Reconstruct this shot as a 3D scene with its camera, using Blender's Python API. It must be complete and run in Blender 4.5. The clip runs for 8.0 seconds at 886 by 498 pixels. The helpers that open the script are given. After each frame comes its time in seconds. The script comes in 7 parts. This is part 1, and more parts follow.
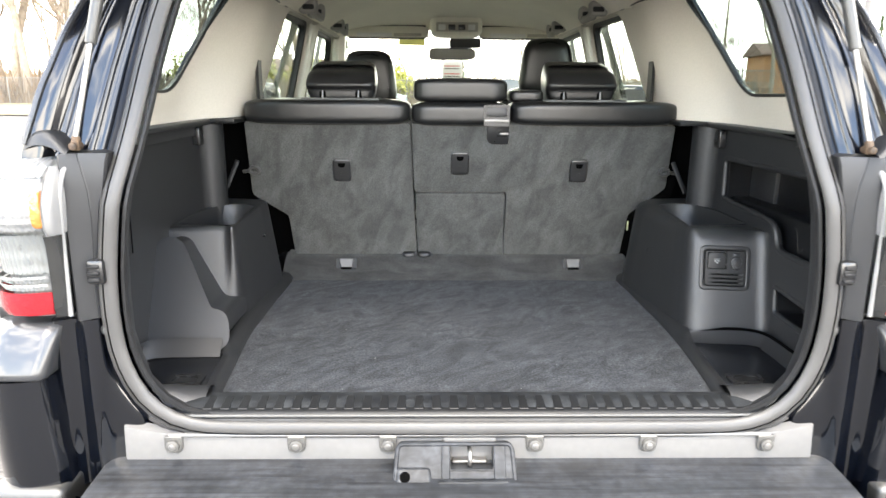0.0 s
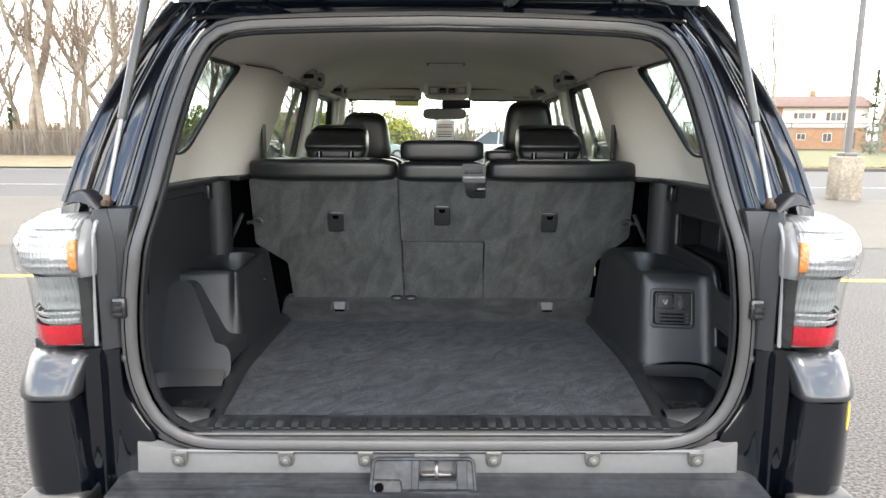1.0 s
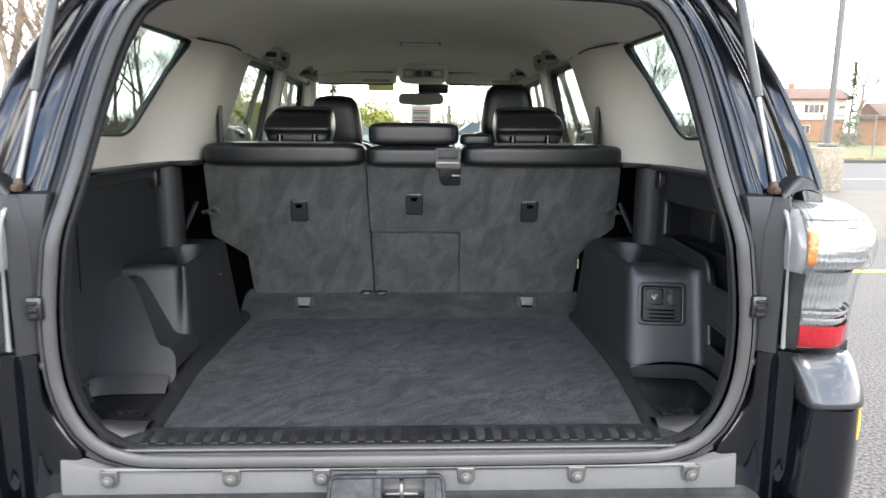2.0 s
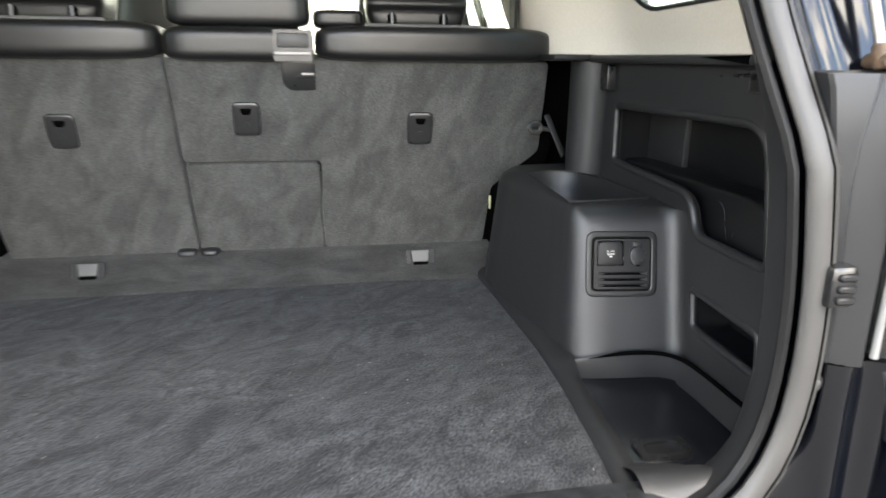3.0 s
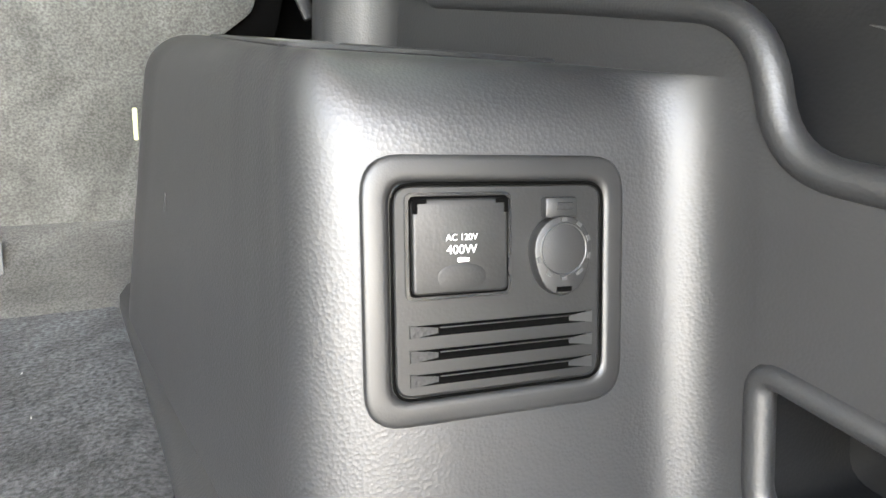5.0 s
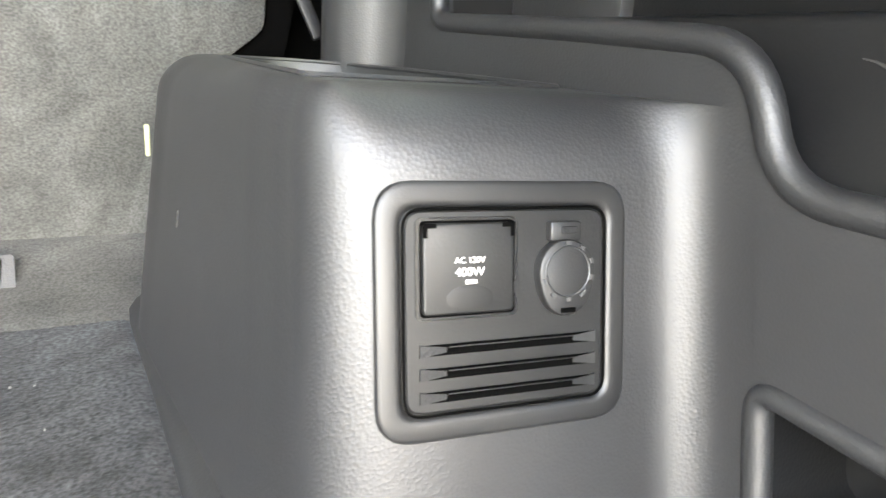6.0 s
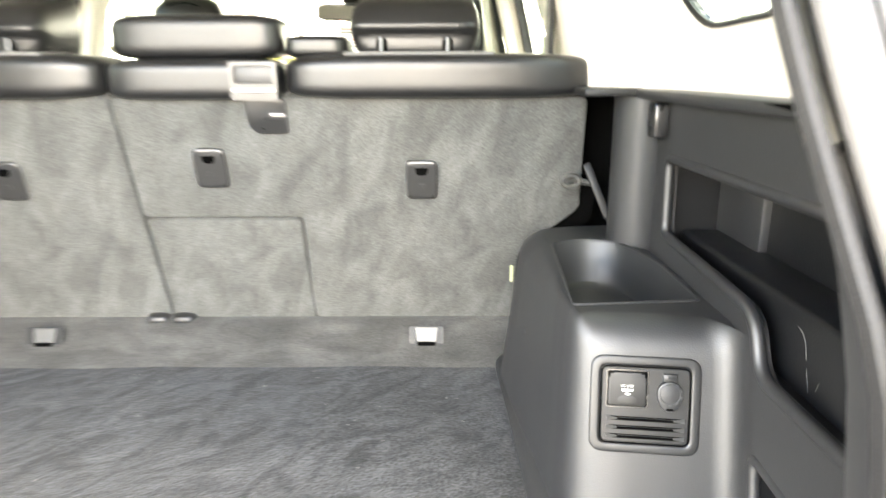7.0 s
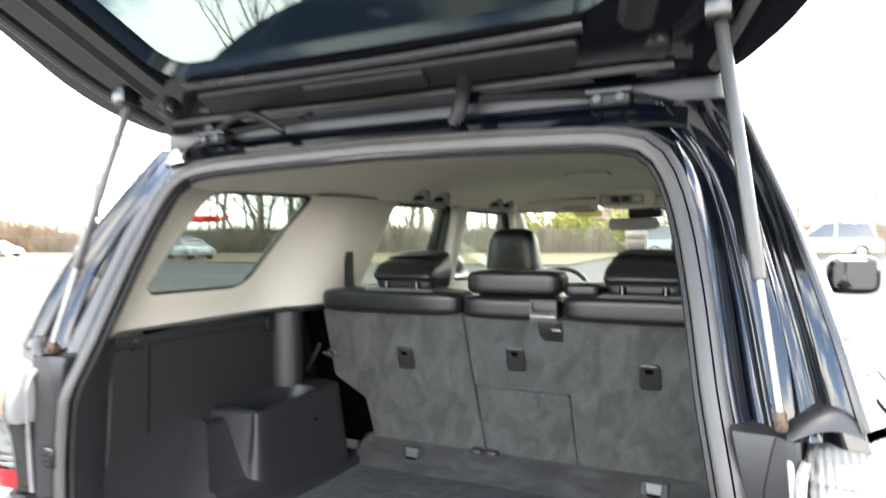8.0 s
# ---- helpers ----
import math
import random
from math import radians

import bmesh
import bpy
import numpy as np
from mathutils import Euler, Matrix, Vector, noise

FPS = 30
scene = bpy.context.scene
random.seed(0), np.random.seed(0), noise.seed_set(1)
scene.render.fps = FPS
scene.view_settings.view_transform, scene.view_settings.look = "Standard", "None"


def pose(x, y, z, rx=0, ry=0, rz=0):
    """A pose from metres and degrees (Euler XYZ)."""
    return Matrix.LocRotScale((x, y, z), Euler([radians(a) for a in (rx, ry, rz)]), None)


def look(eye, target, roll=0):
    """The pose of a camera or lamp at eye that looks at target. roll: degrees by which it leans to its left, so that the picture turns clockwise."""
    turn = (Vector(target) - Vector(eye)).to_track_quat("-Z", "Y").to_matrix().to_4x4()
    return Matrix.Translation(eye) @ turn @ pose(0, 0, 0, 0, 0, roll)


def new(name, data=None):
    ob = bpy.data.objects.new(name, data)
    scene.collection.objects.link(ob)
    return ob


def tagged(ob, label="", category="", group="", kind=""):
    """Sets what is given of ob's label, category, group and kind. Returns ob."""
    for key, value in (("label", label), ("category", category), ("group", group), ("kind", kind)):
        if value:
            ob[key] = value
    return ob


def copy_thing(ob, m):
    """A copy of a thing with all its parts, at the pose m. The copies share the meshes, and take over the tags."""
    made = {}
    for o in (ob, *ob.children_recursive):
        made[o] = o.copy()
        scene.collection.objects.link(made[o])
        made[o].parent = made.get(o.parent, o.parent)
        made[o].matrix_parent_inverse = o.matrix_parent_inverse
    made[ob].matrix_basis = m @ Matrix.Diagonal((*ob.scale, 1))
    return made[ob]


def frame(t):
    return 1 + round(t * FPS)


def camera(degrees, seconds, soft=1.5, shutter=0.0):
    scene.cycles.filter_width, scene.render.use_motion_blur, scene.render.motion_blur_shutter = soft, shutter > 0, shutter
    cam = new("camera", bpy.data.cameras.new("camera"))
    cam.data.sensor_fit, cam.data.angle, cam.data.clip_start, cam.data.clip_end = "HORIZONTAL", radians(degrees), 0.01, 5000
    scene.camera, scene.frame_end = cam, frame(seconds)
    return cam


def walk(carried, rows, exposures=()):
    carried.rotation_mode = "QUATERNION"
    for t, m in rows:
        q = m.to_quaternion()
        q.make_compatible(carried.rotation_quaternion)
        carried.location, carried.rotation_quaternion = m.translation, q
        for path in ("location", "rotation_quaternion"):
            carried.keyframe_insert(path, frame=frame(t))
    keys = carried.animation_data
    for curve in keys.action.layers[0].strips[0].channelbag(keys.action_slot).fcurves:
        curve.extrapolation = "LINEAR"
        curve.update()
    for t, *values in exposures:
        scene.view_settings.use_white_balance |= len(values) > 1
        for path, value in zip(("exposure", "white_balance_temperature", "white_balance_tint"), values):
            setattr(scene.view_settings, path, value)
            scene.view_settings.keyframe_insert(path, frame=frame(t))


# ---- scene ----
cam = camera(67.3, 8.0, 1.5, 0.3)
PATH = [
    (0, (-0.084, -1.189, 1.491), (-0.048, 0.753, 1.013), 0.4),
    (0.5, (-0.036, -1.354, 1.506), (-0.007, 0.608, 1.117), 0.3),
    (1, (-0.005, -1.42, 1.525), (0.012, 0.552, 1.193), 0.3),
    (1.2, (0.0, -1.426, 1.521), (0.014, 0.547, 1.198), 0.3),
    (2.3, (0.046, -1.092, 1.476), (0.184, 0.861, 1.07), 0.4),
    (2.5, (0.059, -0.961, 1.458), (0.26, 0.976, 1.003), 0.4),
    (3, (0.17, -0.559, 1.377), (0.526, 1.33, 0.824), 0.6),
    (3.3, (0.24, -0.334, 1.325), (0.715, 1.52, 0.745), 1.1),
    (3.5, (0.288, -0.18, 1.289), (0.867, 1.63, 0.666), 1.4),
    (3.7, (0.353, -0.023, 1.232), (0.999, 1.761, 0.598), 1.7),
    (4, (0.428, 0.137, 1.168), (1.135, 1.901, 0.545), 2.1),
    (4.5, (0.516, 0.259, 1.125), (1.377, 1.959, 0.518), 3.0),
    (4.7, (0.532, 0.27, 1.124), (1.438, 1.95, 0.526), 3.4),
    (5.8, (0.533, 0.267, 1.134), (1.499, 1.929, 0.586), 4.2),
    (6, (0.525, 0.263, 1.134), (1.464, 1.941, 0.584), 4.2),
    (6.2, (0.495, 0.235, 1.146), (1.374, 1.956, 0.631), 3.6),
    (6.5, (0.458, 0.126, 1.256), (1.009, 1.943, 0.626), 0.9),
    (6.7, (0.435, -0.021, 1.319), (0.787, 1.864, 0.75), 1.1),
    (7, (0.456, -0.223, 1.412), (0.452, 1.71, 0.899), -0.2),
    (7.2, (0.472, -0.399, 1.472), (0.273, 1.537, 1.01), -0.2),
    (7.5, (0.548, -0.611, 1.542), (0.055, 1.294, 1.184), -0.9),
    (8, (0.727, -0.897, 1.63), (-0.161, 0.894, 1.583), -0.8),
]
walk(cam, [(t, look(eye, target, roll)) for t, eye, target, roll in PATH],
     [(0.0, 3.67, 7500, 10), (0.5, 3.1, 7400, 10), (1.0, 2.7, 7250, 10), (2.5, 2.85, 6950, 10), (3.0, 3.5, 7700, 10), (3.5, 4.65, 8200, 10), (4.0, 5.3, 8400, 10), (4.7, 5.35, 8400, 10), (5.8, 5.35, 8400, 10), (6.5, 5.55, 8500, 10), (7.0, 5.25, 8500, 10), (7.5, 4.25, 7150, 10), (8.0, 3.4, 7250, 10)])

# ---- world and light ----
w = bpy.data.worlds.new("sky")
scene.world = w
w.use_nodes = True
wn, wl = w.node_tree.nodes, w.node_tree.links
wbg = wn["Background"]
SUN_ELEV, SUN_AZ = 60.0, 172.0
sky = wn.new("ShaderNodeTexSky")
sky.sky_type = "NISHITA"
sky.sun_disc = False
sky.sun_elevation, sky.sun_rotation = radians(SUN_ELEV), radians(SUN_AZ)
sky.air_density, sky.dust_density, sky.ozone_density = 1.0, 0.3, 2.5
wtc = wn.new("ShaderNodeTexCoord")
wmap = wn.new("ShaderNodeMapping")
wmap.inputs["Scale"].default_value = (1.0, 1.0, 2.2)
wl.new(wtc.outputs["Generated"], wmap.inputs["Vector"])
cloud = wn.new("ShaderNodeTexNoise")
cloud.inputs["Scale"].default_value = 3.4
cloud.inputs["Detail"].default_value = 7
cloud.inputs["Roughness"].default_value = 0.55
wl.new(wmap.outputs[0], cloud.inputs["Vector"])
ramp = wn.new("ShaderNodeValToRGB")
ramp.color_ramp.elements[0].position, ramp.color_ramp.elements[1].position = 0.47, 0.56
wadd = wn.new("ShaderNodeMath")
wadd.operation = "MULTIPLY_ADD"
wadd.inputs[1].default_value = 0.05
wdot = wn.new("ShaderNodeVectorMath")
wdot.operation = "DOT_PRODUCT"
wdot.inputs[1].default_value = (0.0, 1.1, 0.0)
wl.new(wtc.outputs["Generated"], wdot.inputs[0])
wl.new(wdot.outputs["Value"], wadd.inputs[0])
wl.new(cloud.outputs["Fac"], wadd.inputs[2])
wsep = wn.new("ShaderNodeSeparateXYZ")
wl.new(wtc.outputs["Generated"], wsep.inputs[0])
haze = wn.new("ShaderNodeMapRange")
haze.inputs["From Min"].default_value, haze.inputs["From Max"].default_value = 0.0, 0.38
haze.inputs["To Min"].default_value, haze.inputs["To Max"].default_value = 0.20, 0.0
wl.new(wsep.outputs["Z"], haze.inputs["Value"])
wsum = wn.new("ShaderNodeMath")
wsum.operation = "ADD"
wl.new(wadd.outputs[0], wsum.inputs[0])
wl.new(haze.outputs["Result"], wsum.inputs[1])
wl.new(wsum.outputs[0], ramp.inputs["Fac"])
cmix = wn.new("ShaderNodeMix")
cmix.data_type = "RGBA"
wl.new(ramp.outputs["Color"], cmix.inputs["Factor"])
wl.new(sky.outputs["Color"], cmix.inputs[6])
cmix.inputs[7].default_value = (10.5, 10.65, 10.95, 1)
wl.new(cmix.outputs[2], wbg.inputs["Color"])
wbg.inputs["Strength"].default_value = 0.135
sun = new("sun", bpy.data.lights.new("sun", "SUN"))
sun.data.energy, sun.data.angle, sun.data.color = 0.9, radians(28.0), (1.0, 0.96, 0.90)
az, el = radians(SUN_AZ), radians(SUN_ELEV)
sun.matrix_world = look((0, 0, 30), (-30 * math.sin(az) * math.cos(el), -30 * math.cos(az) * math.cos(el), 30 - 30 * math.sin(el)))

# ---- materials ----
MATS = {}


def material(name, base, rough=0.5, metal=0.0, vary=0.15, scale=6.0, fine=0.0, fine_scale=300.0, bump=0.0, bump_scale=300.0,
             coat=0.0, sheen=0.0, cell=False, second=None, amount=0.5, rough_vary=0.08, spec=0.5, emit=None, island=0.0, nap=0.0, nap_scale=(9, 9, 9), nap_turn=(0, 0, 0), nap_detail=6, nap_warp=1.1):
    m = bpy.data.materials.new(name)
    m.use_nodes = True
    n, l = m.node_tree.nodes, m.node_tree.links
    b = n["Principled BSDF"]
    b.inputs["Metallic"].default_value = metal
    b.inputs["Coat Weight"].default_value = coat
    b.inputs["Coat Roughness"].default_value = 0.04
    b.inputs["Sheen Weight"].default_value = sheen
    b.inputs["Specular IOR Level"].default_value = spec
    tc = n.new("ShaderNodeTexCoord")
    big = n.new("ShaderNodeTexNoise")
    big.inputs["Scale"].default_value, big.inputs["Detail"].default_value = scale, 5
    l.new(tc.outputs["Object"], big.inputs["Vector"])
    mix = n.new("ShaderNodeMix")
    mix.data_type = "RGBA"
    r = n.new("ShaderNodeValToRGB")
    r.color_ramp.elements[0].position, r.color_ramp.elements[1].position = 0.5 - amount / 2, 0.5 + amount / 2
    l.new(big.outputs["Fac"], r.inputs["Fac"])
    l.new(r.outputs["Color"], mix.inputs["Factor"])
    lo = [c * (1 - vary) for c in base]
    hi = second if second else [min(1, c * (1 + vary)) for c in base]
    mix.inputs[6].default_value, mix.inputs[7].default_value = (*lo, 1), (*hi, 1)
    col = mix.outputs[2]
    if nap:
        nm = n.new("ShaderNodeMapping")
        nm.vector_type = "TEXTURE"
        nm.inputs["Scale"].default_value = [1.0 / c for c in nap_scale]
        nm.inputs["Rotation"].default_value = [radians(c) for c in nap_turn]
        l.new(tc.outputs["Object"], nm.inputs["Vector"])
        nt = n.new("ShaderNodeTexNoise")
        nt.inputs["Scale"].default_value, nt.inputs["Detail"].default_value, nt.inputs["Distortion"].default_value = 1.0, nap_detail, nap_warp
        l.new(nm.outputs[0], nt.inputs["Vector"])
        nr = n.new("ShaderNodeMapRange")
        nr.inputs["From Min"].default_value, nr.inputs["From Max"].default_value = 0.32, 0.68
        nr.inputs["To Min"].default_value, nr.inputs["To Max"].default_value = 1 - nap, 1 + nap
        l.new(nt.outputs["Fac"], nr.inputs["Value"])
        ns = n.new("ShaderNodeVectorMath")
        ns.operation = "SCALE"
        l.new(col, ns.inputs[0])
        l.new(nr.outputs["Result"], ns.inputs["Scale"])
        col = ns.outputs["Vector"]
    if fine:
        f = n.new("ShaderNodeTexNoise")
        f.inputs["Scale"].default_value, f.inputs["Detail"].default_value = fine_scale, 3
        l.new(tc.outputs["Object"], f.inputs["Vector"])
        fr = n.new("ShaderNodeMapRange")
        fr.inputs["From Min"].default_value, fr.inputs["From Max"].default_value = 0.36, 0.64
        fr.inputs["To Min"].default_value, fr.inputs["To Max"].default_value = 1 - fine, 1 + fine
        l.new(f.outputs["Fac"], fr.inputs["Value"])
        mul = n.new("ShaderNodeVectorMath")
        mul.operation = "SCALE"
        l.new(col, mul.inputs[0])
        l.new(fr.outputs["Result"], mul.inputs["Scale"])
        col = mul.outputs["Vector"]
    if island:
        oi = n.new("ShaderNodeObjectInfo")
        ir = n.new("ShaderNodeMapRange")
        ir.inputs["To Min"].default_value, ir.inputs["To Max"].default_value = 1 - island, 1 + island
        l.new(oi.outputs["Random"], ir.inputs["Value"])
        im = n.new("ShaderNodeVectorMath")
        im.operation = "SCALE"
        l.new(col, im.inputs[0])
        l.new(ir.outputs["Result"], im.inputs["Scale"])
        col = im.outputs["Vector"]
    l.new(col, b.inputs["Base Color"])
    rr = n.new("ShaderNodeMapRange")
    rr.inputs["To Min"].default_value, rr.inputs["To Max"].default_value = max(0.02, rough - rough_vary), min(1, rough + rough_vary)
    l.new(big.outputs["Fac"], rr.inputs["Value"])
    l.new(rr.outputs["Result"], b.inputs["Roughness"])
    if bump:
        t = n.new("ShaderNodeTexVoronoi" if cell else "ShaderNodeTexNoise")
        t.inputs["Scale"].default_value = bump_scale
        l.new(tc.outputs["Object"], t.inputs["Vector"])
        bp = n.new("ShaderNodeBump")
        bp.inputs["Strength"].default_value, bp.inputs["Distance"].default_value = bump, 0.5 / bump_scale
        l.new(t.outputs["Distance" if cell else "Fac"], bp.inputs["Height"])
        l.new(bp.outputs["Normal"], b.inputs["Normal"])
    if emit:
        b.inputs["Emission Color"].default_value, b.inputs["Emission Strength"].default_value = (*emit[0], 1), emit[1]
    MATS[name] = m
    return m


def glass(name, tint, clear, rough=0.0):
    """A thin pane: part clear, part glossy."""
    m = bpy.data.materials.new(name)
    m.use_nodes = True
    n, l = m.node_tree.nodes, m.node_tree.links
    n.remove(n["Principled BSDF"])
    out = n["Material Output"]
    tr, gl, mx, fz = (n.new("ShaderNodeBsdfTransparent"), n.new("ShaderNodeBsdfGlossy"), n.new("ShaderNodeMixShader"), n.new("ShaderNodeLayerWeight"))
    pw, ml = n.new("ShaderNodeMath"), n.new("ShaderNodeMath")
    pw.operation, ml.operation = "POWER", "MULTIPLY_ADD"
    pw.inputs[1].default_value, ml.inputs[1].default_value, ml.inputs[2].default_value = 5.0, 0.55, 0.04
    tr.inputs["Color"].default_value = (*[c * clear for c in tint], 1)
    gl.inputs["Roughness"].default_value = rough
    fz.inputs["Blend"].default_value = 0.5
    l.new(fz.outputs["Facing"], pw.inputs[0])
    l.new(pw.outputs[0], ml.inputs[0])
    l.new(ml.outputs[0], mx.inputs[0])
    l.new(tr.outputs[0], mx.inputs[1])
    l.new(gl.outputs[0], mx.inputs[2])
    l.new(mx.outputs[0], out.inputs["Surface"])
    return m



def reflector(name, base, fx, fz, metal, rough):
    """Faceted lamp reflector seen through its lens: flutes across and along."""
    m = material(name, base, rough, metal=metal, vary=0.1, scale=20, coat=0.8)
    n, l = m.node_tree.nodes, m.node_tree.links
    b = n["Principled BSDF"]
    tc = n.new("ShaderNodeTexCoord")
    prev = None
    for axis, f in (("X", fx), ("Z", fz)):
        wv = n.new("ShaderNodeTexWave")
        wv.bands_direction, wv.wave_profile = axis, "SIN"
        wv.inputs["Scale"].default_value, wv.inputs["Distortion"].default_value = f / 6.0, 1.2
        wv.inputs["Detail Scale"].default_value = 4.0
        l.new(tc.outputs["Object"], wv.inputs["Vector"])
        bp = n.new("ShaderNodeBump")
        bp.inputs["Strength"].default_value, bp.inputs["Distance"].default_value = 0.4, 0.004
        l.new(wv.outputs["Fac"], bp.inputs["Height"])
        if prev:
            l.new(prev.outputs["Normal"], bp.inputs["Normal"])
        prev = bp
    l.new(prev.outputs["Normal"], b.inputs["Normal"])
    return m


PLASTIC = material("black_plastic", (0.0078, 0.0083, 0.0097), 0.51, vary=0.15, scale=9, bump=0.17, bump_scale=540, cell=True, rough_vary=0.04, spec=0.80)
PLASTIC_DARK = material("dark_plastic", (0.007, 0.0073, 0.008), 0.48, vary=0.2, scale=12, bump=0.2, bump_scale=500, cell=True, spec=0.35)
PLASTIC_SMOOTH = material("smooth_plastic", (0.009, 0.0093, 0.010), 0.26, vary=0.15, scale=20, bump=0.03, bump_scale=300, spec=0.7)
TRAY = material("tray_plastic", (0.006, 0.0068, 0.0085), 0.26, vary=0.08, scale=25, bump=0.05, bump_scale=500, cell=True, spec=0.5, rough_vary=0.02)
CARPET = material("cargo_carpet", (0.0235, 0.0250, 0.0272), 1.0, vary=0.15, scale=7, fine=0.6, fine_scale=240, bump=0.7, bump_scale=280, sheen=0.08, amount=0.3, spec=0.1, nap=0.48, nap_scale=(7, 13, 7), nap_turn=(0, 0, 38), nap_detail=2.0, nap_warp=2.6)
SEAT_CARPET = material("seat_back_carpet", (0.063, 0.065, 0.0625), 1.0, vary=0.07, scale=30, fine=0.30, fine_scale=400, bump=0.6, bump_scale=460, sheen=0.12, amount=0.35, spec=0.1, nap=0.24, nap_scale=(17, 17, 6.0), nap_turn=(0, 20, 0), nap_detail=2.2, nap_warp=0.9)
STEP_CARPET = material("step_carpet", (0.040, 0.040, 0.039), 1.0, vary=0.25, scale=12, fine=0.35, fine_scale=420, bump=0.8, bump_scale=420, sheen=0.12, spec=0.1, nap=0.3, nap_scale=(6, 14, 14))
LEATHER = material("black_leather", (0.009, 0.0093, 0.010), 0.30, vary=0.2, scale=14, bump=0.22, bump_scale=480, cell=True, rough_vary=0.07, spec=0.45)
GREY_CLOTH = material("grey_cloth", (0.10, 0.10, 0.10), 0.9, vary=0.1, bump=0.3)
BEIGE = material("beige_trim", (0.55, 0.518, 0.455), 0.62, vary=0.05, scale=3, bump=0.12, bump_scale=500, fine=0.03, fine_scale=200)
GREY_TRIM = material("grey_trim", (0.30, 0.29, 0.27), 0.6, vary=0.06, scale=10, bump=0.1, bump_scale=400)
HEADLINER = material("headliner_cloth", (0.83, 0.79, 0.695), 0.95, vary=0.05, scale=4, bump=0.3, bump_scale=700, fine=0.06, fine_scale=500, spec=0.2)
PAINT = material("black_paint", (0.0014, 0.0020, 0.0036), 0.13, vary=0.2, scale=2, coat=0.8, rough_vary=0.03, spec=0.25)
DUSTY = material("dusty_black_trim", (0.013, 0.0142, 0.016), 0.5, vary=0.35, scale=9, second=(0.026, 0.028, 0.030), amount=0.3, bump=0.05, bump_scale=160, fine=0.3, fine_scale=40, spec=0.3)
RUBBER = material("seal_rubber", (0.039, 0.038, 0.037), 0.47, vary=0.2, scale=8, bump=0.10, bump_scale=200, spec=0.55)
# Silver-grey paints the sky reflection on the black sill; also the grey latch plate.
SILL = material("sill_sheen_grey", (0.122, 0.120, 0.117), 0.45, metal=0.1, vary=0.05, scale=5, coat=0.2, fine=0.03, fine_scale=60)
CHROME = material("chrome", (0.75, 0.75, 0.75), 0.12, metal=1.0, vary=0.05)
STEEL = material("dull_steel", (0.27, 0.26, 0.25), 0.5, metal=1.0, vary=0.2, scale=30)
BOLT = material("plated_tab", (0.085, 0.083, 0.078), 0.42, metal=0.3, vary=0.1, scale=30)
STRUT_TUBE = material("strut_tube", (0.06, 0.06, 0.058), 0.34, metal=0.3, vary=0.15, scale=20, bump=0.04)
RUST = material("rusty_socket", (0.0315, 0.0252, 0.0196), 0.7, metal=0.2, vary=0.4, scale=90, second=(0.12, 0.075, 0.045), bump=0.4, bump_scale=160)
LENS_CLEAR = reflector("clear_lens", (0.248, 0.248, 0.248), 210.0, 120.0, 0.25, 0.3)
LENS_GREY = reflector("grey_lens", (0.20, 0.205, 0.20), 230.0, 60.0, 0.1, 0.3)
LENS_BAR = reflector("lens_bar", (0.22, 0.222, 0.22), 150.0, 90.0, 0.2, 0.3)
LENS_STRIP = material("grey_lens_strip", (0.022, 0.0225, 0.022), 0.2, vary=0.1, scale=20, coat=0.5)
# Cap black lifted towards grey to paint in part of the sky reflection.
CAP_PAINT = material("black_cap_with_sheen", (0.022, 0.023, 0.025), 0.34, vary=0.15, scale=6, coat=0.5, rough_vary=0.03)
LENS_WHITE = material("white_lens_strip", (0.20, 0.20, 0.198), 0.25, vary=0.06, scale=20, coat=0.5)
LENS_RED = material("red_lens", (0.33, 0.008, 0.016), 0.12, vary=0.2, scale=30, coat=0.5, bump=0.3, bump_scale=130, cell=True)
LENS_AMBER = material("amber_lens", (0.434, 0.154, 0.035), 0.2, vary=0.3, scale=70, coat=0.5, bump=0.4, bump_scale=150, cell=True)
WHITE_INK = material("white_ink", (0.75, 0.75, 0.72), 0.6, vary=0.05)
GREY_INK = material("moulded_mark", (0.040, 0.040, 0.040), 0.5, vary=0.05)
YELLOW = material("yellow_plastic", (0.60, 0.56, 0.16), 0.5, vary=0.1)
PALE_STRIP = material("pale_yellow_strip", (0.385, 0.406, 0.231), 0.6, vary=0.1)
FRAME_PLASTIC = material("frame_plastic", (0.0085, 0.0087, 0.0094), 0.46, vary=0.12, scale=20, bump=0.05, bump_scale=900, cell=True, spec=0.6)
OUTLET = material("outlet_plastic", (0.0065, 0.0067, 0.0072), 0.46, vary=0.12, scale=30, bump=0.06, bump_scale=600, cell=True, spec=0.45)
LATCH = material("latch_plastic", (0.016, 0.0164, 0.017), 0.32, vary=0.12, scale=30, bump=0.06, bump_scale=500, spec=0.9)
YELLOW_PAINT = material("yellow_road_paint", (0.62, 0.44, 0.06), 0.8, vary=0.3, scale=15)
FADED = material("faded_road_paint", (0.24, 0.24, 0.23), 0.85, vary=0.4, scale=3, fine=0.4, fine_scale=20)
GREY_LINT = material("pale_lint", (0.19, 0.185, 0.175), 0.9, vary=0.3, scale=50)
PAPER = material("paper", (0.78, 0.77, 0.75), 0.8, vary=0.04)
RED_INK = material("red_ink", (0.6, 0.05, 0.05), 0.7, vary=0.05)
CABIN_MIRROR = material("cabin_mirror", (0.85, 0.86, 0.86), 0.02, metal=1.0, vary=0.0, rough_vary=0.0)
MIRROR = material("mirror", (0.34, 0.344, 0.348), 0.02, metal=1.0, vary=0.0, rough_vary=0.0)
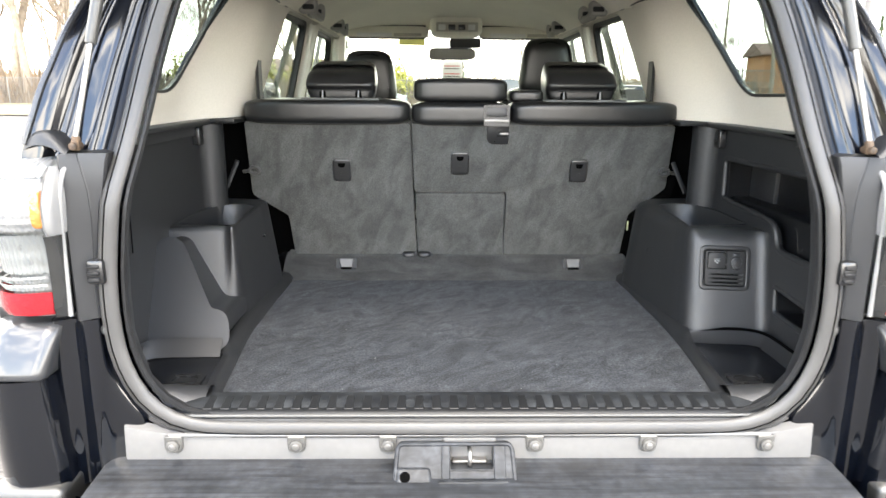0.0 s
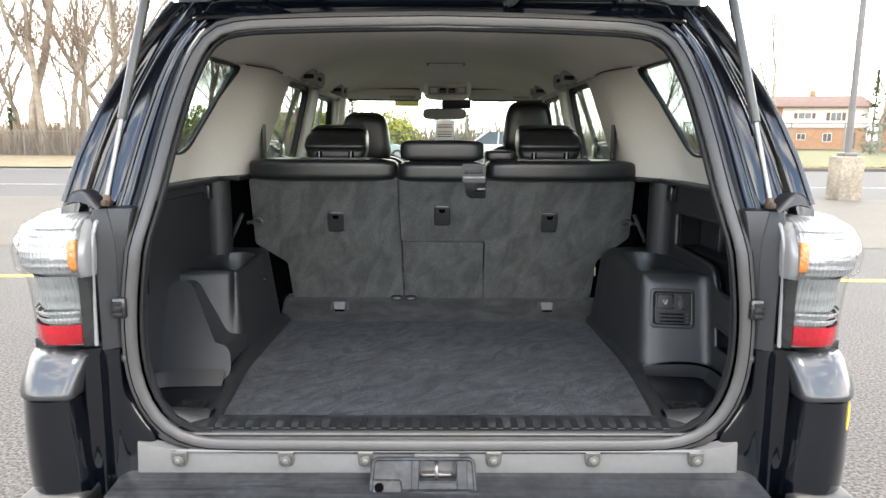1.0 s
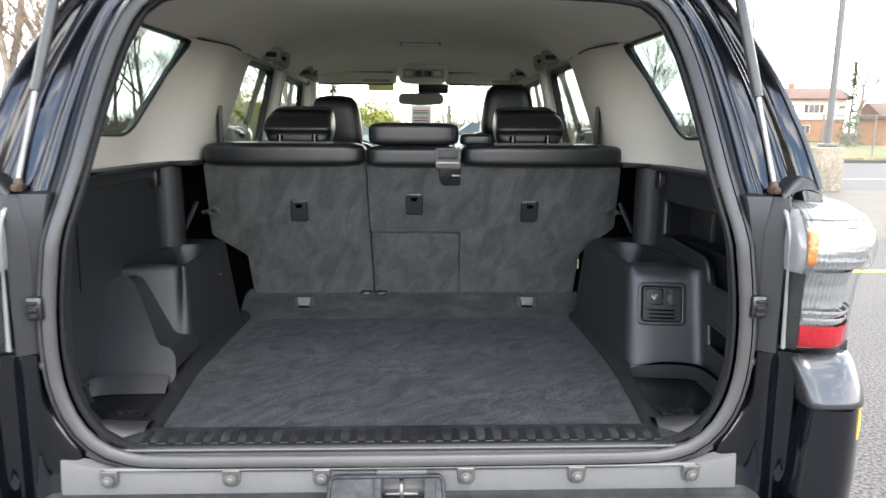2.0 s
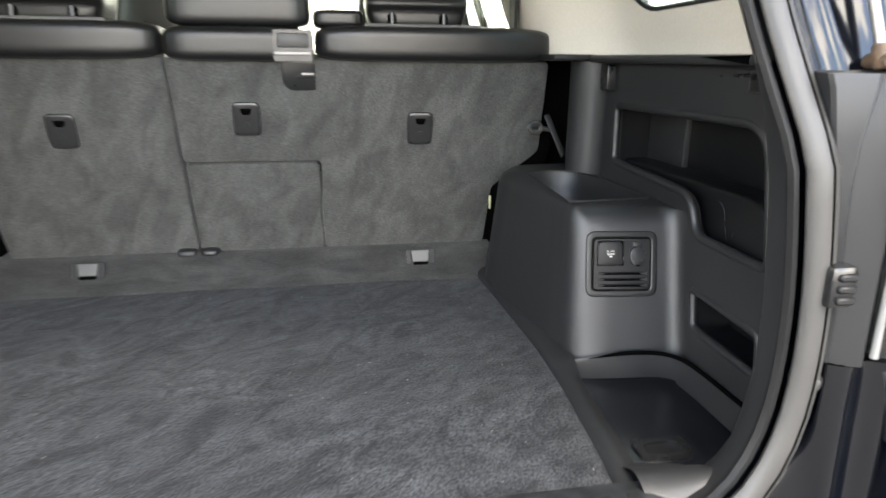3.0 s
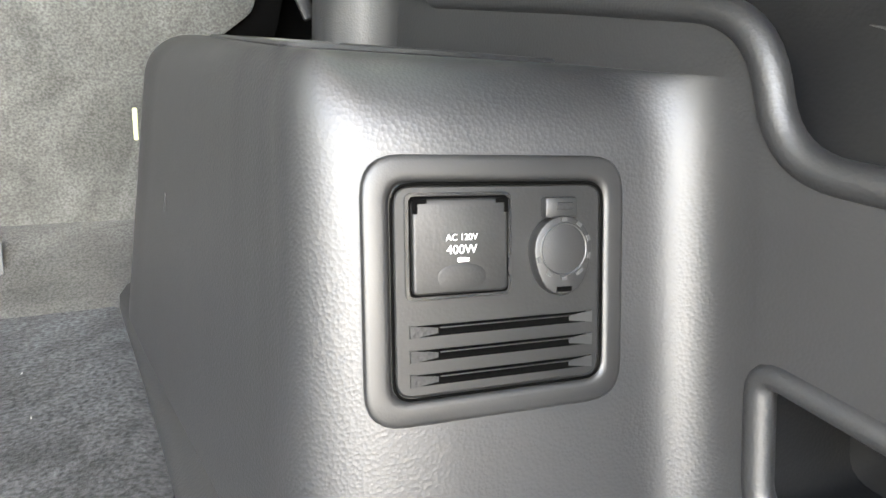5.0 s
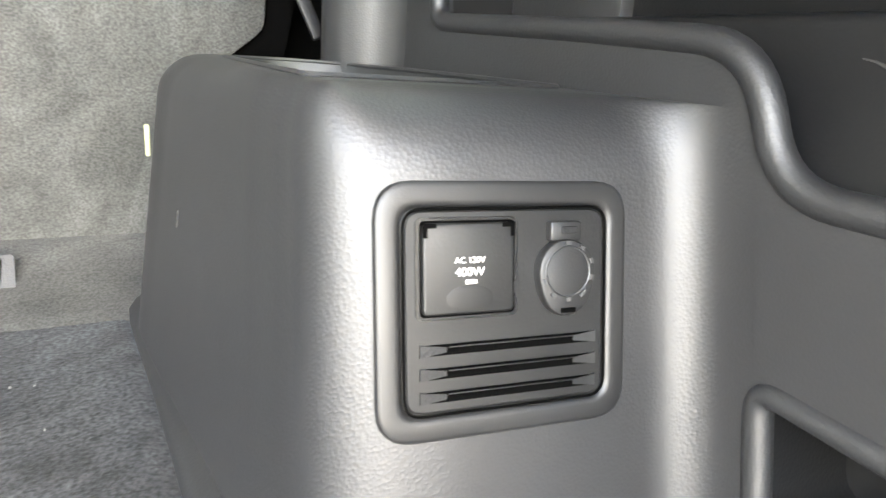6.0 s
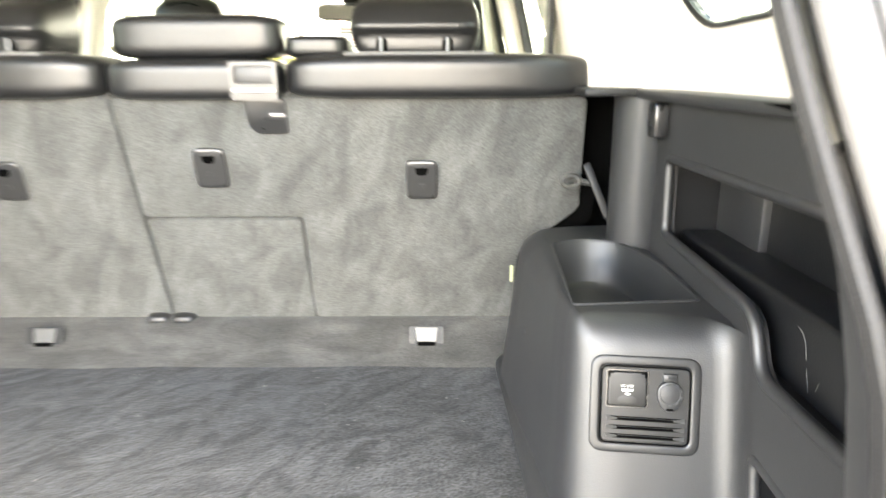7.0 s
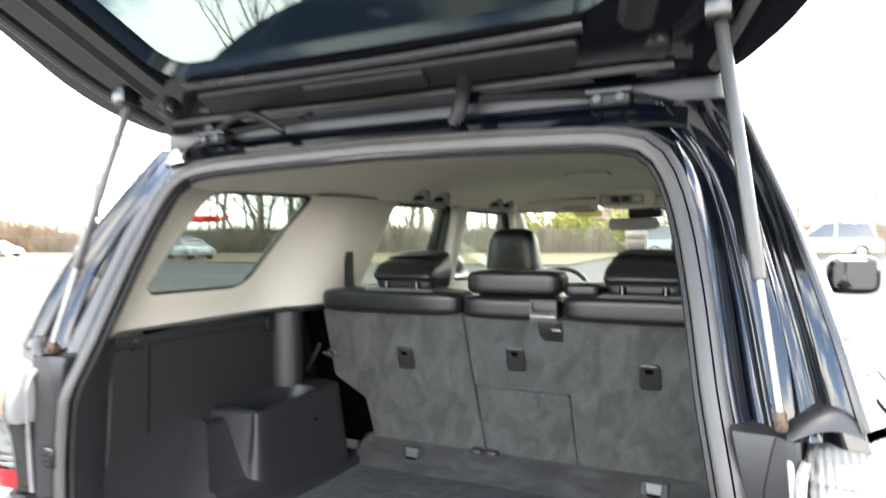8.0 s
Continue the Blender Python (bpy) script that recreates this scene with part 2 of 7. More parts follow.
ASPHALT = material("asphalt", (0.050, 0.0465, 0.043), 0.85, vary=0.18, scale=1.2, fine=0.75, fine_scale=60, bump=0.9, bump_scale=80)
ASPHALT_FAR = material("old_asphalt", (0.043, 0.0415, 0.040), 0.85, vary=0.15, scale=0.5, fine=0.2, fine_scale=30)
CONCRETE = material("concrete", (0.066, 0.058, 0.047), 0.85, vary=0.25, scale=0.6, fine=0.2, fine_scale=25, bump=0.3, bump_scale=60)
PLINTH = material("stained_plinth", (0.2046, 0.1767, 0.1333), 0.9, vary=0.3, scale=2.5, fine=0.2, fine_scale=18, bump=0.3, bump_scale=50)
GRASS = material("dry_grass", (0.1105, 0.0975, 0.039), 0.95, vary=0.35, scale=0.5, second=(0.13, 0.135, 0.035), fine=0.4, fine_scale=12)
STRAW = material("straw_verge", (0.1302, 0.1023, 0.0558), 0.95, vary=0.3, scale=0.8, fine=0.4, fine_scale=15)
LEAVES = material("fallen_leaves", (0.112, 0.056, 0.028), 0.95, vary=0.5, scale=9, fine=0.4, fine_scale=20)
BARK = material("grey_bark", (0.20, 0.165, 0.125), 0.9, vary=0.35, scale=3, bump=0.8, bump_scale=20)
TWIG = material("brown_twigs", (0.15, 0.112, 0.080), 0.9, vary=0.4, scale=0.7)
BRUSH = material("brown_brush", (0.175, 0.120, 0.075), 0.95, vary=0.45, scale=0.4, second=(0.23, 0.17, 0.11))
FORSYTHIA = material("yellow_green_leaves", (0.187, 0.198, 0.0275), 0.8, vary=0.35, scale=1.5, second=(0.27, 0.26, 0.05))
NEEDLES = material("green_needles", (0.055, 0.09, 0.04), 0.8, vary=0.4, scale=2.0)
GALV = material("galvanised_steel", (0.15, 0.148, 0.138), 0.5, metal=0.5, vary=0.15, scale=3)
POLE = material("brown_pole_paint", (0.09, 0.085, 0.08), 0.5, vary=0.15, scale=4)
BRICK = material("orange_brick", (0.273, 0.13, 0.0585), 0.9, vary=0.25, scale=2.5, fine=0.25, fine_scale=14)
SIDING = material("cream_siding", (0.462, 0.434, 0.378), 0.8, vary=0.06, scale=1)
ROOFING = material("brown_shingles", (0.095, 0.055, 0.042), 0.9, vary=0.25, scale=1.5, fine=0.3, fine_scale=9)
WINDOW_DARK = material("dark_window", (0.05, 0.055, 0.06), 0.1, vary=0.2, scale=1)
SHUTTER = material("brown_shutter", (0.07, 0.04, 0.03), 0.7, vary=0.1)
CAR_SILVER = material("silver_paint", (0.385, 0.392, 0.399), 0.3, metal=0.4, vary=0.04, coat=0.8)
CAR_TEAL = material("grey_green_paint", (0.10, 0.15, 0.15), 0.3, metal=0.3, vary=0.05, coat=0.8)
CAR_BLUE = material("slate_blue_paint", (0.10, 0.13, 0.18), 0.3, metal=0.3, vary=0.05, coat=0.8)
CAR_WHITE = material("white_paint", (0.75, 0.75, 0.75), 0.3, vary=0.03, coat=0.8)
RED_PAINT = material("red_paint", (0.60, 0.03, 0.03), 0.4, vary=0.08)
TYRE = material("tyre_rubber", (0.02, 0.02, 0.02), 0.8, vary=0.2)
WOOD_POLE = material("weathered_pole", (0.25, 0.21, 0.17), 0.9, vary=0.2, scale=3)
CLEAR_GLASS = glass("clear_glass", (0.92, 1.0, 0.94), 0.72)
TINT_GLASS = glass("tinted_glass", (0.86, 0.96, 0.93), 0.50)
DOOR_GLASS = glass("door_glass", (0.93, 1.0, 0.95), 0.66)
LENS_GLASS = glass("lens_glass", (0.97, 0.98, 0.98), 0.97)
GATE_GLASS = glass("gate_glass", (0.85, 0.96, 0.95), 0.30)
HOUSING = material("scuffed_housing_plastic", (0.018, 0.0195, 0.022), 0.5, vary=0.35, scale=18, bump=0.06, bump_scale=200, nap=0.5, nap_scale=(20, 70, 30), nap_turn=(0, 30, 0), fine=0.25, fine_scale=60, spec=0.25)
SCUFFED = material("scuffed_bumper_plastic", (0.017, 0.0185, 0.021), 0.40, vary=0.25, scale=9, bump=0.06, bump_scale=200, nap=0.5, nap_scale=(3, 95, 45), nap_detail=4, fine=0.25, fine_scale=60, spec=0.5)
SATIN_TRIM = material("satin_black_trim", (0.007, 0.0076, 0.0090), 0.46, vary=0.2, scale=7, bump=0.05, bump_scale=300, spec=0.5)
# Wall plastic darkened to paint pocket and slot shade; also the strap bar.
POCKET_SHADE_BAR = material("pocket_shade_and_bar_plastic", (0.0050, 0.0053, 0.0060), 0.44, vary=0.2, scale=14, bump=0.1, bump_scale=500, cell=True, spec=0.28)
# Flat black, painted in for the dark of holes, slots and the seat gap.
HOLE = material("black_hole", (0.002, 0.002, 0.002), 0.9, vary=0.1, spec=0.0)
SATIN = material("satin_steel", (0.10, 0.10, 0.098), 0.5, metal=1.0, vary=0.1, scale=40)

# ---- mesh tools ----
BASE = {}
V = Vector


def thing(name, label, category, group="", kind="", at=(0, 0, 0)):
    e = new(name)
    e.empty_display_size = 0.1
    e.location = at
    BASE[e.name] = V(at)
    return tagged(e, label, category, group, kind)


def finish(name, bm, mat, angle=0.7, normals=True):
    if normals:
        bmesh.ops.recalc_face_normals(bm, faces=bm.faces[:])
    for f in bm.faces:
        f.smooth = True
    for e in bm.edges:
        if len(e.link_faces) == 2 and e.calc_face_angle(0) > angle:
            e.smooth = False
    me = bpy.data.meshes.new(name)
    bm.to_mesh(me)
    bm.free()
    me.materials.append(mat)
    return me


def part(name, bm, mat, parent, label="", angle=0.7, normals=True):
    base = BASE[parent.name]
    bm.transform(Matrix.Translation(-base))
    ob = new(name, finish(name, bm, mat, angle, normals))
    ob.parent = parent
    BASE[ob.name] = base
    if label:
        ob["label"] = label
    return ob


def solo(name, bm, mat, label, category, kind="", group="", at=(0, 0, 0), angle=0.7):
    bm.transform(Matrix.Translation(-V(at)))
    ob = new(name, finish(name, bm, mat, angle))
    ob.location = at
    BASE[ob.name] = V(at)
    return tagged(ob, label, category, group, kind)


def box(lo, hi, bevel=0.0, seg=2, m=None, bm=None):
    b = bmesh.new()
    bmesh.ops.create_cube(b, size=1)
    lo, hi = V(lo), V(hi)
    d = hi - lo
    b.transform(Matrix.Translation((lo + hi) / 2) @ Matrix.Diagonal((*d, 1)))
    if bevel:
        bmesh.ops.bevel(b, geom=b.edges[:], offset=min(bevel, 0.49 * min(abs(c) for c in d)), segments=seg, profile=0.5, affect="EDGES")
    if m:
        b.transform(m)
    if bm is None:
        return b
    merge(bm, b)
    return bm


def merge(bm, other):
    me = bpy.data.meshes.new("tmp")
    other.to_mesh(me)
    other.free()
    bm.from_mesh(me)
    bpy.data.meshes.remove(me)
    return bm


def loft(rows, loop=False, cap=False, bm=None, ring=False):
    """Quads between rows of points; loop closes each row, ring closes the rows on themselves."""
    b = bm or bmesh.new()
    vs = [[b.verts.new(p) for p in r] for r in rows]
    n = len(vs[0])
    m = len(vs)
    for i in range(m if ring else m - 1):
        for j in range(n if loop else n - 1):
            q = [vs[i][j], vs[i][(j + 1) % n], vs[(i + 1) % m][(j + 1) % n], vs[(i + 1) % m][j]]
            if len(set(q)) == 4:
                try:
                    b.faces.new(q)
                except ValueError:
                    pass
    if cap:
        b.faces.new(vs[0][::-1])
        b.faces.new(vs[-1])
    return b


def solid(bm, t):
    bmesh.ops.recalc_face_normals(bm, faces=bm.faces[:])
    bmesh.ops.solidify(bm, geom=bm.faces[:], thickness=t)
    return bm


def curve(pts, n, closed=False):
    """Catmull-Rom through pts, evenly resampled to n points."""
    P = [V(p) for p in pts]
    k = len(P)
    dense = []
    for i in range(k if closed else k - 1):
        a, b_, c, d = (P[(i - 1) % k], P[i], P[(i + 1) % k], P[(i + 2) % k]) if closed else (P[max(i - 1, 0)], P[i], P[i + 1], P[min(i + 2, k - 1)])
        for s in range(12):
            t = s / 12
            dense.append(0.5 * ((2 * b_) + (c - a) * t + (2 * a - 5 * b_ + 4 * c - d) * t * t + (3 * b_ - a - 3 * c + d) * t ** 3))
    dense.append(P[0] if closed else P[-1])
    acc = [0]
    for i in range(1, len(dense)):
        acc.append(acc[-1] + (dense[i] - dense[i - 1]).length)
    out = []
    steps = n if closed else n - 1
    j = 0
    for i in range(n):
        s = acc[-1] * i / steps
        while j < len(acc) - 2 and acc[j + 1] < s:
            j += 1
        f = (s - acc[j]) / max(1e-9, acc[j + 1] - acc[j])
        out.append(dense[j].lerp(dense[j + 1], min(1, f)))
    return out


def tube(pts, r, sides=8, closed=False, bm=None, cap=True):
    """A round tube along pts; r is one radius or one for each point."""
    P = [V(p) for p in pts]
    n = len(P)
    R = r if isinstance(r, (list, tuple)) else [r] * n
    rows = []
    up = None
    for i in range(n):
        a, c = (P[(i - 1) % n], P[(i + 1) % n]) if closed else (P[max(0, i - 1)], P[min(n - 1, i + 1)])
        d = (c - a).normalized()
        if up is None:
            up = d.orthogonal().normalized()
        up = (up - d * up.dot(d))
        up = up.normalized() if up.length > 1e-6 else d.orthogonal().normalized()
        s = d.cross(up)
        rows.append([P[i] + R[i] * (math.cos(6.28318 * k / sides) * up + math.sin(6.28318 * k / sides) * s) for k in range(sides)])
    return loft(rows, loop=True, cap=cap and not closed, bm=bm, ring=closed)


def rpoly(pts, r, seg=5):
    """A polygon with rounded corners; r is one radius or one a corner."""
    n = len(pts)
    P = [V((p[0], p[1])) for p in pts]
    R = r if isinstance(r, (list, tuple)) else [r] * n
    out = []
    for i in range(n):
        a, b_, c = P[i - 1], P[i], P[(i + 1) % n]
        ra = min(R[i], 0.49 * (a - b_).length, 0.49 * (c - b_).length)
        s, e = b_ + (a - b_).normalized() * ra, b_ + (c - b_).normalized() * ra
        for k in range(seg + 1):
            t = k / seg
            out.append((1 - t) ** 2 * s + 2 * t * (1 - t) * b_ + t * t * e)
    return out


def plate(outer, holes, f, thick=None, back=None):
    """A flat sheet with holes, put into space by f(u, v); thick is a vector for its depth."""
    b = bmesh.new()

    def layer(g):
        vs_all, ed = [], []
        for lp in [outer] + list(holes):
            vs = [b.verts.new(g(p[0], p[1])) for p in lp]
            ed += [b.edges.new((vs[i], vs[(i + 1) % len(vs)])) for i in range(len(vs))]
            vs_all.append(vs)
        bmesh.ops.triangle_fill(b, use_beauty=True, use_dissolve=False, edges=ed)
        return vs_all
    A = layer(f)
    if thick is not None or back is not None:
        B = layer(back if back else (lambda u, v: V(f(u, v)) + V(thick)))
        for p, q in zip(A, B):
            for i in range(len(p)):
                j = (i + 1) % len(p)
                b.faces.new((p[i], p[j], q[j], q[i]))
    return b


def prism(poly, f, thick, bevel=0.0, seg=2):
    """A closed prism of a plain polygon, its rim bevelled."""
    b = bmesh.new()
    vs = [b.verts.new(f(p[0], p[1])) for p in poly]
    face = b.faces.new(vs)
    r = bmesh.ops.extrude_face_region(b, geom=[face])
    for v in r["geom"]:
        if isinstance(v, bmesh.types.BMVert):
            v.co += V(thick)
    bmesh.ops.recalc_face_normals(b, faces=b.faces[:])
    if bevel:
        rim = [e for e in b.edges if any(len(g.verts) == len(poly) and len(poly) > 4 for g in e.link_faces)] if len(poly) > 4 else b.edges[:]
        bmesh.ops.bevel(b, geom=rim, offset=bevel, segments=seg, profile=0.5, affect="EDGES")
    return b


def cyl(p, q, r, sides=16, r2=None, bevel=0.0):
    b = tube([p, q], [r, r if r2 is None else r2], sides)
    if bevel:
        rim = [e for e in b.edges if any(len(g.verts) > 4 for g in e.link_faces)]
        bmesh.ops.bevel(b, geom=rim, offset=bevel, segments=2, profile=0.5, affect="EDGES")
    return b


def cushion(lo, hi, bulge=0.25, power=4.0, n=10, m=None):
    """A soft padded block: a rounded box with swollen faces."""
    b = bmesh.new()
    bmesh.ops.create_cube(b, size=2)
    bmesh.ops.subdivide_edges(b, edges=b.edges[:], cuts=n, use_grid_fill=True)
    c, h = (V(lo) + V(hi)) / 2, (V(hi) - V(lo)) / 2
    for v in b.verts:
        x, y, z = v.co
        k = (abs(x) ** power + abs(y) ** power + abs(z) ** power) ** (1 / power)
        q = V((x, y, z)) / k
        v.co = V((c.x + h.x * q.x, c.y + h.y * q.y, c.z + h.z * q.z))
    if m:
        b.transform(m)
    return b

def inward(pts, d):
    """A closed outline, counter-clockwise, drawn in by d."""
    n = len(pts)
    out = []
    for i in range(n):
        t = (pts[(i + 1) % n] - pts[i - 1]).normalized()
        out.append(pts[i] + V((-t.y, t.x)) * d)
    return out


def rounded_block(poly, f, depth, r, steps=5):
    """A block with a rounded front rim: poly lies in its front plane, f(u, v, d) puts it into space."""
    rows_ = [[f(p.x, p.y, depth) for p in poly]]
    for k in range(steps + 1):
        a = 1.5708 * k / steps
        rows_.append([f(p.x, p.y, r * (1 - math.sin(a))) for p in inward(poly, r * (1 - math.cos(a)))])
    b = loft(rows_, loop=True)
    b.faces.new([v for v in b.verts][-len(poly):])
    return b


def ease(t):
    t = min(1.0, max(0.0, t))
    return t * t * (3 - 2 * t)


# ---- the vehicle: shared shapes ----
FLOOR = 0.838


def ap_y(z):
    """Depth of the rear opening's rim at height z."""
    return 0.05 if z < 1.28 else 0.05 + (z - 1.28) * 0.43


HALF_AP = [(0, 0.822), (0.30, 0.823), (0.52, 0.826), (0.60, 0.846), (0.655, 0.90), (0.685, 0.99), (0.688, 1.12), (0.668, 1.27), (0.642, 1.40),
           (0.622, 1.524), (0.597, 1.643), (0.564, 1.73), (0.505, 1.776), (0.312, 1.79), (0, 1.797)]


def ap_x(z):
    for (x0, z0), (x1, z1) in zip(HALF_AP[5:], HALF_AP[6:]):
        if z <= z1:
            return x0 + (x1 - x0) * max(0, z - z0) / (z1 - z0)
    return 0.5


def ap_loop(off, dy, n=120):
    """The opening's outline, moved outwards by off and back by dy."""
    half = curve([(x, z, 0) for x, z in HALF_AP], 40)
    full = half + [V((-p.x, p.y, 0)) for p in half[-2:0:-1]]
    full = curve(full, n, closed=True)
    out = []
    for i in range(n):
        t = full[(i + 1) % n] - full[i - 1]
        nx = V((t.y, -t.x, 0)).normalized()
        q = full[i] + nx * off
        out.append(V((q.x, ap_y(q.y) + dy, q.y)))
    return out


def side_x(z):
    """Half width of the outer body at height z."""
    pts = [(0.50, 0.90), (0.75, 0.945), (1.0, 0.955), (1.22, 0.945), (1.36, 0.885), (1.40, 0.852), (1.47, 0.829), (1.55, 0.803), (1.70, 0.742), (1.766, 0.716), (1.83, 0.684), (1.90, 0.635), (1.935, 0.50), (1.95, 0.25), (1.955, 0)]
    for (z0, x0), (z1, x1) in zip(pts, pts[1:]):
        if z <= z1:
            return x0 + (x1 - x0) * (z - z0) / (z1 - z0)
    return 0.0


def between(table, z):
    for (z0, a), (z1, b) in zip(table, table[1:]):
        if z <= z1:
            return a + (b - a) * max(0, (z - z0) / (z1 - z0))
    return table[-1][1]


def edge_x(z):
    """Half width of the rear pillar's outer edge."""
    return between(((1.36, 0.834), (1.397, 0.823), (1.473, 0.804), (1.581, 0.772), (1.652, 0.748), (1.735, 0.715), (1.814, 0.684), (1.87, 0.652)), z)


def edge_y(z):
    return between(((1.36, 0.040), (1.397, 0.050), (1.473, 0.075), (1.581, 0.125), (1.652, 0.172), (1.735, 0.228), (1.814, 0.285), (1.87, 0.322)), z)


def hull_top(y):
    """Height of the body side's upper edge."""
    return between(((2.9, 1.40), (3.4, 1.235), (4.0, 1.18), (4.35, 1.11), (4.6, 0.97)), y)


suv = thing("suv", "black sport utility vehicle with its liftgate open on a car park", "car", at=(0, 1.8, 0))

# rear flange: from the seal out to the gutter and the outer corner
rows = []
for off, dy in ((0.008, 0.02), (0.012, -0.004), (0.03, -0.012), (0.048, 0.0), (0.056, 0.028), (0.075, 0.03)):
    rows.append(ap_loop(off, dy))
flange = loft(rows, loop=True)
part("opening_flange", flange, PAINT, suv, "glossy black painted flange round the rear opening")
rows = []
for k in range(14):
    a = 6.28318 * k / 14
    rows.append(ap_loop(0.012 + 0.018 * math.cos(a), -0.011 + 0.011 * math.sin(a)))
part("weatherstrip", loft(rows, loop=True, ring=True), RUBBER, suv, "grey-black rubber weatherstrip")
rows = []
for k in range(6):
    a = 6.28318 * k / 6
    rows.append(ap_loop(0.017 + 0.0014 * math.cos(a), -0.0218 + 0.0014 * math.sin(a)))
part("seal_groove", loft(rows, loop=True, ring=True), HOLE, suv, "dark groove along the weatherstrip")
rows = []
for k in range(6):
    a = 6.28318 * k / 6
    rows.append(ap_loop(-0.012 + 0.006 * math.cos(a), 0.004 + 0.008 * math.sin(a)))
part("inner_lip", loft(rows, loop=True, ring=True), PLASTIC_DARK, suv, "dark inner lip of the seal")

# rear quarter: strut channel and outer corner on each side
ZQ = [1.355, 1.38, 1.40, 1.44, 1.48, 1.52, 1.56, 1.60, 1.64, 1.68, 1.72, 1.76, 1.80, 1.83, 1.85]


def inner_edge(z):
    zz = min(max(z, 0.83), 1.775)
    if z < 0.99:
        k = [(0.60, 0.846), (0.655, 0.90), (0.685, 0.99)]
        x = 0.56
        for (x0, z0), (x1, z1) in zip(k, k[1:]):
            if z >= z0:
                x = x0 + (x1 - x0) * min(1, (z - z0) / (z1 - z0))
        return x + 0.07
    x = ap_x(zz)
    if z > 1.643:
        return between(((1.643, 0.647), (1.70, 0.630), (1.74, 0.612), (1.776, 0.588), (1.80, 0.568), (1.85, 0.535)), z)
    return x + 0.05


for s in (1, -1):
    rows = []
    for z in ZQ:
        xi, xo, y, ye = inner_edge(z), edge_x(z), ap_y(z), edge_y(z)
        row = []
        for f, d in ((0.0, 0.034), (0.02, 0.016), (0.05, 0.007), (0.09, 0.003), (0.14, 0.002), (0.165, -0.001), (0.18, -0.003), (0.20, -0.003), (0.215, 0.0), (0.235, 0.005), (0.26, 0.0065), (0.33, 0.0065), (0.42, 0.0065), (0.50, 0.0075), (0.54, 0.009), (0.58, 0.015), (0.62, 0.018), (0.66, 0.018), (0.70, 0.014), (0.735, 0.008), (0.76, 0.006), (0.82, 0.005), (0.92, 0.006), (1.0, 0.003), (1.012, 0.02)):
            row.append(V((s * (xi + (xo - xi) * f), y + (ye - y) * min(1, max(0, (f - 0.13) / 0.75)) + d * (1 - 0.75 * min(1, max(0, (z - 1.68) / 0.14))), z)))
        rows.append(row)
    part("quarter_panel", loft(rows), PAINT, suv, "glossy black strut channel and rear pillar", angle=0.9)
    edge = curve([(s * edge_x(z), edge_y(z) + 0.004, z) for z in ZQ[1:]], 40)
    part("pillar_edge_strip", tube(edge, 0.0065, 8), PLASTIC_SMOOTH, suv, "satin black strip along the pillar edge")
    rows = [[V((s * (edge_x(z) + (side_x(z) - 0.004 - edge_x(z)) * k), edge_y(z) + 0.004 + (0.115 + 0.18 * (z - 1.40) / 0.43 - edge_y(z) - 0.004) * k, z)) for k in (0, 0.3, 0.6, 1)] for z in ZQ[1:-1]]
    part("pillar_corner", loft(rows), PAINT, suv)
    # outer side of the body, from the tail lamp forwards
    rows = []
    zs = [0.42, 0.50, 0.62, 0.75, 0.88, 1.0, 1.12, 1.22, 1.30, 1.36, 1.40]
    for y in [0.16, 0.3, 0.5, 0.8, 1.2, 1.8, 2.4, 2.9, 3.1, 3.3, 3.6, 4.0, 4.3, 4.55]:
        k = 1 - 0.10 * max(0, (y - 3.6)) ** 1.5
        rows.append([V((s * side_x(z) * k, y, min(z, hull_top(y)))) for z in zs])
    part("body_side", solid(loft(rows), 0.02), PAINT, suv, "glossy black body side")
    # sloping rear pillar side above the belt, with the rear quarter window
    rows = []
    gl = lambda y, z, d=0.0: V((s * (side_x(z) - d), y, z))
    outer = [(0.115, 1.40), (1.20, 1.40), (1.42, 1.80), (0.295, 1.83)]
    QW = rpoly([(0.345, 1.475), (0.74, 1.468), (0.955, 1.765), (0.50, 1.757)], [0.05, 0.07, 0.035, 0.06], 6)
    ring_o = sum([[(outer[i][0] + (outer[(i + 1) % 4][0] - outer[i][0]) * k / 14, outer[i][1] + (outer[(i + 1) % 4][1] - outer[i][1]) * k / 14) for k in range(14)] for i in range(4)], [])
    ring_i = curve([(p.x, p.y, 0) for p in QW[3:] + QW[:3]], 56, closed=True)
    rows = [[gl(o[0] + (q.x - o[0]) * k / 6, o[1] + (q.y - o[1]) * k / 6, 0.004) for o, q in zip(ring_o, ring_i)] for k in range(7)]
    rows.append([gl(q.x, q.y, 0.022) for q in ring_i])
    part("pillar_side", loft(rows, loop=True), PAINT, suv, angle=1.0)
    part("quarter_glass", prism(QW, lambda y, z: gl(y, z, 0.016), (s * -0.004, 0, 0)), TINT_GLASS, suv, "tinted rear quarter window")
    edge = [gl(y, z, 0.020) for y, z in QW]
    part("quarter_glass_seal", tube(edge, 0.005, 6, closed=True), PLASTIC_DARK, suv)
    trim = [V((s * (side_x(z) + 0.004), y, z)) for y, z in ((0.45, 1.402), (0.8, 1.404), (1.3, 1.404), (2.85, 1.398))]
    part("belt_moulding", tube(trim, 0.006, 6), PLASTIC_SMOOTH, suv)
    # flat rear face between seal and lamp, and the corner under it
    rows = []
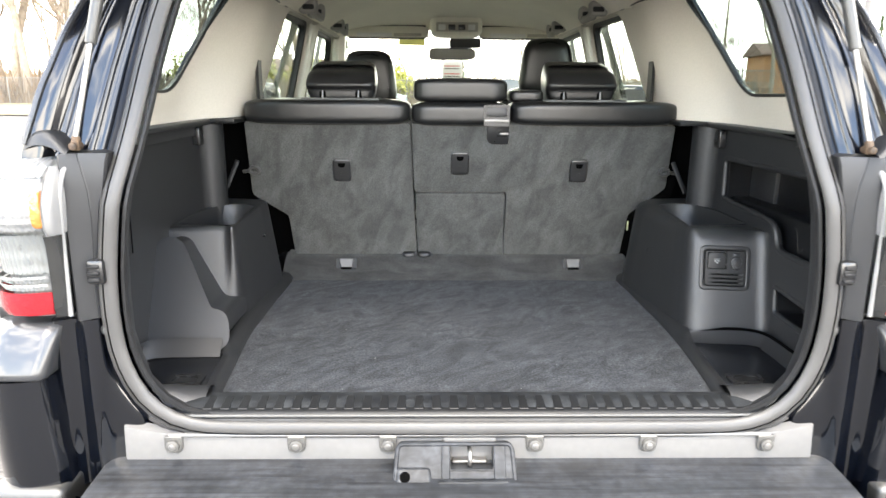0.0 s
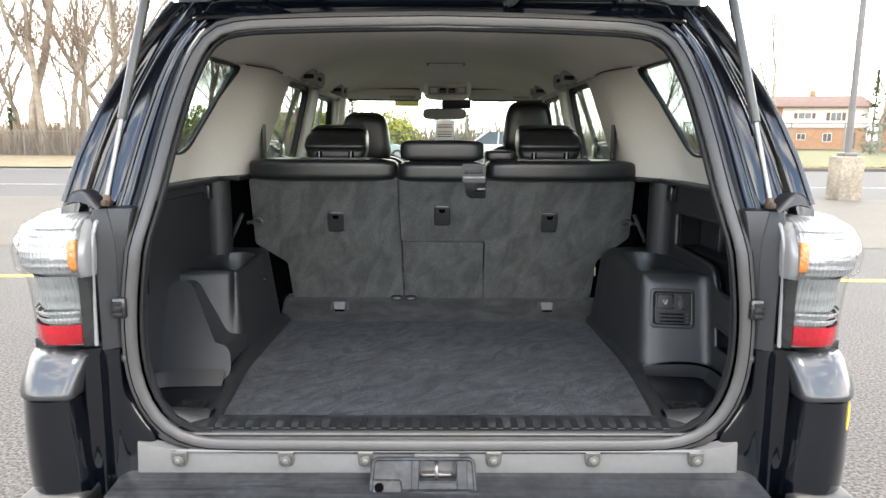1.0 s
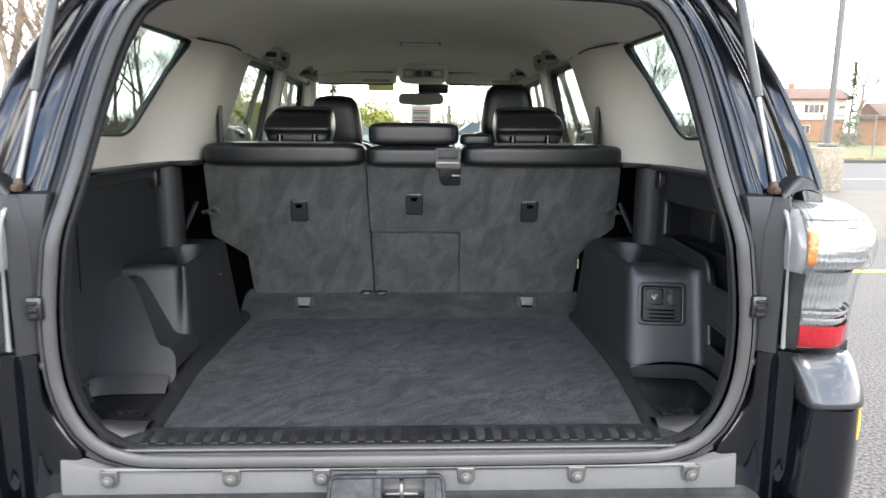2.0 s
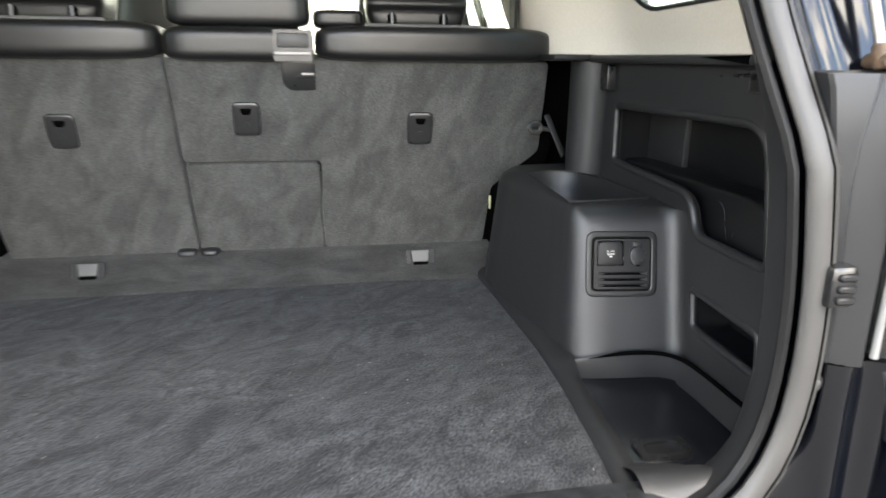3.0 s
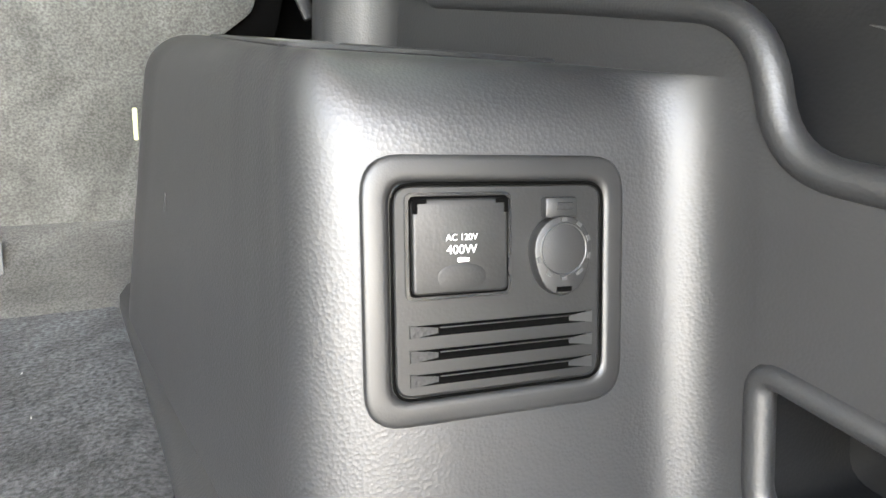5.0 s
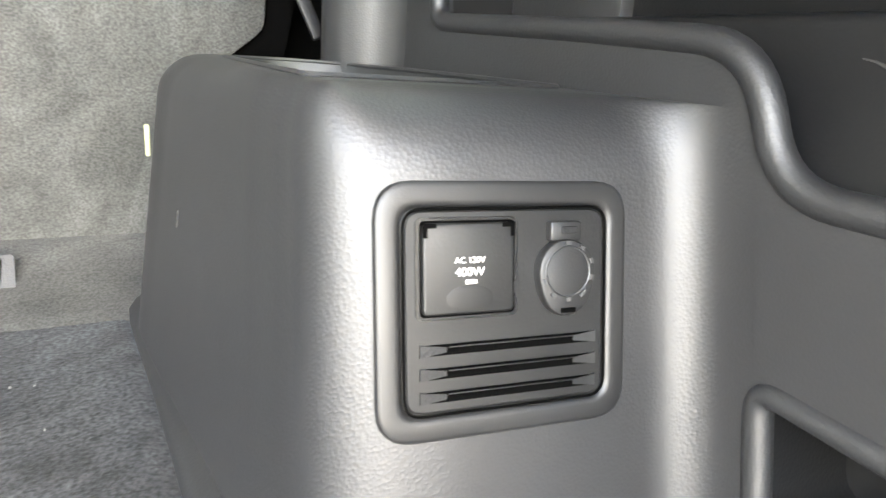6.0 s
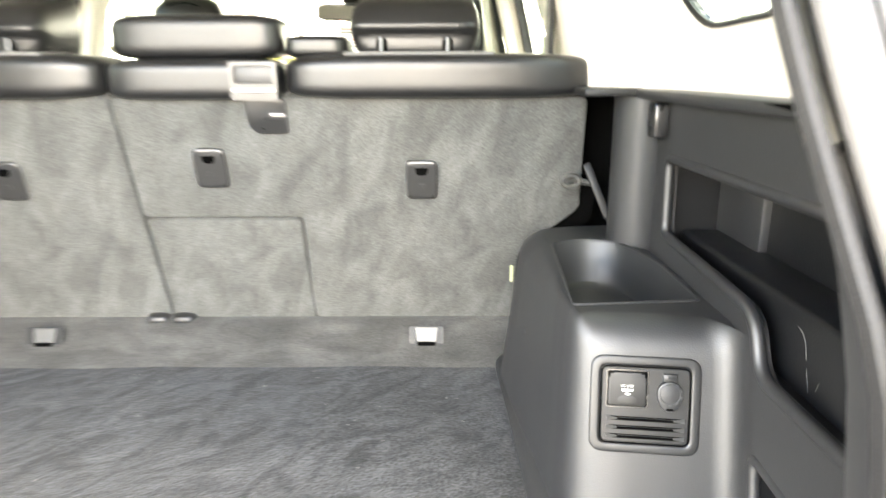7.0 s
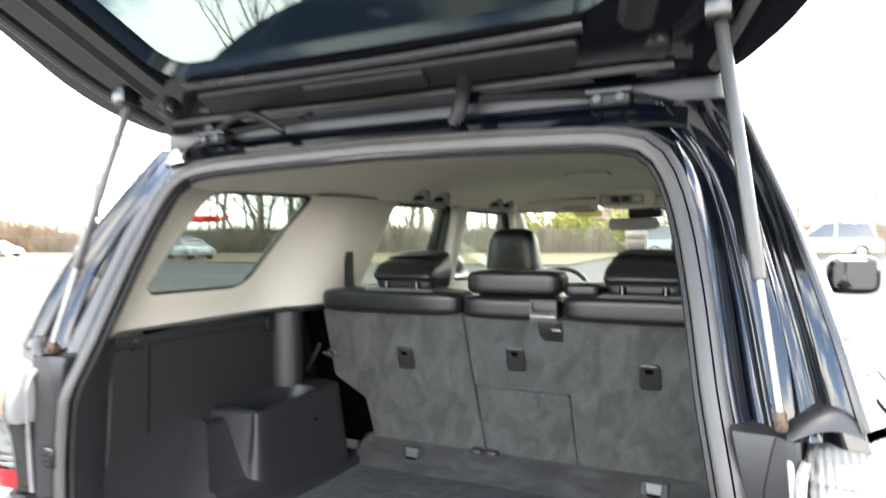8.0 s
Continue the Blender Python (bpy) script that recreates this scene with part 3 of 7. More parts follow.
    for z in [0.70 + 0.3495 * i / 18 for i in range(19)]:
        xi = between(((0.70, 0.655), (0.80, 0.657), (0.84, 0.663), (0.87, 0.676), (0.90, 0.692), (0.94, 0.708), (0.99, 0.722), (1.05, 0.728)), z)
        yo = 0.012 - 0.02 * (1.05 - z)
        rows.append(curve([V((s * x, y, z)) for x, y in ((xi, 0.085), (xi + 0.008, 0.050), (0.722, 0.036), (0.740, yo + 0.012), (0.748, yo + 0.012), (0.757, yo + 0.016), (0.768, yo + 0.022), (0.780, yo + 0.020), (0.792, yo + 0.010), (0.802, yo + 0.008), (0.812, yo + 0.020), (0.818, yo + 0.06))], 48))
    part("rear_face", loft(rows), PAINT, suv, "glossy black rear face under the tail light", angle=1.3)
    rows = []
    for z in [1.051, 1.10, 1.15, 1.20, 1.25, 1.30, 1.352, 1.366, 1.370]:
        xi = ap_x(z) + 0.026
        k = 0.09 if z > 1.368 else (0.004 if z > 1.36 else 0.0)
        xc = xi + (0.34 + 0.50 * max(0.0, (z - 1.20) / 0.17) ** 2) * (0.742 - xi)
        rows.append([V((s * x, y + k, z)) for x, y in ((xi + 0.001, 0.085), (xi + 0.001, 0.046), (xi + 0.004, 0.041), (xc - 0.0015, 0.036), (xc, 0.0345), (xc + 0.0015, 0.0355), (0.742, 0.022), (0.752, 0.018), (0.757, 0.022), (0.762, 0.07))])
    part("rear_face", loft(rows), SATIN_TRIM, suv, "satin black rear face beside the tail light", angle=0.35)
    # bump stop and screw on the flange
    bs = part("bump_stop", box((s * 0.712 - 0.016, 0.018, 1.122), (s * 0.712 + 0.016, 0.05, 1.170), 0.006), PLASTIC_SMOOTH, suv, "black rubber bump stop")
    for k in range(3):
        part("rib", box((s * 0.714 - 0.011, 0.013, 1.128 + k * 0.013), (s * 0.714 + 0.011, 0.020, 1.136 + k * 0.013), 0.002, 1), PLASTIC_DARK, bs)
    part("screw", cyl((s * 0.710, 0.060, 1.026), (s * 0.710, 0.030, 1.026), 0.0075, 14, bevel=0.002), STRUT_TUBE, suv)
    part("washer", cyl((s * 0.710, 0.062, 1.026), (s * 0.710, 0.034, 1.026), 0.0135, 18, bevel=0.003), PLASTIC_DARK, suv)

# roof
rows = []
for y, dz in ((0.30, -0.055), (0.36, -0.02), (0.6, 0.0), (1.2, 0.01), (1.9, 0.01), (2.4, -0.01), (2.75, -0.06)):
    rows.append([V((x, y, (1.955 - 0.045 * (abs(x) / 0.7) ** 2 - 0.10 * (abs(x) / 0.7) ** 8) + dz)) for x in [-0.695 + 1.39 * i / 24 for i in range(25)]])
part("roof", solid(loft(rows), 0.012), PAINT, suv, "black roof panel")
# header panel over the opening
rows = []
for x in [-0.60 + 1.20 * i / 40 for i in range(41)]:
    k = 1 - 0.5 * (abs(x) / 0.66) ** 6 - 1.0 * (max(0, abs(x) - 0.50) / 0.10) ** 2
    rows.append([V((x, 0.265, min(1.805, 1.800 + 0.012 * k))), V((x, 0.262, min(1.812, 1.806 + 0.012 * k))), V((x, 0.285, 1.822 + 0.01 * k)), V((x, 0.292, 1.838 + 0.012 * k)), V((x, 0.318, 1.856 + 0.012 * k)), V((x, 0.35, 1.86 + 0.016 * k))])
part("header_panel", loft(rows), PAINT, suv, "black painted roof header")
part("hinge_cover", box((-0.655, 0.312, 1.835), (0.655, 0.385, 1.898), 0.018, 3), SATIN_TRIM, suv, "black roof edge under the liftgate hinges")
for x in (-0.47, 0.47):
    h = part("hinge", box((x - 0.035, 0.285, 1.850), (x + 0.035, 0.34, 1.876), 0.006), PLASTIC_DARK, suv, "black liftgate hinge")
    part("hinge_pin", cyl((x - 0.04, 0.288, 1.876), (x + 0.04, 0.288, 1.876), 0.008, 10), PLASTIC_SMOOTH, h)
    for k in (-1, 1):
        part("bolt", cyl((x + 0.020 * k, 0.287, 1.862), (x + 0.020 * k, 0.278, 1.863), 0.008, 8), PLASTIC, h)

# sill, tread plate and bumper
rows = []
for x in [-0.70 + 1.40 * i / 40 for i in range(41)]:
    k = max(0, abs(x) - 0.55) / 0.18
    rows.append([V((x, 0.056, 0.806 + 0.03 * k * k)), V((x, 0.036, 0.800 + 0.03 * k * k)), V((x, 0.030, 0.756)), V((x, 0.034, 0.742))])
part("sill", loft(rows), SILL, suv, "black sill with its sky reflection painted silver-grey, and a row of bolts")
for i, x in enumerate((-0.602, -0.355, -0.170, 0.128, 0.36, 0.602)):
    tab = rpoly([(x - 0.018, 0.802), (x + 0.018, 0.802), (x + 0.018, 0.765), (x - 0.018, 0.765)], [0.003, 0.003, 0.016, 0.016])
    tb = part("bolt_tab", prism(tab, lambda u, v: V((u, 0.034, v)), (0, -0.008, 0), 0.002, 1), BOLT, suv)
    part("bolt", cyl((x, 0.028, 0.783), (x, 0.018, 0.783), 0.0135, 16, bevel=0.003), BOLT, tb)
    part("bolt_centre", cyl((x, 0.020, 0.783), (x, 0.0165, 0.783), 0.007, 12, bevel=0.001), STEEL, tb)
# Pale strip painted for the gleam of the sky below the seal.
part("sill_lip", tube([V((x, 0.0315, 0.8035)) for x in [-0.61 + 1.22 * i / 20 for i in range(21)]], 0.0045, 8), SILL, suv, "lip under the seal, painted pale for its sky reflection")
tread = box((-0.58, 0.045, 0.79), (0.58, 0.135, 0.846), 0.012, 3)
tp = part("tread_plate", tread, PLASTIC_DARK, suv, "black ribbed plastic tread plate")
rows = []
for x in [-0.62 + 1.24 * i / 40 for i in range(41)]:
    rows.append([V((x, 0.136, 0.846)), V((x, 0.10, 0.853)), V((x, 0.075, 0.850)), V((x, 0.052, 0.840)), V((x, 0.040, 0.825))])
part("tread_cover", loft(rows), DUSTY, tp)
# Light strip stands in for reflected sky along the tread front.
part("tread_edge", tube([V((x, 0.0455, 0.8385)) for x in [-0.58 + 1.16 * i / 20 for i in range(21)]], 0.0035, 8), BOLT, tp, "front edge of the tread plate, painted pale for its sky reflection")
for i in range(31):
    x = -0.54 + i * 0.036
    part("rib", prism(rpoly([(x - 0.010, 0.058), (x + 0.010, 0.058), (x + 0.008, 0.104), (x - 0.008, 0.104)], 0.002, 2), lambda u, v: V((u, v, 0.8445 + 0.16 * (v - 0.055))), (0, 0, 0.0025), 0.001, 1), PLASTIC_DARK, tp)

bumper = part("bumper", loft([[V((x, y, z)) for x in [-0.74 + 1.48 * i / 24 for i in range(25)]] for y, z in
                              ((0.045, 0.752), (0.01, 0.742), (-0.05, 0.738), (-0.085, 0.734), (-0.105, 0.722), (-0.115, 0.70), (-0.118, 0.60), (-0.10, 0.48), (-0.02, 0.45))]), SCUFFED, suv, "dusty black bumper with scuffed step")
lip = [V((x, -0.100 - 0.012 * math.cos(x * 2), 0.732)) for x in [-0.70 + 1.4 * i / 20 for i in range(21)]]
# Paler grey paints the highlight along the step edge.
part("step_edge", tube(lip, 0.008, 8), BOLT, bumper, "step edge with its highlight painted pale")
def on_step(u, v, d=0.0):
    """A point of the sloping latch housing, d proud of it."""
    return V((u, 0.012 - (0.79 - v) * 0.75 - 0.8 * d, v + 0.6 * d))


house_rim = rpoly([(-0.150, 0.792), (-0.155, 0.712), (0.085, 0.712), (0.079, 0.792)], 0.012)
opening = rpoly([(-0.045, 0.794), (-0.045, 0.753), (0.041, 0.753), (0.041, 0.794)], 0.004)
lat = part("latch_housing", plate(house_rim, [[V((p.x, min(p.y, 0.7915))) for p in opening]], on_step, (0, 0.03, -0.006)), HOUSING, bumper, "scuffed black latch housing")
part("housing_edge", tube([on_step(p.x, p.y) for p in house_rim], 0.0045, 8, closed=True), HOUSING, lat)
for u0, u1 in ((-0.062, -0.046), (0.042, 0.065)):
    part("striker_frame", rounded_block(rpoly([(u0, 0.738), (u1, 0.738), (u1, 0.789), (u0, 0.789)], 0.003), lambda u, v, d: on_step(u, v, 0.005 - d), 0.008, 0.002), HOUSING, lat)
part("striker_frame", rounded_block(rpoly([(-0.046, 0.738), (0.042, 0.738), (0.042, 0.751), (-0.046, 0.751)], 0.003), lambda u, v, d: on_step(u, v, 0.005 - d), 0.008, 0.002), HOUSING, lat)
part("drain_lug", rounded_block(rpoly([(-0.152, 0.716), (-0.080, 0.716), (-0.084, 0.756), (-0.150, 0.756)], 0.008), lambda u, v, d: on_step(u, v, 0.009 - d), 0.012, 0.006), HOUSING, lat)
part("ledge", rounded_block(rpoly([(-0.074, 0.714), (0.076, 0.714), (0.070, 0.736), (-0.070, 0.736)], 0.005), lambda u, v, d: on_step(u, v, 0.012 - d), 0.016, 0.006), HOUSING, lat)
part("latch_pocket", box((-0.058, 0.028, 0.744), (0.048, 0.040, 0.796), 0.003), SILL, lat)
loop_pts = curve([(-0.005, 0.030, 0.752), (-0.005, 0.002, 0.752), (-0.005, -0.004, 0.765), (-0.005, 0.002, 0.780), (-0.005, 0.030, 0.780)], 14)
part("striker", tube(loop_pts, 0.0045, 8), STEEL, lat, "chrome latch striker")
part("striker_base", box((-0.040, 0.012, 0.748), (0.030, 0.030, 0.756), 0.003), STEEL, lat)
# Solid black disc in place of the shaded inside of the drain hole.
part("drain_hole", cyl(on_step(-0.134, 0.741, 0.0096), on_step(-0.134, 0.741, 0.002), 0.0105, 18), HOLE, lat)
part("striker_foot", cushion((-0.022, 0.012, 0.750), (0.016, 0.030, 0.757), power=2.5, n=6), STEEL, lat, "steel striker foot")

# bumper corners and tail lamps
for s in (1, -1):
    def ring_at(z, x0, x1, y0, bul):
        """Outline of a wrap-round corner at one height, from inboard to the side."""
        pts = [(x0 + 0.006, y0 + 0.09), (x0, y0 + 0.02), (x0 + 0.01, y0), (x0 + (x1 - x0) * 0.5, y0 - bul), (x1 - 0.03, y0 + 0.02), (x1 - 0.006, y0 + 0.07), (x1, y0 + 0.16), (x1, y0 + 0.34)]
        return curve([V((s * a, b, z)) for a, b in pts], 24)
    def cap_ring(z, x0, x1, y0):
        pts = [(x0 + 0.003, y0 + 0.09), (x0 + 0.001, y0 + 0.03), (x0 + 0.001, y0 + 0.008), (x0 + 0.007, y0), (x0 + (x1 - x0) * 0.3, y0 - 0.004), (x0 + (x1 - x0) * 0.6, y0 - 0.001), (x1 - 0.03, y0 + 0.022), (x1 - 0.006, y0 + 0.07), (x1, y0 + 0.16), (x1, y0 + 0.34)]
        return curve([V((s * a, b, z)) for a, b in pts], 30)
    top = [cap_ring(z, x0, x1, y0) for z, x0, x1, y0 in ((0.949, 0.812, 0.950, -0.022), (0.950, 0.806, 0.956, -0.0315), (0.955, 0.804, 0.9575, -0.0345), (0.966, 0.802, 0.958, -0.0315), (0.985, 0.798, 0.957, -0.024), (1.005, 0.794, 0.954, -0.014), (1.024, 0.790, 0.950, -0.003), (1.038, 0.788, 0.945, 0.008), (1.045, 0.788, 0.938, 0.022), (1.047, 0.795, 0.925, 0.055))]
    bc = part("bumper_corner", loft([ring_at(z, x0, x1, y0, 0.012) for z, x0, x1, y0 in ((0.46, 0.775, 0.90, 0.0), (0.60, 0.780, 0.925, -0.03), (0.70, 0.785, 0.945, -0.036), (0.80, 0.793, 0.953, -0.034), (0.88, 0.800, 0.955, -0.030), (0.920, 0.804, 0.955, -0.028), (0.949, 0.806, 0.954, -0.0275))]), PAINT, suv, "black bumper corner")
    part("corner_cap", loft(top), CAP_PAINT, bc, "glossy bumper cap reflecting the sky", angle=1.2)
    part("corner_step", box((s * 0.86 - 0.070, -0.060, 0.655), (s * 0.86 + 0.075, 0.10, 0.737), 0.015, 3), SATIN, bc, "grey scuffed bumper step")
    part("corner_shadow_gap", box((s * 0.845 - 0.085, 0.060, 1.03), (s * 0.845 + 0.085, 0.20, 1.066), 0.005), PLASTIC_DARK, bc)
    if s > 0:
        part("yellow_scuff", tube(curve([(0.9195, -0.014, 0.946), (0.9195, -0.015, 0.915), (0.9165, -0.019, 0.880)], 10), [0.001 + 0.002 * math.sin(3.14 * i / 9) for i in range(10)], 6), YELLOW_PAINT, bc, "yellow paint scuff")
    # lamp: housing, reflectors and a clear outer lens
    LZ = ((1.058, 0.770, 0.928, 0.016), (1.075, 0.767, 0.931, 0.006), (1.12, 0.763, 0.927, 0), (1.2, 0.757, 0.926, -0.012), (1.222, 0.755, 0.928, -0.018), (1.238, 0.753, 0.938, -0.034), (1.275, 0.751, 0.942, -0.038), (1.306, 0.751, 0.939, -0.028), (1.334, 0.754, 0.930, -0.006), (1.352, 0.762, 0.910, 0.030), (1.358, 0.775, 0.89, 0.06))
    lamp = part("tail_light", loft([ring_at(z, x0 + 0.006, x1 - 0.016, y0 + 0.020, 0.008) for z, x0, x1, y0 in LZ]), LENS_GREY, suv, "clear and red wrap-round tail light")
    def band(name, zr, mat, inset, label="", x_in=0.0):
        rows_ = []
        for z in zr:
            for (z0, *p), (z1, *q) in zip(LZ, LZ[1:]):
                if z <= z1:
                    t = max(0.0, (z - z0) / (z1 - z0))
                    x0, x1, y0 = [u + (w_ - u) * t for u, w_ in zip(p, q)]
                    rows_.append(ring_at(z, x0 + x_in, x1 - inset * 0.6, y0 + inset, 0.010))
                    break
        return part(name, loft(rows_), mat, lamp, label)
    band("upper_reflector", (1.232, 1.24, 1.26, 1.285, 1.31, 1.328), LENS_CLEAR, 0.012, "bright faceted reflector", 0.010)
    band("upper_shelf", (1.328, 1.342, 1.352, 1.358), LENS_CLEAR, 0.006, "silver top of the lamp", 0.012)
    band("brake_reflector", (1.148, 1.17, 1.20, 1.224), LENS_GREY, 0.014, "grey faceted brake reflector", 0.022)
    band("red_lens", (1.066, 1.074, 1.100, 1.113), LENS_RED, 0.002, "red lower lens", 0.016)
    for k in range(4):
        z = 1.119 + 0.0075 * k
        band("lens_rib", (z - 0.003, z, z + 0.003), LENS_CLEAR if k % 2 else LENS_GREY, 0.004 if k % 2 else 0.008, "", 0.020)
    part("indicator", cushion((s * 0.776 - 0.011, -0.036, 1.240), (s * 0.776 + 0.011, -0.004, 1.306), power=5, n=5), LENS_AMBER, lamp, "amber indicator behind the lens")
    for z in (1.252, 1.268, 1.284, 1.300, 1.316):
        band("upper_rib", (z - 0.0022, z, z + 0.0022), LENS_BAR, 0.0095, "", 0.040)
    def strip(z0, z1, w_, mat_, label):
        rows_ = []
        for i in range(9):
            z = z0 + (z1 - z0) * i / 8
            x0, y0 = between([(q[0], q[1]) for q in LZ], z), between([(q[0], q[3]) for q in LZ], z)
            rows_.append([V((s * (x0 + dx), y0 + dy, z)) for dx, dy in ((-0.002, 0.06), (-0.002, 0.014), (0.002, 0.004), (0.010, -0.002), (w_, -0.009), (w_ + 0.002, 0.004))])
        part("inner_strip", loft(rows_), mat_, lamp, label, angle=1.0)
    strip(1.062, 1.224, 0.016, LENS_STRIP, "grey inner strip")
    strip(1.226, 1.345, 0.008, LENS_WHITE, "white inner strip")
    g = band("outer_lens", [z for z, *_ in LZ], LENS_GLASS, 0.0, "clear outer lens", 0.006)
    g.visible_shadow = False
    bez = [V((s * (0.766 - 0.018 * (z - 1.062) / 0.25), y, z)) for z, y in ((1.062, 0.018), (1.12, 0.013), (1.18, 0.008), (1.24, 0.003), (1.28, 0.002), (1.31, 0.006), (1.335, 0.018), (1.352, 0.036))]
    part("bezel", tube(curve(bez, 24), 0.0045, 8), LENS_WHITE, lamp, "bright lens edge")
    rows = []
    for k in range(13):
        t = k / 12
        x, h_ = 0.742 + 0.085 * t, 0.034 * math.sin(2.6 * t)
        rows.append([V((s * x, 0.026 + 0.020 * t, 1.362 + h_ * 0.55)), V((s * x, 0.030 + 0.020 * t, 1.368 + h_ * 0.9)), V((s * x, 0.040 + 0.020 * t, 1.372 + h_)), V((s * x, 0.10 + 0.01 * t, 1.374 + h_))])
    part("lamp_shelf", loft(rows), SATIN_TRIM, suv, "black curved shelf over the tail light", angle=1.2)

    # gas strut
    a, b_ = V((s * 0.737, 0.050, 1.378)), V((s * 0.655, 0.21, 1.957))
    st = part("gas_strut", tube([a.lerp(b_, 0.315), a.lerp(b_, 0.32), a.lerp(b_, 0.985), b_], [0.0095, 0.0105, 0.0105, 0.009], 14), STRUT_TUBE, suv, "grey gas strut holding the liftgate up")
    part("rod", tube([a, a.lerp(b_, 0.32)], 0.0055, 10), STEEL, st, "bare steel rod")
    part("ball_socket", merge(cyl(a - V((0, 0, 0.008)), a.lerp(b_, 0.030), 0.0080, 14, bevel=0.003), cyl(a + V((0, -0.011, 0)), a + V((0, 0.022, 0)), 0.0078, 14, bevel=0.004)), RUST, st, "rusty ball socket")

# ---- liftgate, standing open ----
HY, HZ = 0.315, 1.885
A1, A2 = radians(36), radians(13)


def gate(x, u, n=0.0):
    """A point of the open gate: u along it from the hinge, n towards its outer skin."""
    k = min(u, 0.56)
    y, z = HY - k * math.cos(A1), HZ + k * math.sin(A1)
    if u > 0.56:
        y, z = y - (u - 0.56) * math.cos(A2), z + (u - 0.56) * math.sin(A2)
    a = A1 if u < 0.5 else (A2 if u > 0.62 else A1 + (A2 - A1) * (u - 0.5) / 0.12)
    return V((x, y + n * math.sin(a), z + n * math.cos(a)))


lg = part("liftgate", plate(rpoly([(-0.66, 0.0), (0.66, 0.0), (0.80, 0.14), (0.862, 0.56), (-0.862, 0.56), (-0.80, 0.14)], [0.05, 0.05, 0.12, 0.01, 0.01, 0.12]),
                            [rpoly([(-0.50, 0.17), (0.50, 0.17), (0.60, 0.545), (-0.60, 0.545)], [0.07, 0.07, 0.05, 0.05], 6)],
                            lambda x, u: gate(x, u), back=lambda x, u: gate(x, u, 0.045)), PAINT, suv, "open black liftgate seen from below")
part("lower_panel", prism(rpoly([(-0.862, 0.565), (0.862, 0.565), (0.85, 1.0), (0.75, 1.06), (-0.75, 1.06), (-0.85, 1.0)], 0.03), lambda x, u: gate(x, max(u, 0.621)) if u > 0.6 else gate(x, 0.621) + (gate(0, 0.56) - gate(0, 0.621)), (0, 0.03, 0.075), 0.01), PAINT, lg, "liftgate lower skin")
part("inner_trim", prism(rpoly([(-0.66, 0.66), (0.66, 0.66), (0.62, 0.98), (-0.62, 0.98)], 0.05), lambda x, u: gate(x, u, -0.012), (0, 0, 0.02), 0.006), PLASTIC, lg, "black plastic liftgate trim")
gp = part("gate_glass", prism(rpoly([(-0.53, 0.14), (0.53, 0.14), (0.64, 0.58), (-0.64, 0.58)], 0.05), lambda x, u: gate(x, min(u, 0.56), 0.030), (0, 0.001, 0.004)), GATE_GLASS, lg, "tinted back window")
gp.visible_shadow = False
for s in (1, -1):
    part("pillar_trim", tube(curve([gate(s * (0.535 + 0.12 * k), 0.15 + 0.40 * k, -0.012) for k in (0, 0.3, 0.6, 1)], 12), [0.03] * 12, 8), PLASTIC_DARK, lg)
    part("outer_rib", tube(curve([gate(s * (0.64 + 0.19 * k ** 0.7), 0.03 + 0.53 * k, -0.006) for k in (0, 0.3, 0.6, 1)], 12), 0.010, 6), RUBBER, lg)
    part("strut_bracket", box((s * 0.655 - 0.02, 0.175, 1.945), (s * 0.655 + 0.02, 0.235, 1.985), 0.006), PLASTIC_SMOOTH, lg)
    part("corner_stop", cyl(gate(s * 0.56, 0.09, -0.02), gate(s * 0.56, 0.09, 0.01), 0.022, 14, bevel=0.004), PLASTIC_SMOOTH, lg)
part("header_trim", prism(rpoly([(-0.42, 0.065), (0.42, 0.065), (0.44, 0.125), (-0.44, 0.125)], 0.02), lambda x, u: gate(x, u, -0.018), (0, 0.01, 0.02), 0.006), PLASTIC_DARK, lg, "black header trim")
part("header_rib", tube(curve([gate(x, 0.15 - 0.01 * math.cos(x * 3), -0.010) for x in (-0.45, -0.2, 0, 0.2, 0.45)], 24), 0.009, 8), PLASTIC_SMOOTH, lg)
part("header_rib", tube(curve([gate(x, 0.045, -0.006) for x in (-0.58, -0.3, 0, 0.3, 0.58)], 24), 0.007, 8), RUBBER, lg)
part("stop_lamp_cover", prism(rpoly([(-0.14, 0.075), (0.14, 0.075), (0.14, 0.115), (-0.14, 0.115)], 0.008), lambda x, u: gate(x, u, -0.028), (0, 0.006, 0.012), 0.003), PLASTIC_DARK, lg)
hose = curve([V((0.165, 0.30, 1.85)), V((0.185, 0.275, 1.868)), gate(0.20, 0.05, -0.03), gate(0.215, 0.085, -0.006)], 40)
part("hose", tube(hose, [0.012 if i % 2 else 0.0155 for i in range(40)], 10), PLASTIC_DARK, lg, "corrugated washer hose")
part("wash_tube", tube(curve([gate(-0.45, 0.02, -0.012), gate(-0.33, 0.06, -0.02), V((-0.24, 0.27, 1.86))], 14), 0.008, 8), PLASTIC_DARK, lg)
rows = []
for x in [-0.62 + 1.24 * i / 24 for i in range(25)]:
    h = 0.27 - 0.20 * (abs(x) / 0.64) ** 3
    rows.append([V((x, 0.325, 1.935)), V((x, 0.335 + 0.1 * h, 1.935 + 0.5 * h)), V((x, 0.345 + 0.16 * h, 1.935 + h)), V((x, 0.365 + 0.16 * h, 1.94 + h)), V((x, 0.385, 1.935 + 0.5 * h)), V((x, 0.385, 1.935))])
part("spoiler", loft(rows, cap=True, loop=True), PAINT, lg, "black roof spoiler above the window")

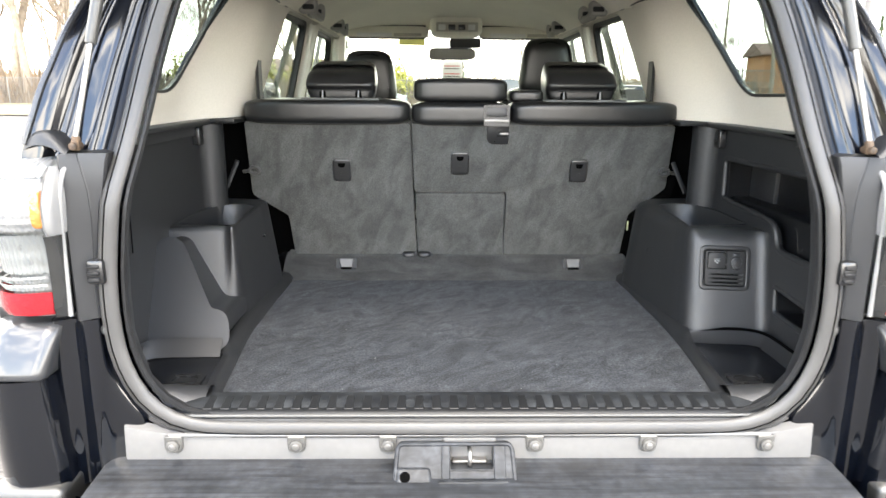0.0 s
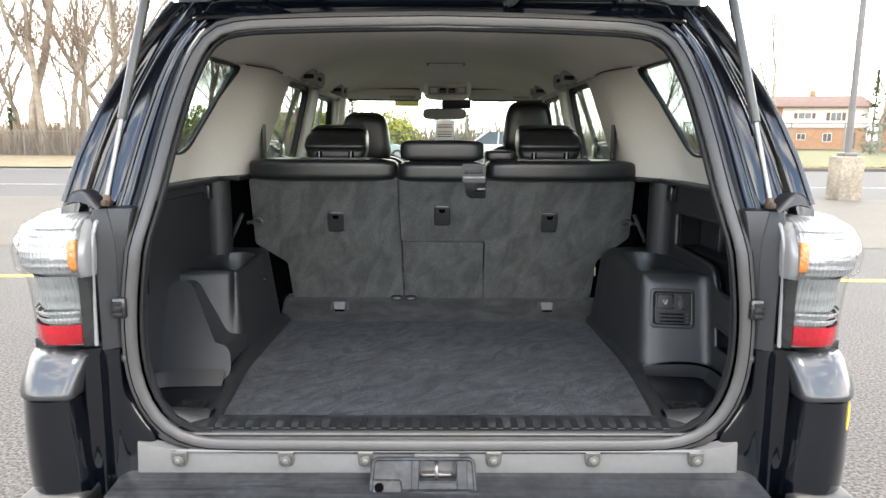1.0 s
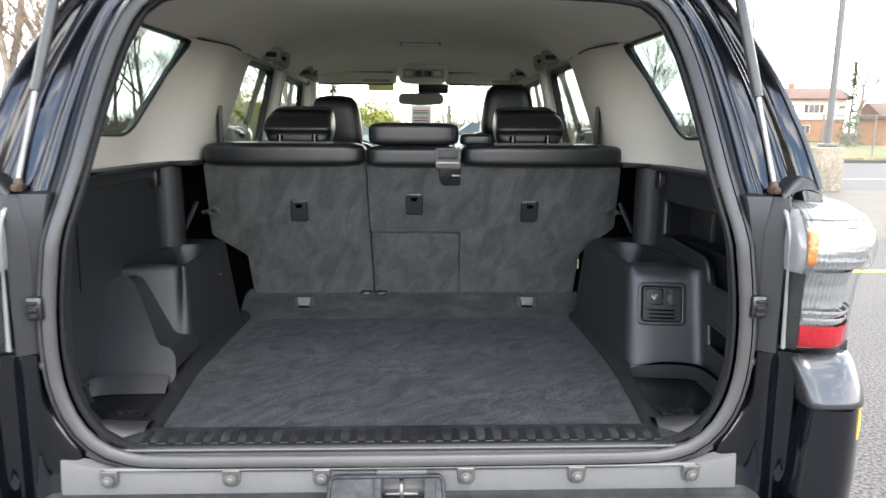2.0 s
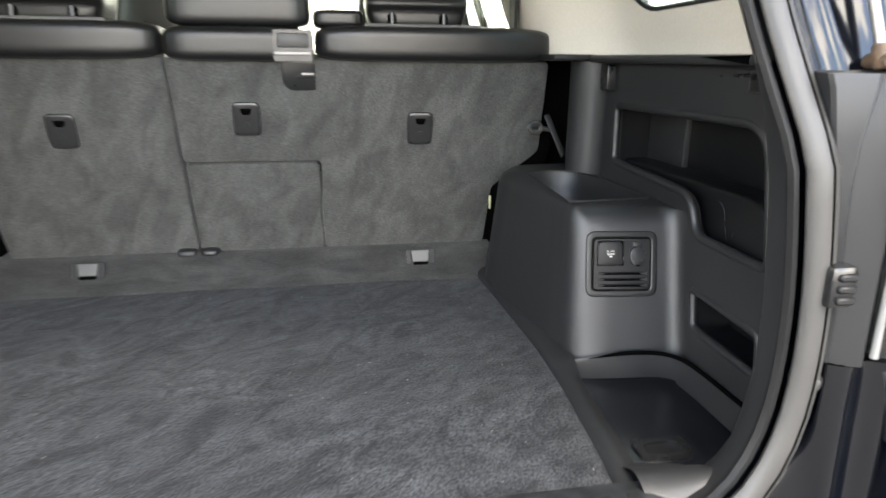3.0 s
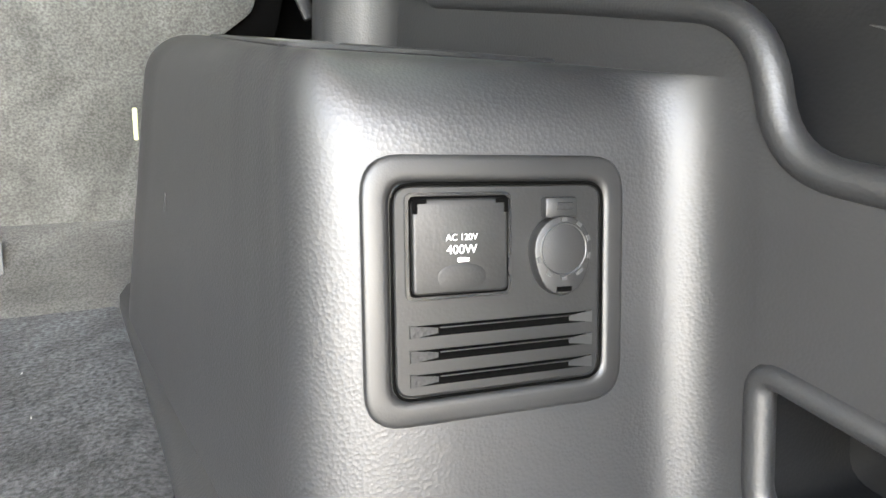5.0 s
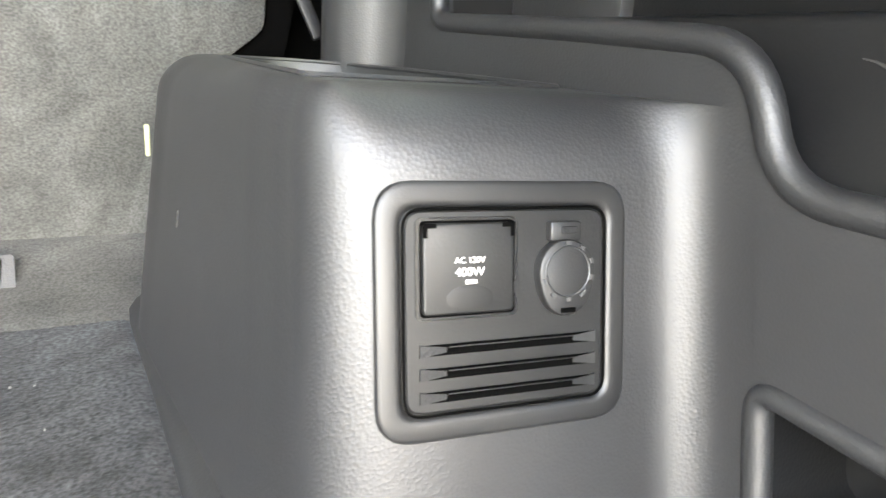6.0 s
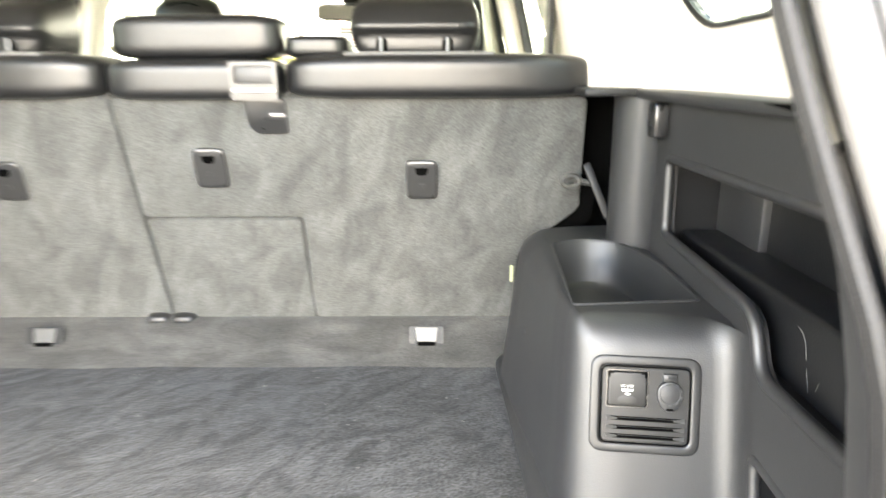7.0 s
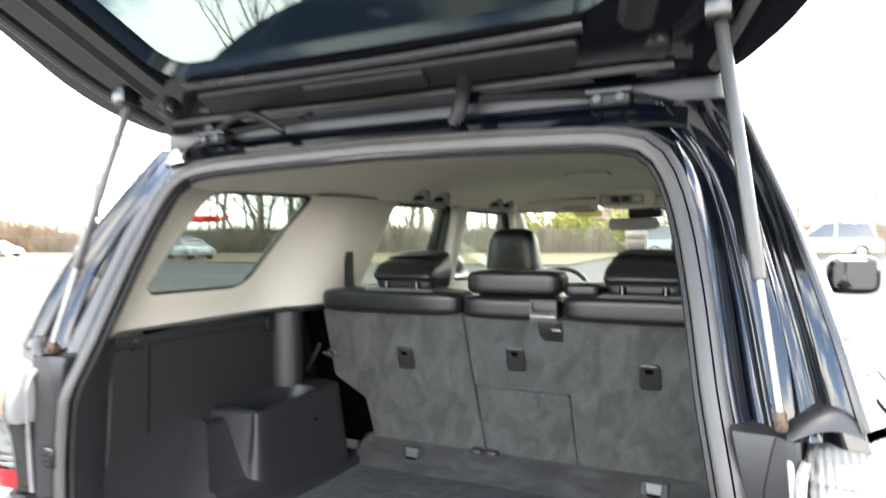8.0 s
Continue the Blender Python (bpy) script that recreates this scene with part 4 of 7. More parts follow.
# ---- cabin lining ----
head_half = lambda y: 0.565 if y < 0.3 else (0.565 + 0.155 * (y - 0.3) / 0.25 if y < 0.55 else (0.72 if y < 0.95 else max(0.60, 0.72 - 0.12 * (y - 0.95) / 0.35)))
rows = []
for y in [0.268, 0.29, 0.33, 0.40, 0.5, 0.6, 0.75, 0.9, 1.0, 1.1, 1.2, 1.3, 1.5, 1.7, 1.9, 2.1, 2.3, 2.5, 2.65, 2.75]:
    h = head_half(y)
    zc = 1.798 + 0.085 * min(1, max(0, (y - 0.27) / 1.0)) ** 0.8 - 0.085 * max(0, (y - 2.0) / 0.75) ** 2
    edge_z = 1.776 if y < 0.31 else 1.765
    rows.append([V((h * k, y, zc - (zc - edge_z) * abs(k) ** 5)) for k in [-1 + 2 * i / 28 for i in range(29)]])
hl = solo("headliner", solid(loft(rows), 0.01), HEADLINER, "light grey-beige cloth headliner under the roof", "ceiling", kind="structure")

for s in (1, -1):
    lining = thing("rear_pillar_trim", "beige plastic trim round the rear quarter window", "trim panel", group="rear pillar trims", at=(s * 0.75, 0.6, 1.37))

    def lin_x(y, z):
        """Half width of the beige lining."""
        y0 = ap_y(z) + 0.02
        a = ap_x(z) - 0.012
        mid = side_x(max(z, 1.41)) - 0.023
        t = min(1, max(0, (y - y0) / 0.24))
        x = a + (mid - a) * math.sin(t * 1.5708)
        f = min(1, max(0, (y - 0.80 - 0.25 * (z - 1.47)) / 0.26))
        f = f * f * (3 - 2 * f)
        return x + (0.700 - 0.25 * (z - 1.40) - x) * f
    # four sides of outline against four sides of the window
    def side_pts(a, b_, n):
        return [(a[0] + (b_[0] - a[0]) * i / n, a[1] + (b_[1] - a[1]) * i / n) for i in range(n)]
    out_c = [(ap_y(1.375) + 0.018, 1.375), (1.17, 1.372), (1.372, 1.765), (ap_y(1.775) + 0.018, 1.772)]
    in_c = [(0.345, 1.475), (0.74, 1.468), (0.955, 1.765), (0.50, 1.757)]
    N = 18
    outer = sum([side_pts(out_c[i], out_c[(i + 1) % 4], N) for i in range(4)], [])
    inner = []
    rr = rpoly(in_c, [0.05, 0.07, 0.035, 0.06], 6)
    # the rounded window outline, resampled side by side
    ic = [V((*p, 0)) for p in rr]
    per = 7
    for i in range(4):
        seg = ic[i * per + 3:(i + 1) * per + 4] if i < 3 else ic[i * per + 3:] + ic[:4]
        acc = [0]
        for k in range(1, len(seg)):
            acc.append(acc[-1] + (seg[k] - seg[k - 1]).length)
        for k in range(N):
            d = acc[-1] * k / N
            j = max(q for q in range(len(acc) - 1) if acc[q] <= d + 1e-9)
            inner.append(seg[j].lerp(seg[j + 1], (d - acc[j]) / (acc[j + 1] - acc[j])))
    rows = []
    for k in range(9):
        t = k / 8
        row = []
        for o, q in zip(outer, inner):
            y, z = o[0] + (q[0] - o[0]) * t, o[1] + (q[1] - o[1]) * t
            row.append(V((s * lin_x(y, z), y, z)))
        rows.append(row)
    part("lining", loft(rows, loop=True), BEIGE, lining)
    part("window_reveal", loft([rows[-1], [V((s * (side_x(q[1]) - 0.016), q[0], q[1])) for q in inner]], loop=True), PLASTIC_DARK, lining, "black window reveal")
    seam = curve([(s * (lin_x(y, z) - 0.002), y, z) for y, z in ((0.96, 1.768), (1.1, 1.766), (1.25, 1.764), (1.37, 1.762))], 12)
    part("seam", tube(seam, 0.0025, 5), PLASTIC_DARK, lining)
    belt = thing("seat_belt", "black seat belt hanging beside the rear seat", "seat belt", group="rear seat belts", at=(s * 0.668, 1.13, 1.42))
    part("strap", box((s * 0.662 - 0.006, 1.105, 1.40), (s * 0.662 + 0.004, 1.155, 1.575), 0.002, 1), PLASTIC_DARK, belt)
    part("guide", box((s * 0.666 - 0.012, 1.10, 1.40), (s * 0.666 + 0.008, 1.16, 1.432), 0.004), PLASTIC_SMOOTH, belt)

    # cabin side: door frames and windows
    cx = lambda z, d=0.0: s * (0.700 - 0.25 * (max(z, 1.34) - 1.40) + d)
    cab = thing("cabin_side", "beige door pillars with black door frames and windows", "car interior", group="cabin sides", at=(s * 0.7, 2.2, 0.6))
    RD = rpoly([(1.235, 1.415), (1.985, 1.40), (1.96, 1.762), (1.395, 1.756)], [0.04, 0.03, 0.05, 0.06])
    FD = rpoly([(2.10, 1.39), (3.05, 1.34), (2.72, 1.745), (2.09, 1.752)], [0.03, 0.03, 0.05, 0.05])
    part("door_surround", plate([(1.24, 0.6), (3.3, 0.6), (3.3, 1.30), (2.78, 1.775), (1.372, 1.775), (1.14, 1.388), (1.14, 1.376), (1.24, 1.36)], [RD, FD], lambda y, z: V((cx(z), y, z)), back=lambda y, z: V((cx(z, 0.06), y, z))), BEIGE, cab)
    for nm, lp in (("rear_door", RD), ("front_door", FD)):
        c = V((sum(p.x for p in lp) / len(lp), sum(p.y for p in lp) / len(lp)))
        small = [c + (p - c) * 0.91 for p in lp]
        fr = part("window_frame", plate(lp, [small], lambda y, z: V((cx(z, 0.03), y, z)), back=lambda y, z: V((cx(z, 0.055), y, z))), PLASTIC_DARK, cab, "black window frame")
        g = part("pane", prism(small, lambda y, z: V((cx(z, 0.045), y, z)), (s * 0.004, 0, 0)), DOOR_GLASS if nm == "rear_door" else CLEAR_GLASS, cab, "door window")
    part("pillar_edge", tube(curve([(cx(z, -0.004), y, z) for y, z in ((1.995, 1.36), (1.99, 1.5), (1.97, 1.70), (1.94, 1.758))], 16), 0.020, 8), BEIGE, cab)
    part("door_edge", tube(curve([(cx(z, 0.0), y, z) for y, z in ((2.70, 1.745), (2.82, 1.62), (2.98, 1.42))], 16), 0.018, 8), BEIGE, cab)
    # outside mirror
    mir = part("door_mirror", cushion((s * 1.06 - 0.11, 2.66, 1.32), (s * 1.06 + 0.11, 2.80, 1.50), power=4, n=8), PAINT, suv, "black door mirror")
    part("mirror_glass", prism(rpoly([(-0.084, -0.062), (0.084, -0.062), (0.084, 0.062), (-0.084, 0.062)], 0.03), lambda u, v: V((s * 1.062 + u, 2.655 - s * 0.06 * u - 0.12 * v, 1.412 + v)), (0, 0.003, 0)), MIRROR, mir, "door mirror glass")
    part("mirror_arm", tube([(s * 0.86, 2.78, 1.36), (s * 0.98, 2.74, 1.38)], 0.03, 8), PAINT, mir)
    # roof rail over the doors and pillar at the windscreen
    part("windscreen_pillar", tube(curve([(s * 0.60, 2.70, 1.79), (s * 0.65, 3.0, 1.58), (s * 0.70, 3.40, 1.22)], 14), 0.045, 8), BEIGE, cab)
    part("outer_rail", tube(curve([(s * 0.65, 0.36, 1.825), (s * 0.665, 0.8, 1.855), (s * 0.665, 1.6, 1.865), (s * 0.65, 2.6, 1.83)], 20), [0.006 + 0.02 * min(1, i / 4) for i in range(20)], 8), PAINT, suv)
    part("outer_door", plate([(1.2, 1.40), (3.35, 1.32), (2.75, 1.80), (1.42, 1.80)], [RD, FD], lambda y, z: V((s * (side_x(z) - 0.01), y, z))), PAINT, suv)

# windscreen, dash and front end
rows = [[V((x * (0.62 + 0.10 * t), 2.74 + 0.75 * t - 0.06 * (1 - abs(x)) * 0, 1.795 - 0.57 * t)) for x in [-1 + 2 * i / 10 for i in range(11)]] for t in (0, 0.25, 0.5, 0.75, 1.0)]
part("windscreen", loft(rows), CLEAR_GLASS, suv, "clear windscreen")
rows = []
for y, z in ((3.40, 1.245), (3.6, 1.235), (4.0, 1.20), (4.3, 1.14), (4.55, 1.01), (4.60, 0.5)):
    w_ = 0.945 * (1 - 0.10 * max(0, (min(y, 4.55) - 3.6)) ** 1.5)
    rows.append([V((w_ * k, y, min(z, z + (hull_top(y) - z) * abs(k) ** 6 if z > 0.6 else z))) for k in [-1 + i / 12 for i in range(25)]])
part("bonnet", loft(rows), PAINT, suv, "black bonnet")
part("underbody", box((-0.88, -0.05, 0.40), (0.88, 4.5, 0.46)), PLASTIC_DARK, suv)
for s in (1, -1):
    for y in (0.95, 3.75):
        # Black disc proud of the side paints the dark of the wheel well.
        part("wheel_well", cyl((s * 0.935, y, 0.40), (s * 0.951, y, 0.40), 0.425, 40), HOLE, suv)
        part("arch_cladding", tube([(s * 0.952, y + 0.44 * math.cos(a), 0.40 + 0.44 * math.sin(a)) for a in [3.1416 * i / 24 for i in range(25)]], 0.022, 8), PLASTIC_DARK, suv)
        wh = part("wheel", cyl((s * 0.74, y, 0.385), (s * 0.962, y, 0.385), 0.25, 24, bevel=0.01), STEEL, suv)
        part("tyre", loft([[V((s * xx, y + r * math.cos(6.28318 * k / 32), 0.385 + r * math.sin(6.28318 * k / 32))) for k in range(32)] for xx, r in ((0.72, 0.24), (0.72, 0.37), (0.75, 0.385), (0.945, 0.385), (0.975, 0.365), (0.975, 0.24))], loop=True), TYRE, wh)


# ---- cargo space ----
rows = []
for i in range(60):
    y = 0.125 + (1.045 - 0.125) * i / 59
    row = []
    hw = 0.540 + 0.032 * min(1, max(0, (y - 0.10) / 0.34))
    for k in range(61):
        x = -hw + 2 * hw * k / 60
        edge = min(1, (hw - abs(x)) / 0.012)
        row.append(V((x, y, FLOOR + 0.0025 * noise.noise(V((x * 5, y * 5, 1))) - 0.006 * (1 - edge))))
    rows.append(row)
solo("cargo_floor", solid(loft(rows), 0.02), CARPET, "charcoal carpeted cargo floor with brushed nap", "floor", kind="structure")
rng = random.Random(8)
bm = bmesh.new()
for i in range(80):
    c = V((rng.uniform(-0.52, 0.52), rng.uniform(0.14, 1.0), FLOOR + 0.0045))
    a_, l_, w_ = rng.uniform(0, 3.14), rng.uniform(0.0008, 0.0028), rng.uniform(0.0004, 0.0010)
    u, v = V((math.cos(a_), math.sin(a_), 0.1)) * l_, V((-math.sin(a_), math.cos(a_), 0)) * w_
    bm.faces.new([bm.verts.new(q) for q in (c - u, c + v, c + u + V((0, 0, 0.001)), c - v)])
solo("lint", bm, GREY_LINT, "tiny pale lint specks on the cargo carpet", "lint", kind="stuff")
part("floor_pan", box((-0.86, 0.06, 0.76), (0.86, 3.2, 0.80)), PLASTIC_DARK, suv)
rows = []
for k in range(41):
    x = -0.60 + 1.215 * k / 40
    w_ = 0.003 * noise.noise(V((x * 7, 0, 3)))
    rows.append([V((x, 1.006 + w_, FLOOR - 0.004)), V((x, 1.022 + w_, FLOOR + 0.004)), V((x, 1.06, FLOOR + 0.022)), V((x, 1.10, FLOOR + 0.046)), V((x, 1.125, FLOOR + 0.060)), V((x, 1.20, FLOOR + 0.062))])
solo("hinge_flap", solid(loft(rows), 0.006), STEP_CARPET, "black felt flap between cargo floor and rear seat", "floor", kind="structure")
for x in (-0.381, 0.418):
    hk = thing("tie_down", "satin steel tie-down bracket set in the felt flap", "tie-down hook", group="cargo tie-downs", at=(x, 1.08, 0.86))
    M = Matrix.Translation((x, 1.078, 0.872)) @ Matrix.Rotation(radians(68), 4, "X")
    part("recess_plate", plate(rpoly([(-0.036, -0.020), (0.036, -0.020), (0.036, 0.026), (-0.036, 0.026)], 0.005), [rpoly([(-0.022, -0.008), (0.022, -0.008), (0.025, 0.022), (-0.025, 0.022)], 0.003)], lambda u, v: M @ V((u, v, 0.006)), M.to_3x3() @ V((0, 0, -0.004))), PLASTIC_DARK, hk)
    part("bracket", prism(rpoly([(-0.020, -0.006), (0.020, -0.006), (0.024, 0.024), (-0.024, 0.024)], 0.003), lambda u, v: M @ V((u, v, 0.008)), M.to_3x3() @ V((0, 0, -0.004)), 0.001, 1), SATIN, hk, "satin steel bracket")
    part("base_bar", box((-0.037, -0.024, 0.003), (0.037, -0.018, 0.011), 0.002, 1, m=M), SATIN, hk)
    part("bracket_slot", box((-0.019, -0.0155, 0.004), (0.019, -0.007, 0.0095), 0.001, 1, m=M), HOLE, hk)


def bar_recess(loop2d, depth, s, x0, shrink=0.95, steps=5):
    """A pocket behind a hole in the side wall."""
    c = sum((V((p[0], p[1])) for p in loop2d), V((0, 0))) / len(loop2d)
    rows_ = []
    for i in range(steps + 1):
        t = i / steps
        k = 1 - (1 - shrink) * t ** 2
        rows_.append([V((s * (x0 + depth * t), c.x + (p[0] - c.x) * k, c.y + (p[1] - c.y) * k)) for p in loop2d])
    b = loft(rows_, loop=True)
    last = [v for v in b.verts][-len(loop2d):]
    b.faces.new(last)
    return b


POCKET = rpoly([(0.805, 1.285), (0.80, 1.163), (0.60, 1.156), (0.478, 1.150), (0.452, 1.085), (0.255, 1.084), (0.296, 1.288)], [0.018, 0.02, 0.02, 0.05, 0.03, 0.02, 0.06], 8)
SLOT = rpoly([(0.442, 0.994), (0.428, 0.925), (0.245, 0.920), (0.255, 0.984)], 0.014, 5)

for s in (1, -1):
    sp = thing("cargo_side_panel", "black grained plastic cargo side panel with " + ("storage pockets and power outlet" if s > 0 else "a stepped wheel box"), "trim panel", at=(s * 0.79, 0.55, 0.84))
    X0 = 0.80 if s > 0 else 0.79
    wall_poly = [(0.19, 0.84), (0.86, 0.84), (0.86, 1.385), (0.19, 1.385)]
    part("wall", plate(wall_poly, [POCKET, SLOT] if s > 0 else [], lambda y, z: V((s * X0, y, z)), (s * 0.018, 0, 0)), PLASTIC, sp)
    if s > 0:
        pk = part("pocket", plate([(0.215, 1.05), (0.835, 1.05), (0.835, 1.315), (0.215, 1.315)], [], lambda y, z: V((0.935, y, z)), (0.01, 0, 0)), POCKET_SHADE_BAR, sp, "deep storage pocket")
        part("pocket_ceiling", box((0.81, 0.215, 1.30), (0.94, 0.835, 1.312)), POCKET_SHADE_BAR, pk)
        part("pocket_end", box((0.81, 0.822, 1.05), (0.94, 0.835, 1.312)), POCKET_SHADE_BAR, pk)
        part("pocket_end", box((0.81, 0.215, 1.05), (0.94, 0.236, 1.312)), POCKET_SHADE_BAR, pk)
        part("pocket_lip", tube([V((0.8045, p.x, p.y)) for p in POCKET], 0.0085, 10, closed=True), PLASTIC, sp)
        arch = rpoly([(0.822, 1.05), (0.822, 1.168), (0.318, 1.168), (0.286, 1.05)], [0.004, 0.012, 0.080, 0.004], 10)
        part("wheel_arch_cover", prism(arch, lambda y, z: V((0.836, y, z)), (0.10, 0, 0), 0.006, 2), POCKET_SHADE_BAR, pk, "rounded wheel arch hump in the pocket", angle=1.0)
        # Pocket back in a lit and a shaded copy of one plastic.
        part("upper_back", box((0.892, 0.672, 1.150), (0.936, 0.824, 1.308), 0.006, 2), PLASTIC, pk, "flat pocket back, its lit half")
        part("upper_back", box((0.904, 0.236, 1.150), (0.936, 0.674, 1.308), 0.004, 2), POCKET_SHADE_BAR, pk, "flat pocket back, its shaded half painted black")
        part("pocket_floor", box((0.81, 0.23, 1.05), (0.85, 0.83, 1.078)), POCKET_SHADE_BAR, pk)
        part("slot_pocket", bar_recess(SLOT, 0.07, s, 0.802, 0.96), POCKET_SHADE_BAR, sp, "slot in the panel, its shade painted black")
        part("slot_lip", tube([V((0.804, p.x, p.y)) for p in SLOT], 0.0075, 10, closed=True), PLASTIC, sp)
    rows = []
    for z in [0.83, 0.87, 0.90, 0.95, 1.0, 1.08, 1.16, 1.24, 1.31, 1.385]:
        xa = (ap_x(max(z, 0.99)) if z >= 0.99 else inner_edge(z) - 0.07) - 0.012
        y0, y1 = ap_y(z) + 0.008, 0.205 + 0.10 * (min(max(z, 0.95), 1.30) - 0.95)
        row = []
        for k in range(19):
            t = k / 18
            row.append(V((s * (xa + (X0 - xa) * (0.30 * t + 0.70 * t ** 2.4)), y0 + (y1 - y0) * t, z)))
        rows.append(row + [V((s * (X0 + 0.004), y1 + 0.006, z))])
    part("rear_edge", loft(rows), PLASTIC, sp, "broad rounded trim beside the rear opening", angle=1.5)
    crease = curve([(s * (X0 - 0.003), 0.237, 1.275), (s * (X0 - 0.0065), 0.233, 1.24), (s * (X0 - 0.0075), 0.223, 1.12), (s * (X0 - 0.006), 0.212, 1.02), (s * (X0 + 0.001), 0.207, 0.995)], 20)
    part("trim_crease", tube(crease, [0.001 + 0.0050 * math.sin(math.pi * k / 19) ** 0.6 for k in range(20)], 8), PLASTIC, sp, "raised crease along the trim edge")
    rows = []
    for z in [0.84, 0.95, 1.05, 1.13, 1.2, 1.3, 1.385]:
        rows.append([V((s * x, y, z)) for x, y in ((X0, 0.855), (X0 - 0.004, 0.872), (X0 - 0.022, 0.888), (X0 - 0.043, 0.905), (X0 - 0.052, 0.93), (X0 - 0.050, 0.952), (X0 - 0.036, 0.968), (X0 - 0.01, 0.978), (X0 + 0.03, 0.985))])
    part("front_column", loft(rows), PLASTIC, sp)
    # Dark board added so that the gap beside the seat stays black.
    part("gap_liner", box((s * 0.835 - 0.006, 0.96, 0.84), (s * 0.835 + 0.006, 1.20, 1.375)), PLASTIC_DARK, sp)
    part("gap_cover", box((s * 0.76 - 0.075, 0.885, 1.373), (s * 0.76 + 0.075, 1.16, 1.387), 0.004), PLASTIC_DARK, sp)
    part("ledge", box((s * (X0 - 0.012) - 0.02, 0.15, 1.370), (s * (X0 - 0.012) + 0.02, 0.90, 1.386), 0.006), PLASTIC, sp)
    part("upper_clip", box((s * (X0 - 0.012) - 0.012, 0.805, 1.312), (s * (X0 - 0.012) + 0.012, 0.845, 1.366), 0.006), PLASTIC_SMOOTH, sp, "black hook on the side wall")
    part("rear_clip", box((s * (X0 - 0.006) - 0.007, 0.300, 1.332), (s * (X0 - 0.006) + 0.007, 0.338, 1.3365), 0.0015, 2), SATIN, sp, "bright metal clip on the side wall")
    part("rear_clip", box((s * (X0 - 0.006) - 0.007, 0.334, 1.3345), (s * (X0 - 0.006) + 0.007, 0.338, 1.350), 0.0015, 2), SATIN, sp, "bright metal clip on the side wall")
    part("clip_hook", tube(curve([(s * (X0 - 0.008), 0.335, 1.352), (s * (X0 - 0.016), 0.325, 1.360), (s * (X0 - 0.016), 0.312, 1.362), (s * (X0 - 0.010), 0.306, 1.354)], 12), 0.0035, 8), SATIN, sp, "bright metal hook end")
    part("wall_crease", tube(curve([(s * (X0 + 0.0005), 0.43, 1.353), (s * (X0 - 0.002), 0.38, 1.355), (s * (X0 - 0.003), 0.338, 1.357)], 12), [0.001 + 0.0022 * k / 11 for k in range(12)], 6), PLASTIC_SMOOTH, sp)
    # Proud black triangle painted for the shade in the lining gap.
    part("lining_gap", prism([V((0.44, 1.382)), V((0.315, 1.372)), V((0.315, 1.385))], lambda y, z: V((s * (X0 - 0.0335), y, z)), (s * 0.004, 0, 0)), HOLE, sp)
    if s < 0:
        band_ = rpoly([(0.17, 1.340), (0.86, 1.340), (0.86, 1.384), (0.17, 1.384)], 0.004, 3)
        part("upper_band", prism(band_, lambda y, z: V((s * X0, y, z)), (0.010, 0, 0), 0.003, 2), PLASTIC, sp, angle=1.0)
        part("lid_groove", tube(curve([(s * X0, 0.36, 1.33), (s * X0, 0.355, 1.20), (s * X0, 0.35, 1.10)], 10), 0.0022, 5), HOLE, sp)
    # strap bar by the seat
    M = Matrix.Translation((s * 0.744, 1.015, 1.195)) @ Matrix.Rotation(radians(s * -22), 4, "Y") @ Matrix.Rotation(radians(-14), 4, "X")
    part("strap_bar", box((-0.0075, -0.003, -0.056), (0.0075, 0.003, 0.056), 0.0025, 3, m=M), POCKET_SHADE_BAR, sp, "flat black bar beside the seat")

    # wheel box
    if s > 0:
        def face_y(z):
            return 0.22 * (z - 0.868)
        fil = [(0.7725 + 0.027 * math.cos(radians(d)), 0.4315 + 0.0275 * math.sin(radians(d)), 0) for d in (0, 15, 30, 45, 60, 72, 82)]
        path = curve([(0.7995, 0.415, 0), (0.7995, 0.424, 0)] + fil + [(0.74, 0.4642, 0), (0.70, 0.4697, 0), (0.655, 0.476, 0), (0.622, 0.488, 0), (0.602, 0.520, 0), (0.594, 0.60, 0), (0.582, 0.75, 0), (0.571, 0.90, 0), (0.570, 0.98, 0), (0.60, 1.03, 0), (0.70, 1.05, 0)], 90)
        def row_at(z, inset=0.0):
            r = []
            for p in path:
                wgt = min(1, max(0, (0.72 - p.y) / 0.2))
                lean = 0.05 + 0.07 * min(1, max(0, (p.y - 0.6) / 0.3))
                q = V((p.x + lean * (z - 0.868) * min(1, max(0, (p.y - 0.48) / 0.05)), p.y + face_y(z) * wgt, z))
                front = ease((p.x - 0.600) / 0.05) if p.y < 0.6 else 0.0
                fade = min(1, max(0, (0.80 - p.x) / 0.03))
                r.append(q + V(((0.30 + 0.75 * ease((p.y - 0.62) / 0.25)) * (1 - front), front, 0)) * inset * fade)
            return r
        rows = [row_at(z) for z in (0.846, 0.866, 0.90, 0.95, 1.0, 1.05, 1.085)]
        R = 0.036
        for k in range(1, 8):
            a = radians(90 * k / 7)
            rows.append(row_at(1.085 + R * math.sin(a), R * (1 - math.cos(a))))
        part("wheel_box", loft(rows), PLASTIC, sp, "rounded black wheel box")
        rim = rows[-1]
        top_out = [(p.x, p.y) for p in rim if p.y > 0.50] + [(0.80, 1.05), (0.80, 0.53)]
        BIN = rpoly([(0.622, 0.588), (0.792, 0.604), (0.794, 0.80), (0.762, 0.915), (0.70, 0.938), (0.644, 0.905)], [0.010, 0.01, 0.07, 0.05, 0.04, 0.012], 6)
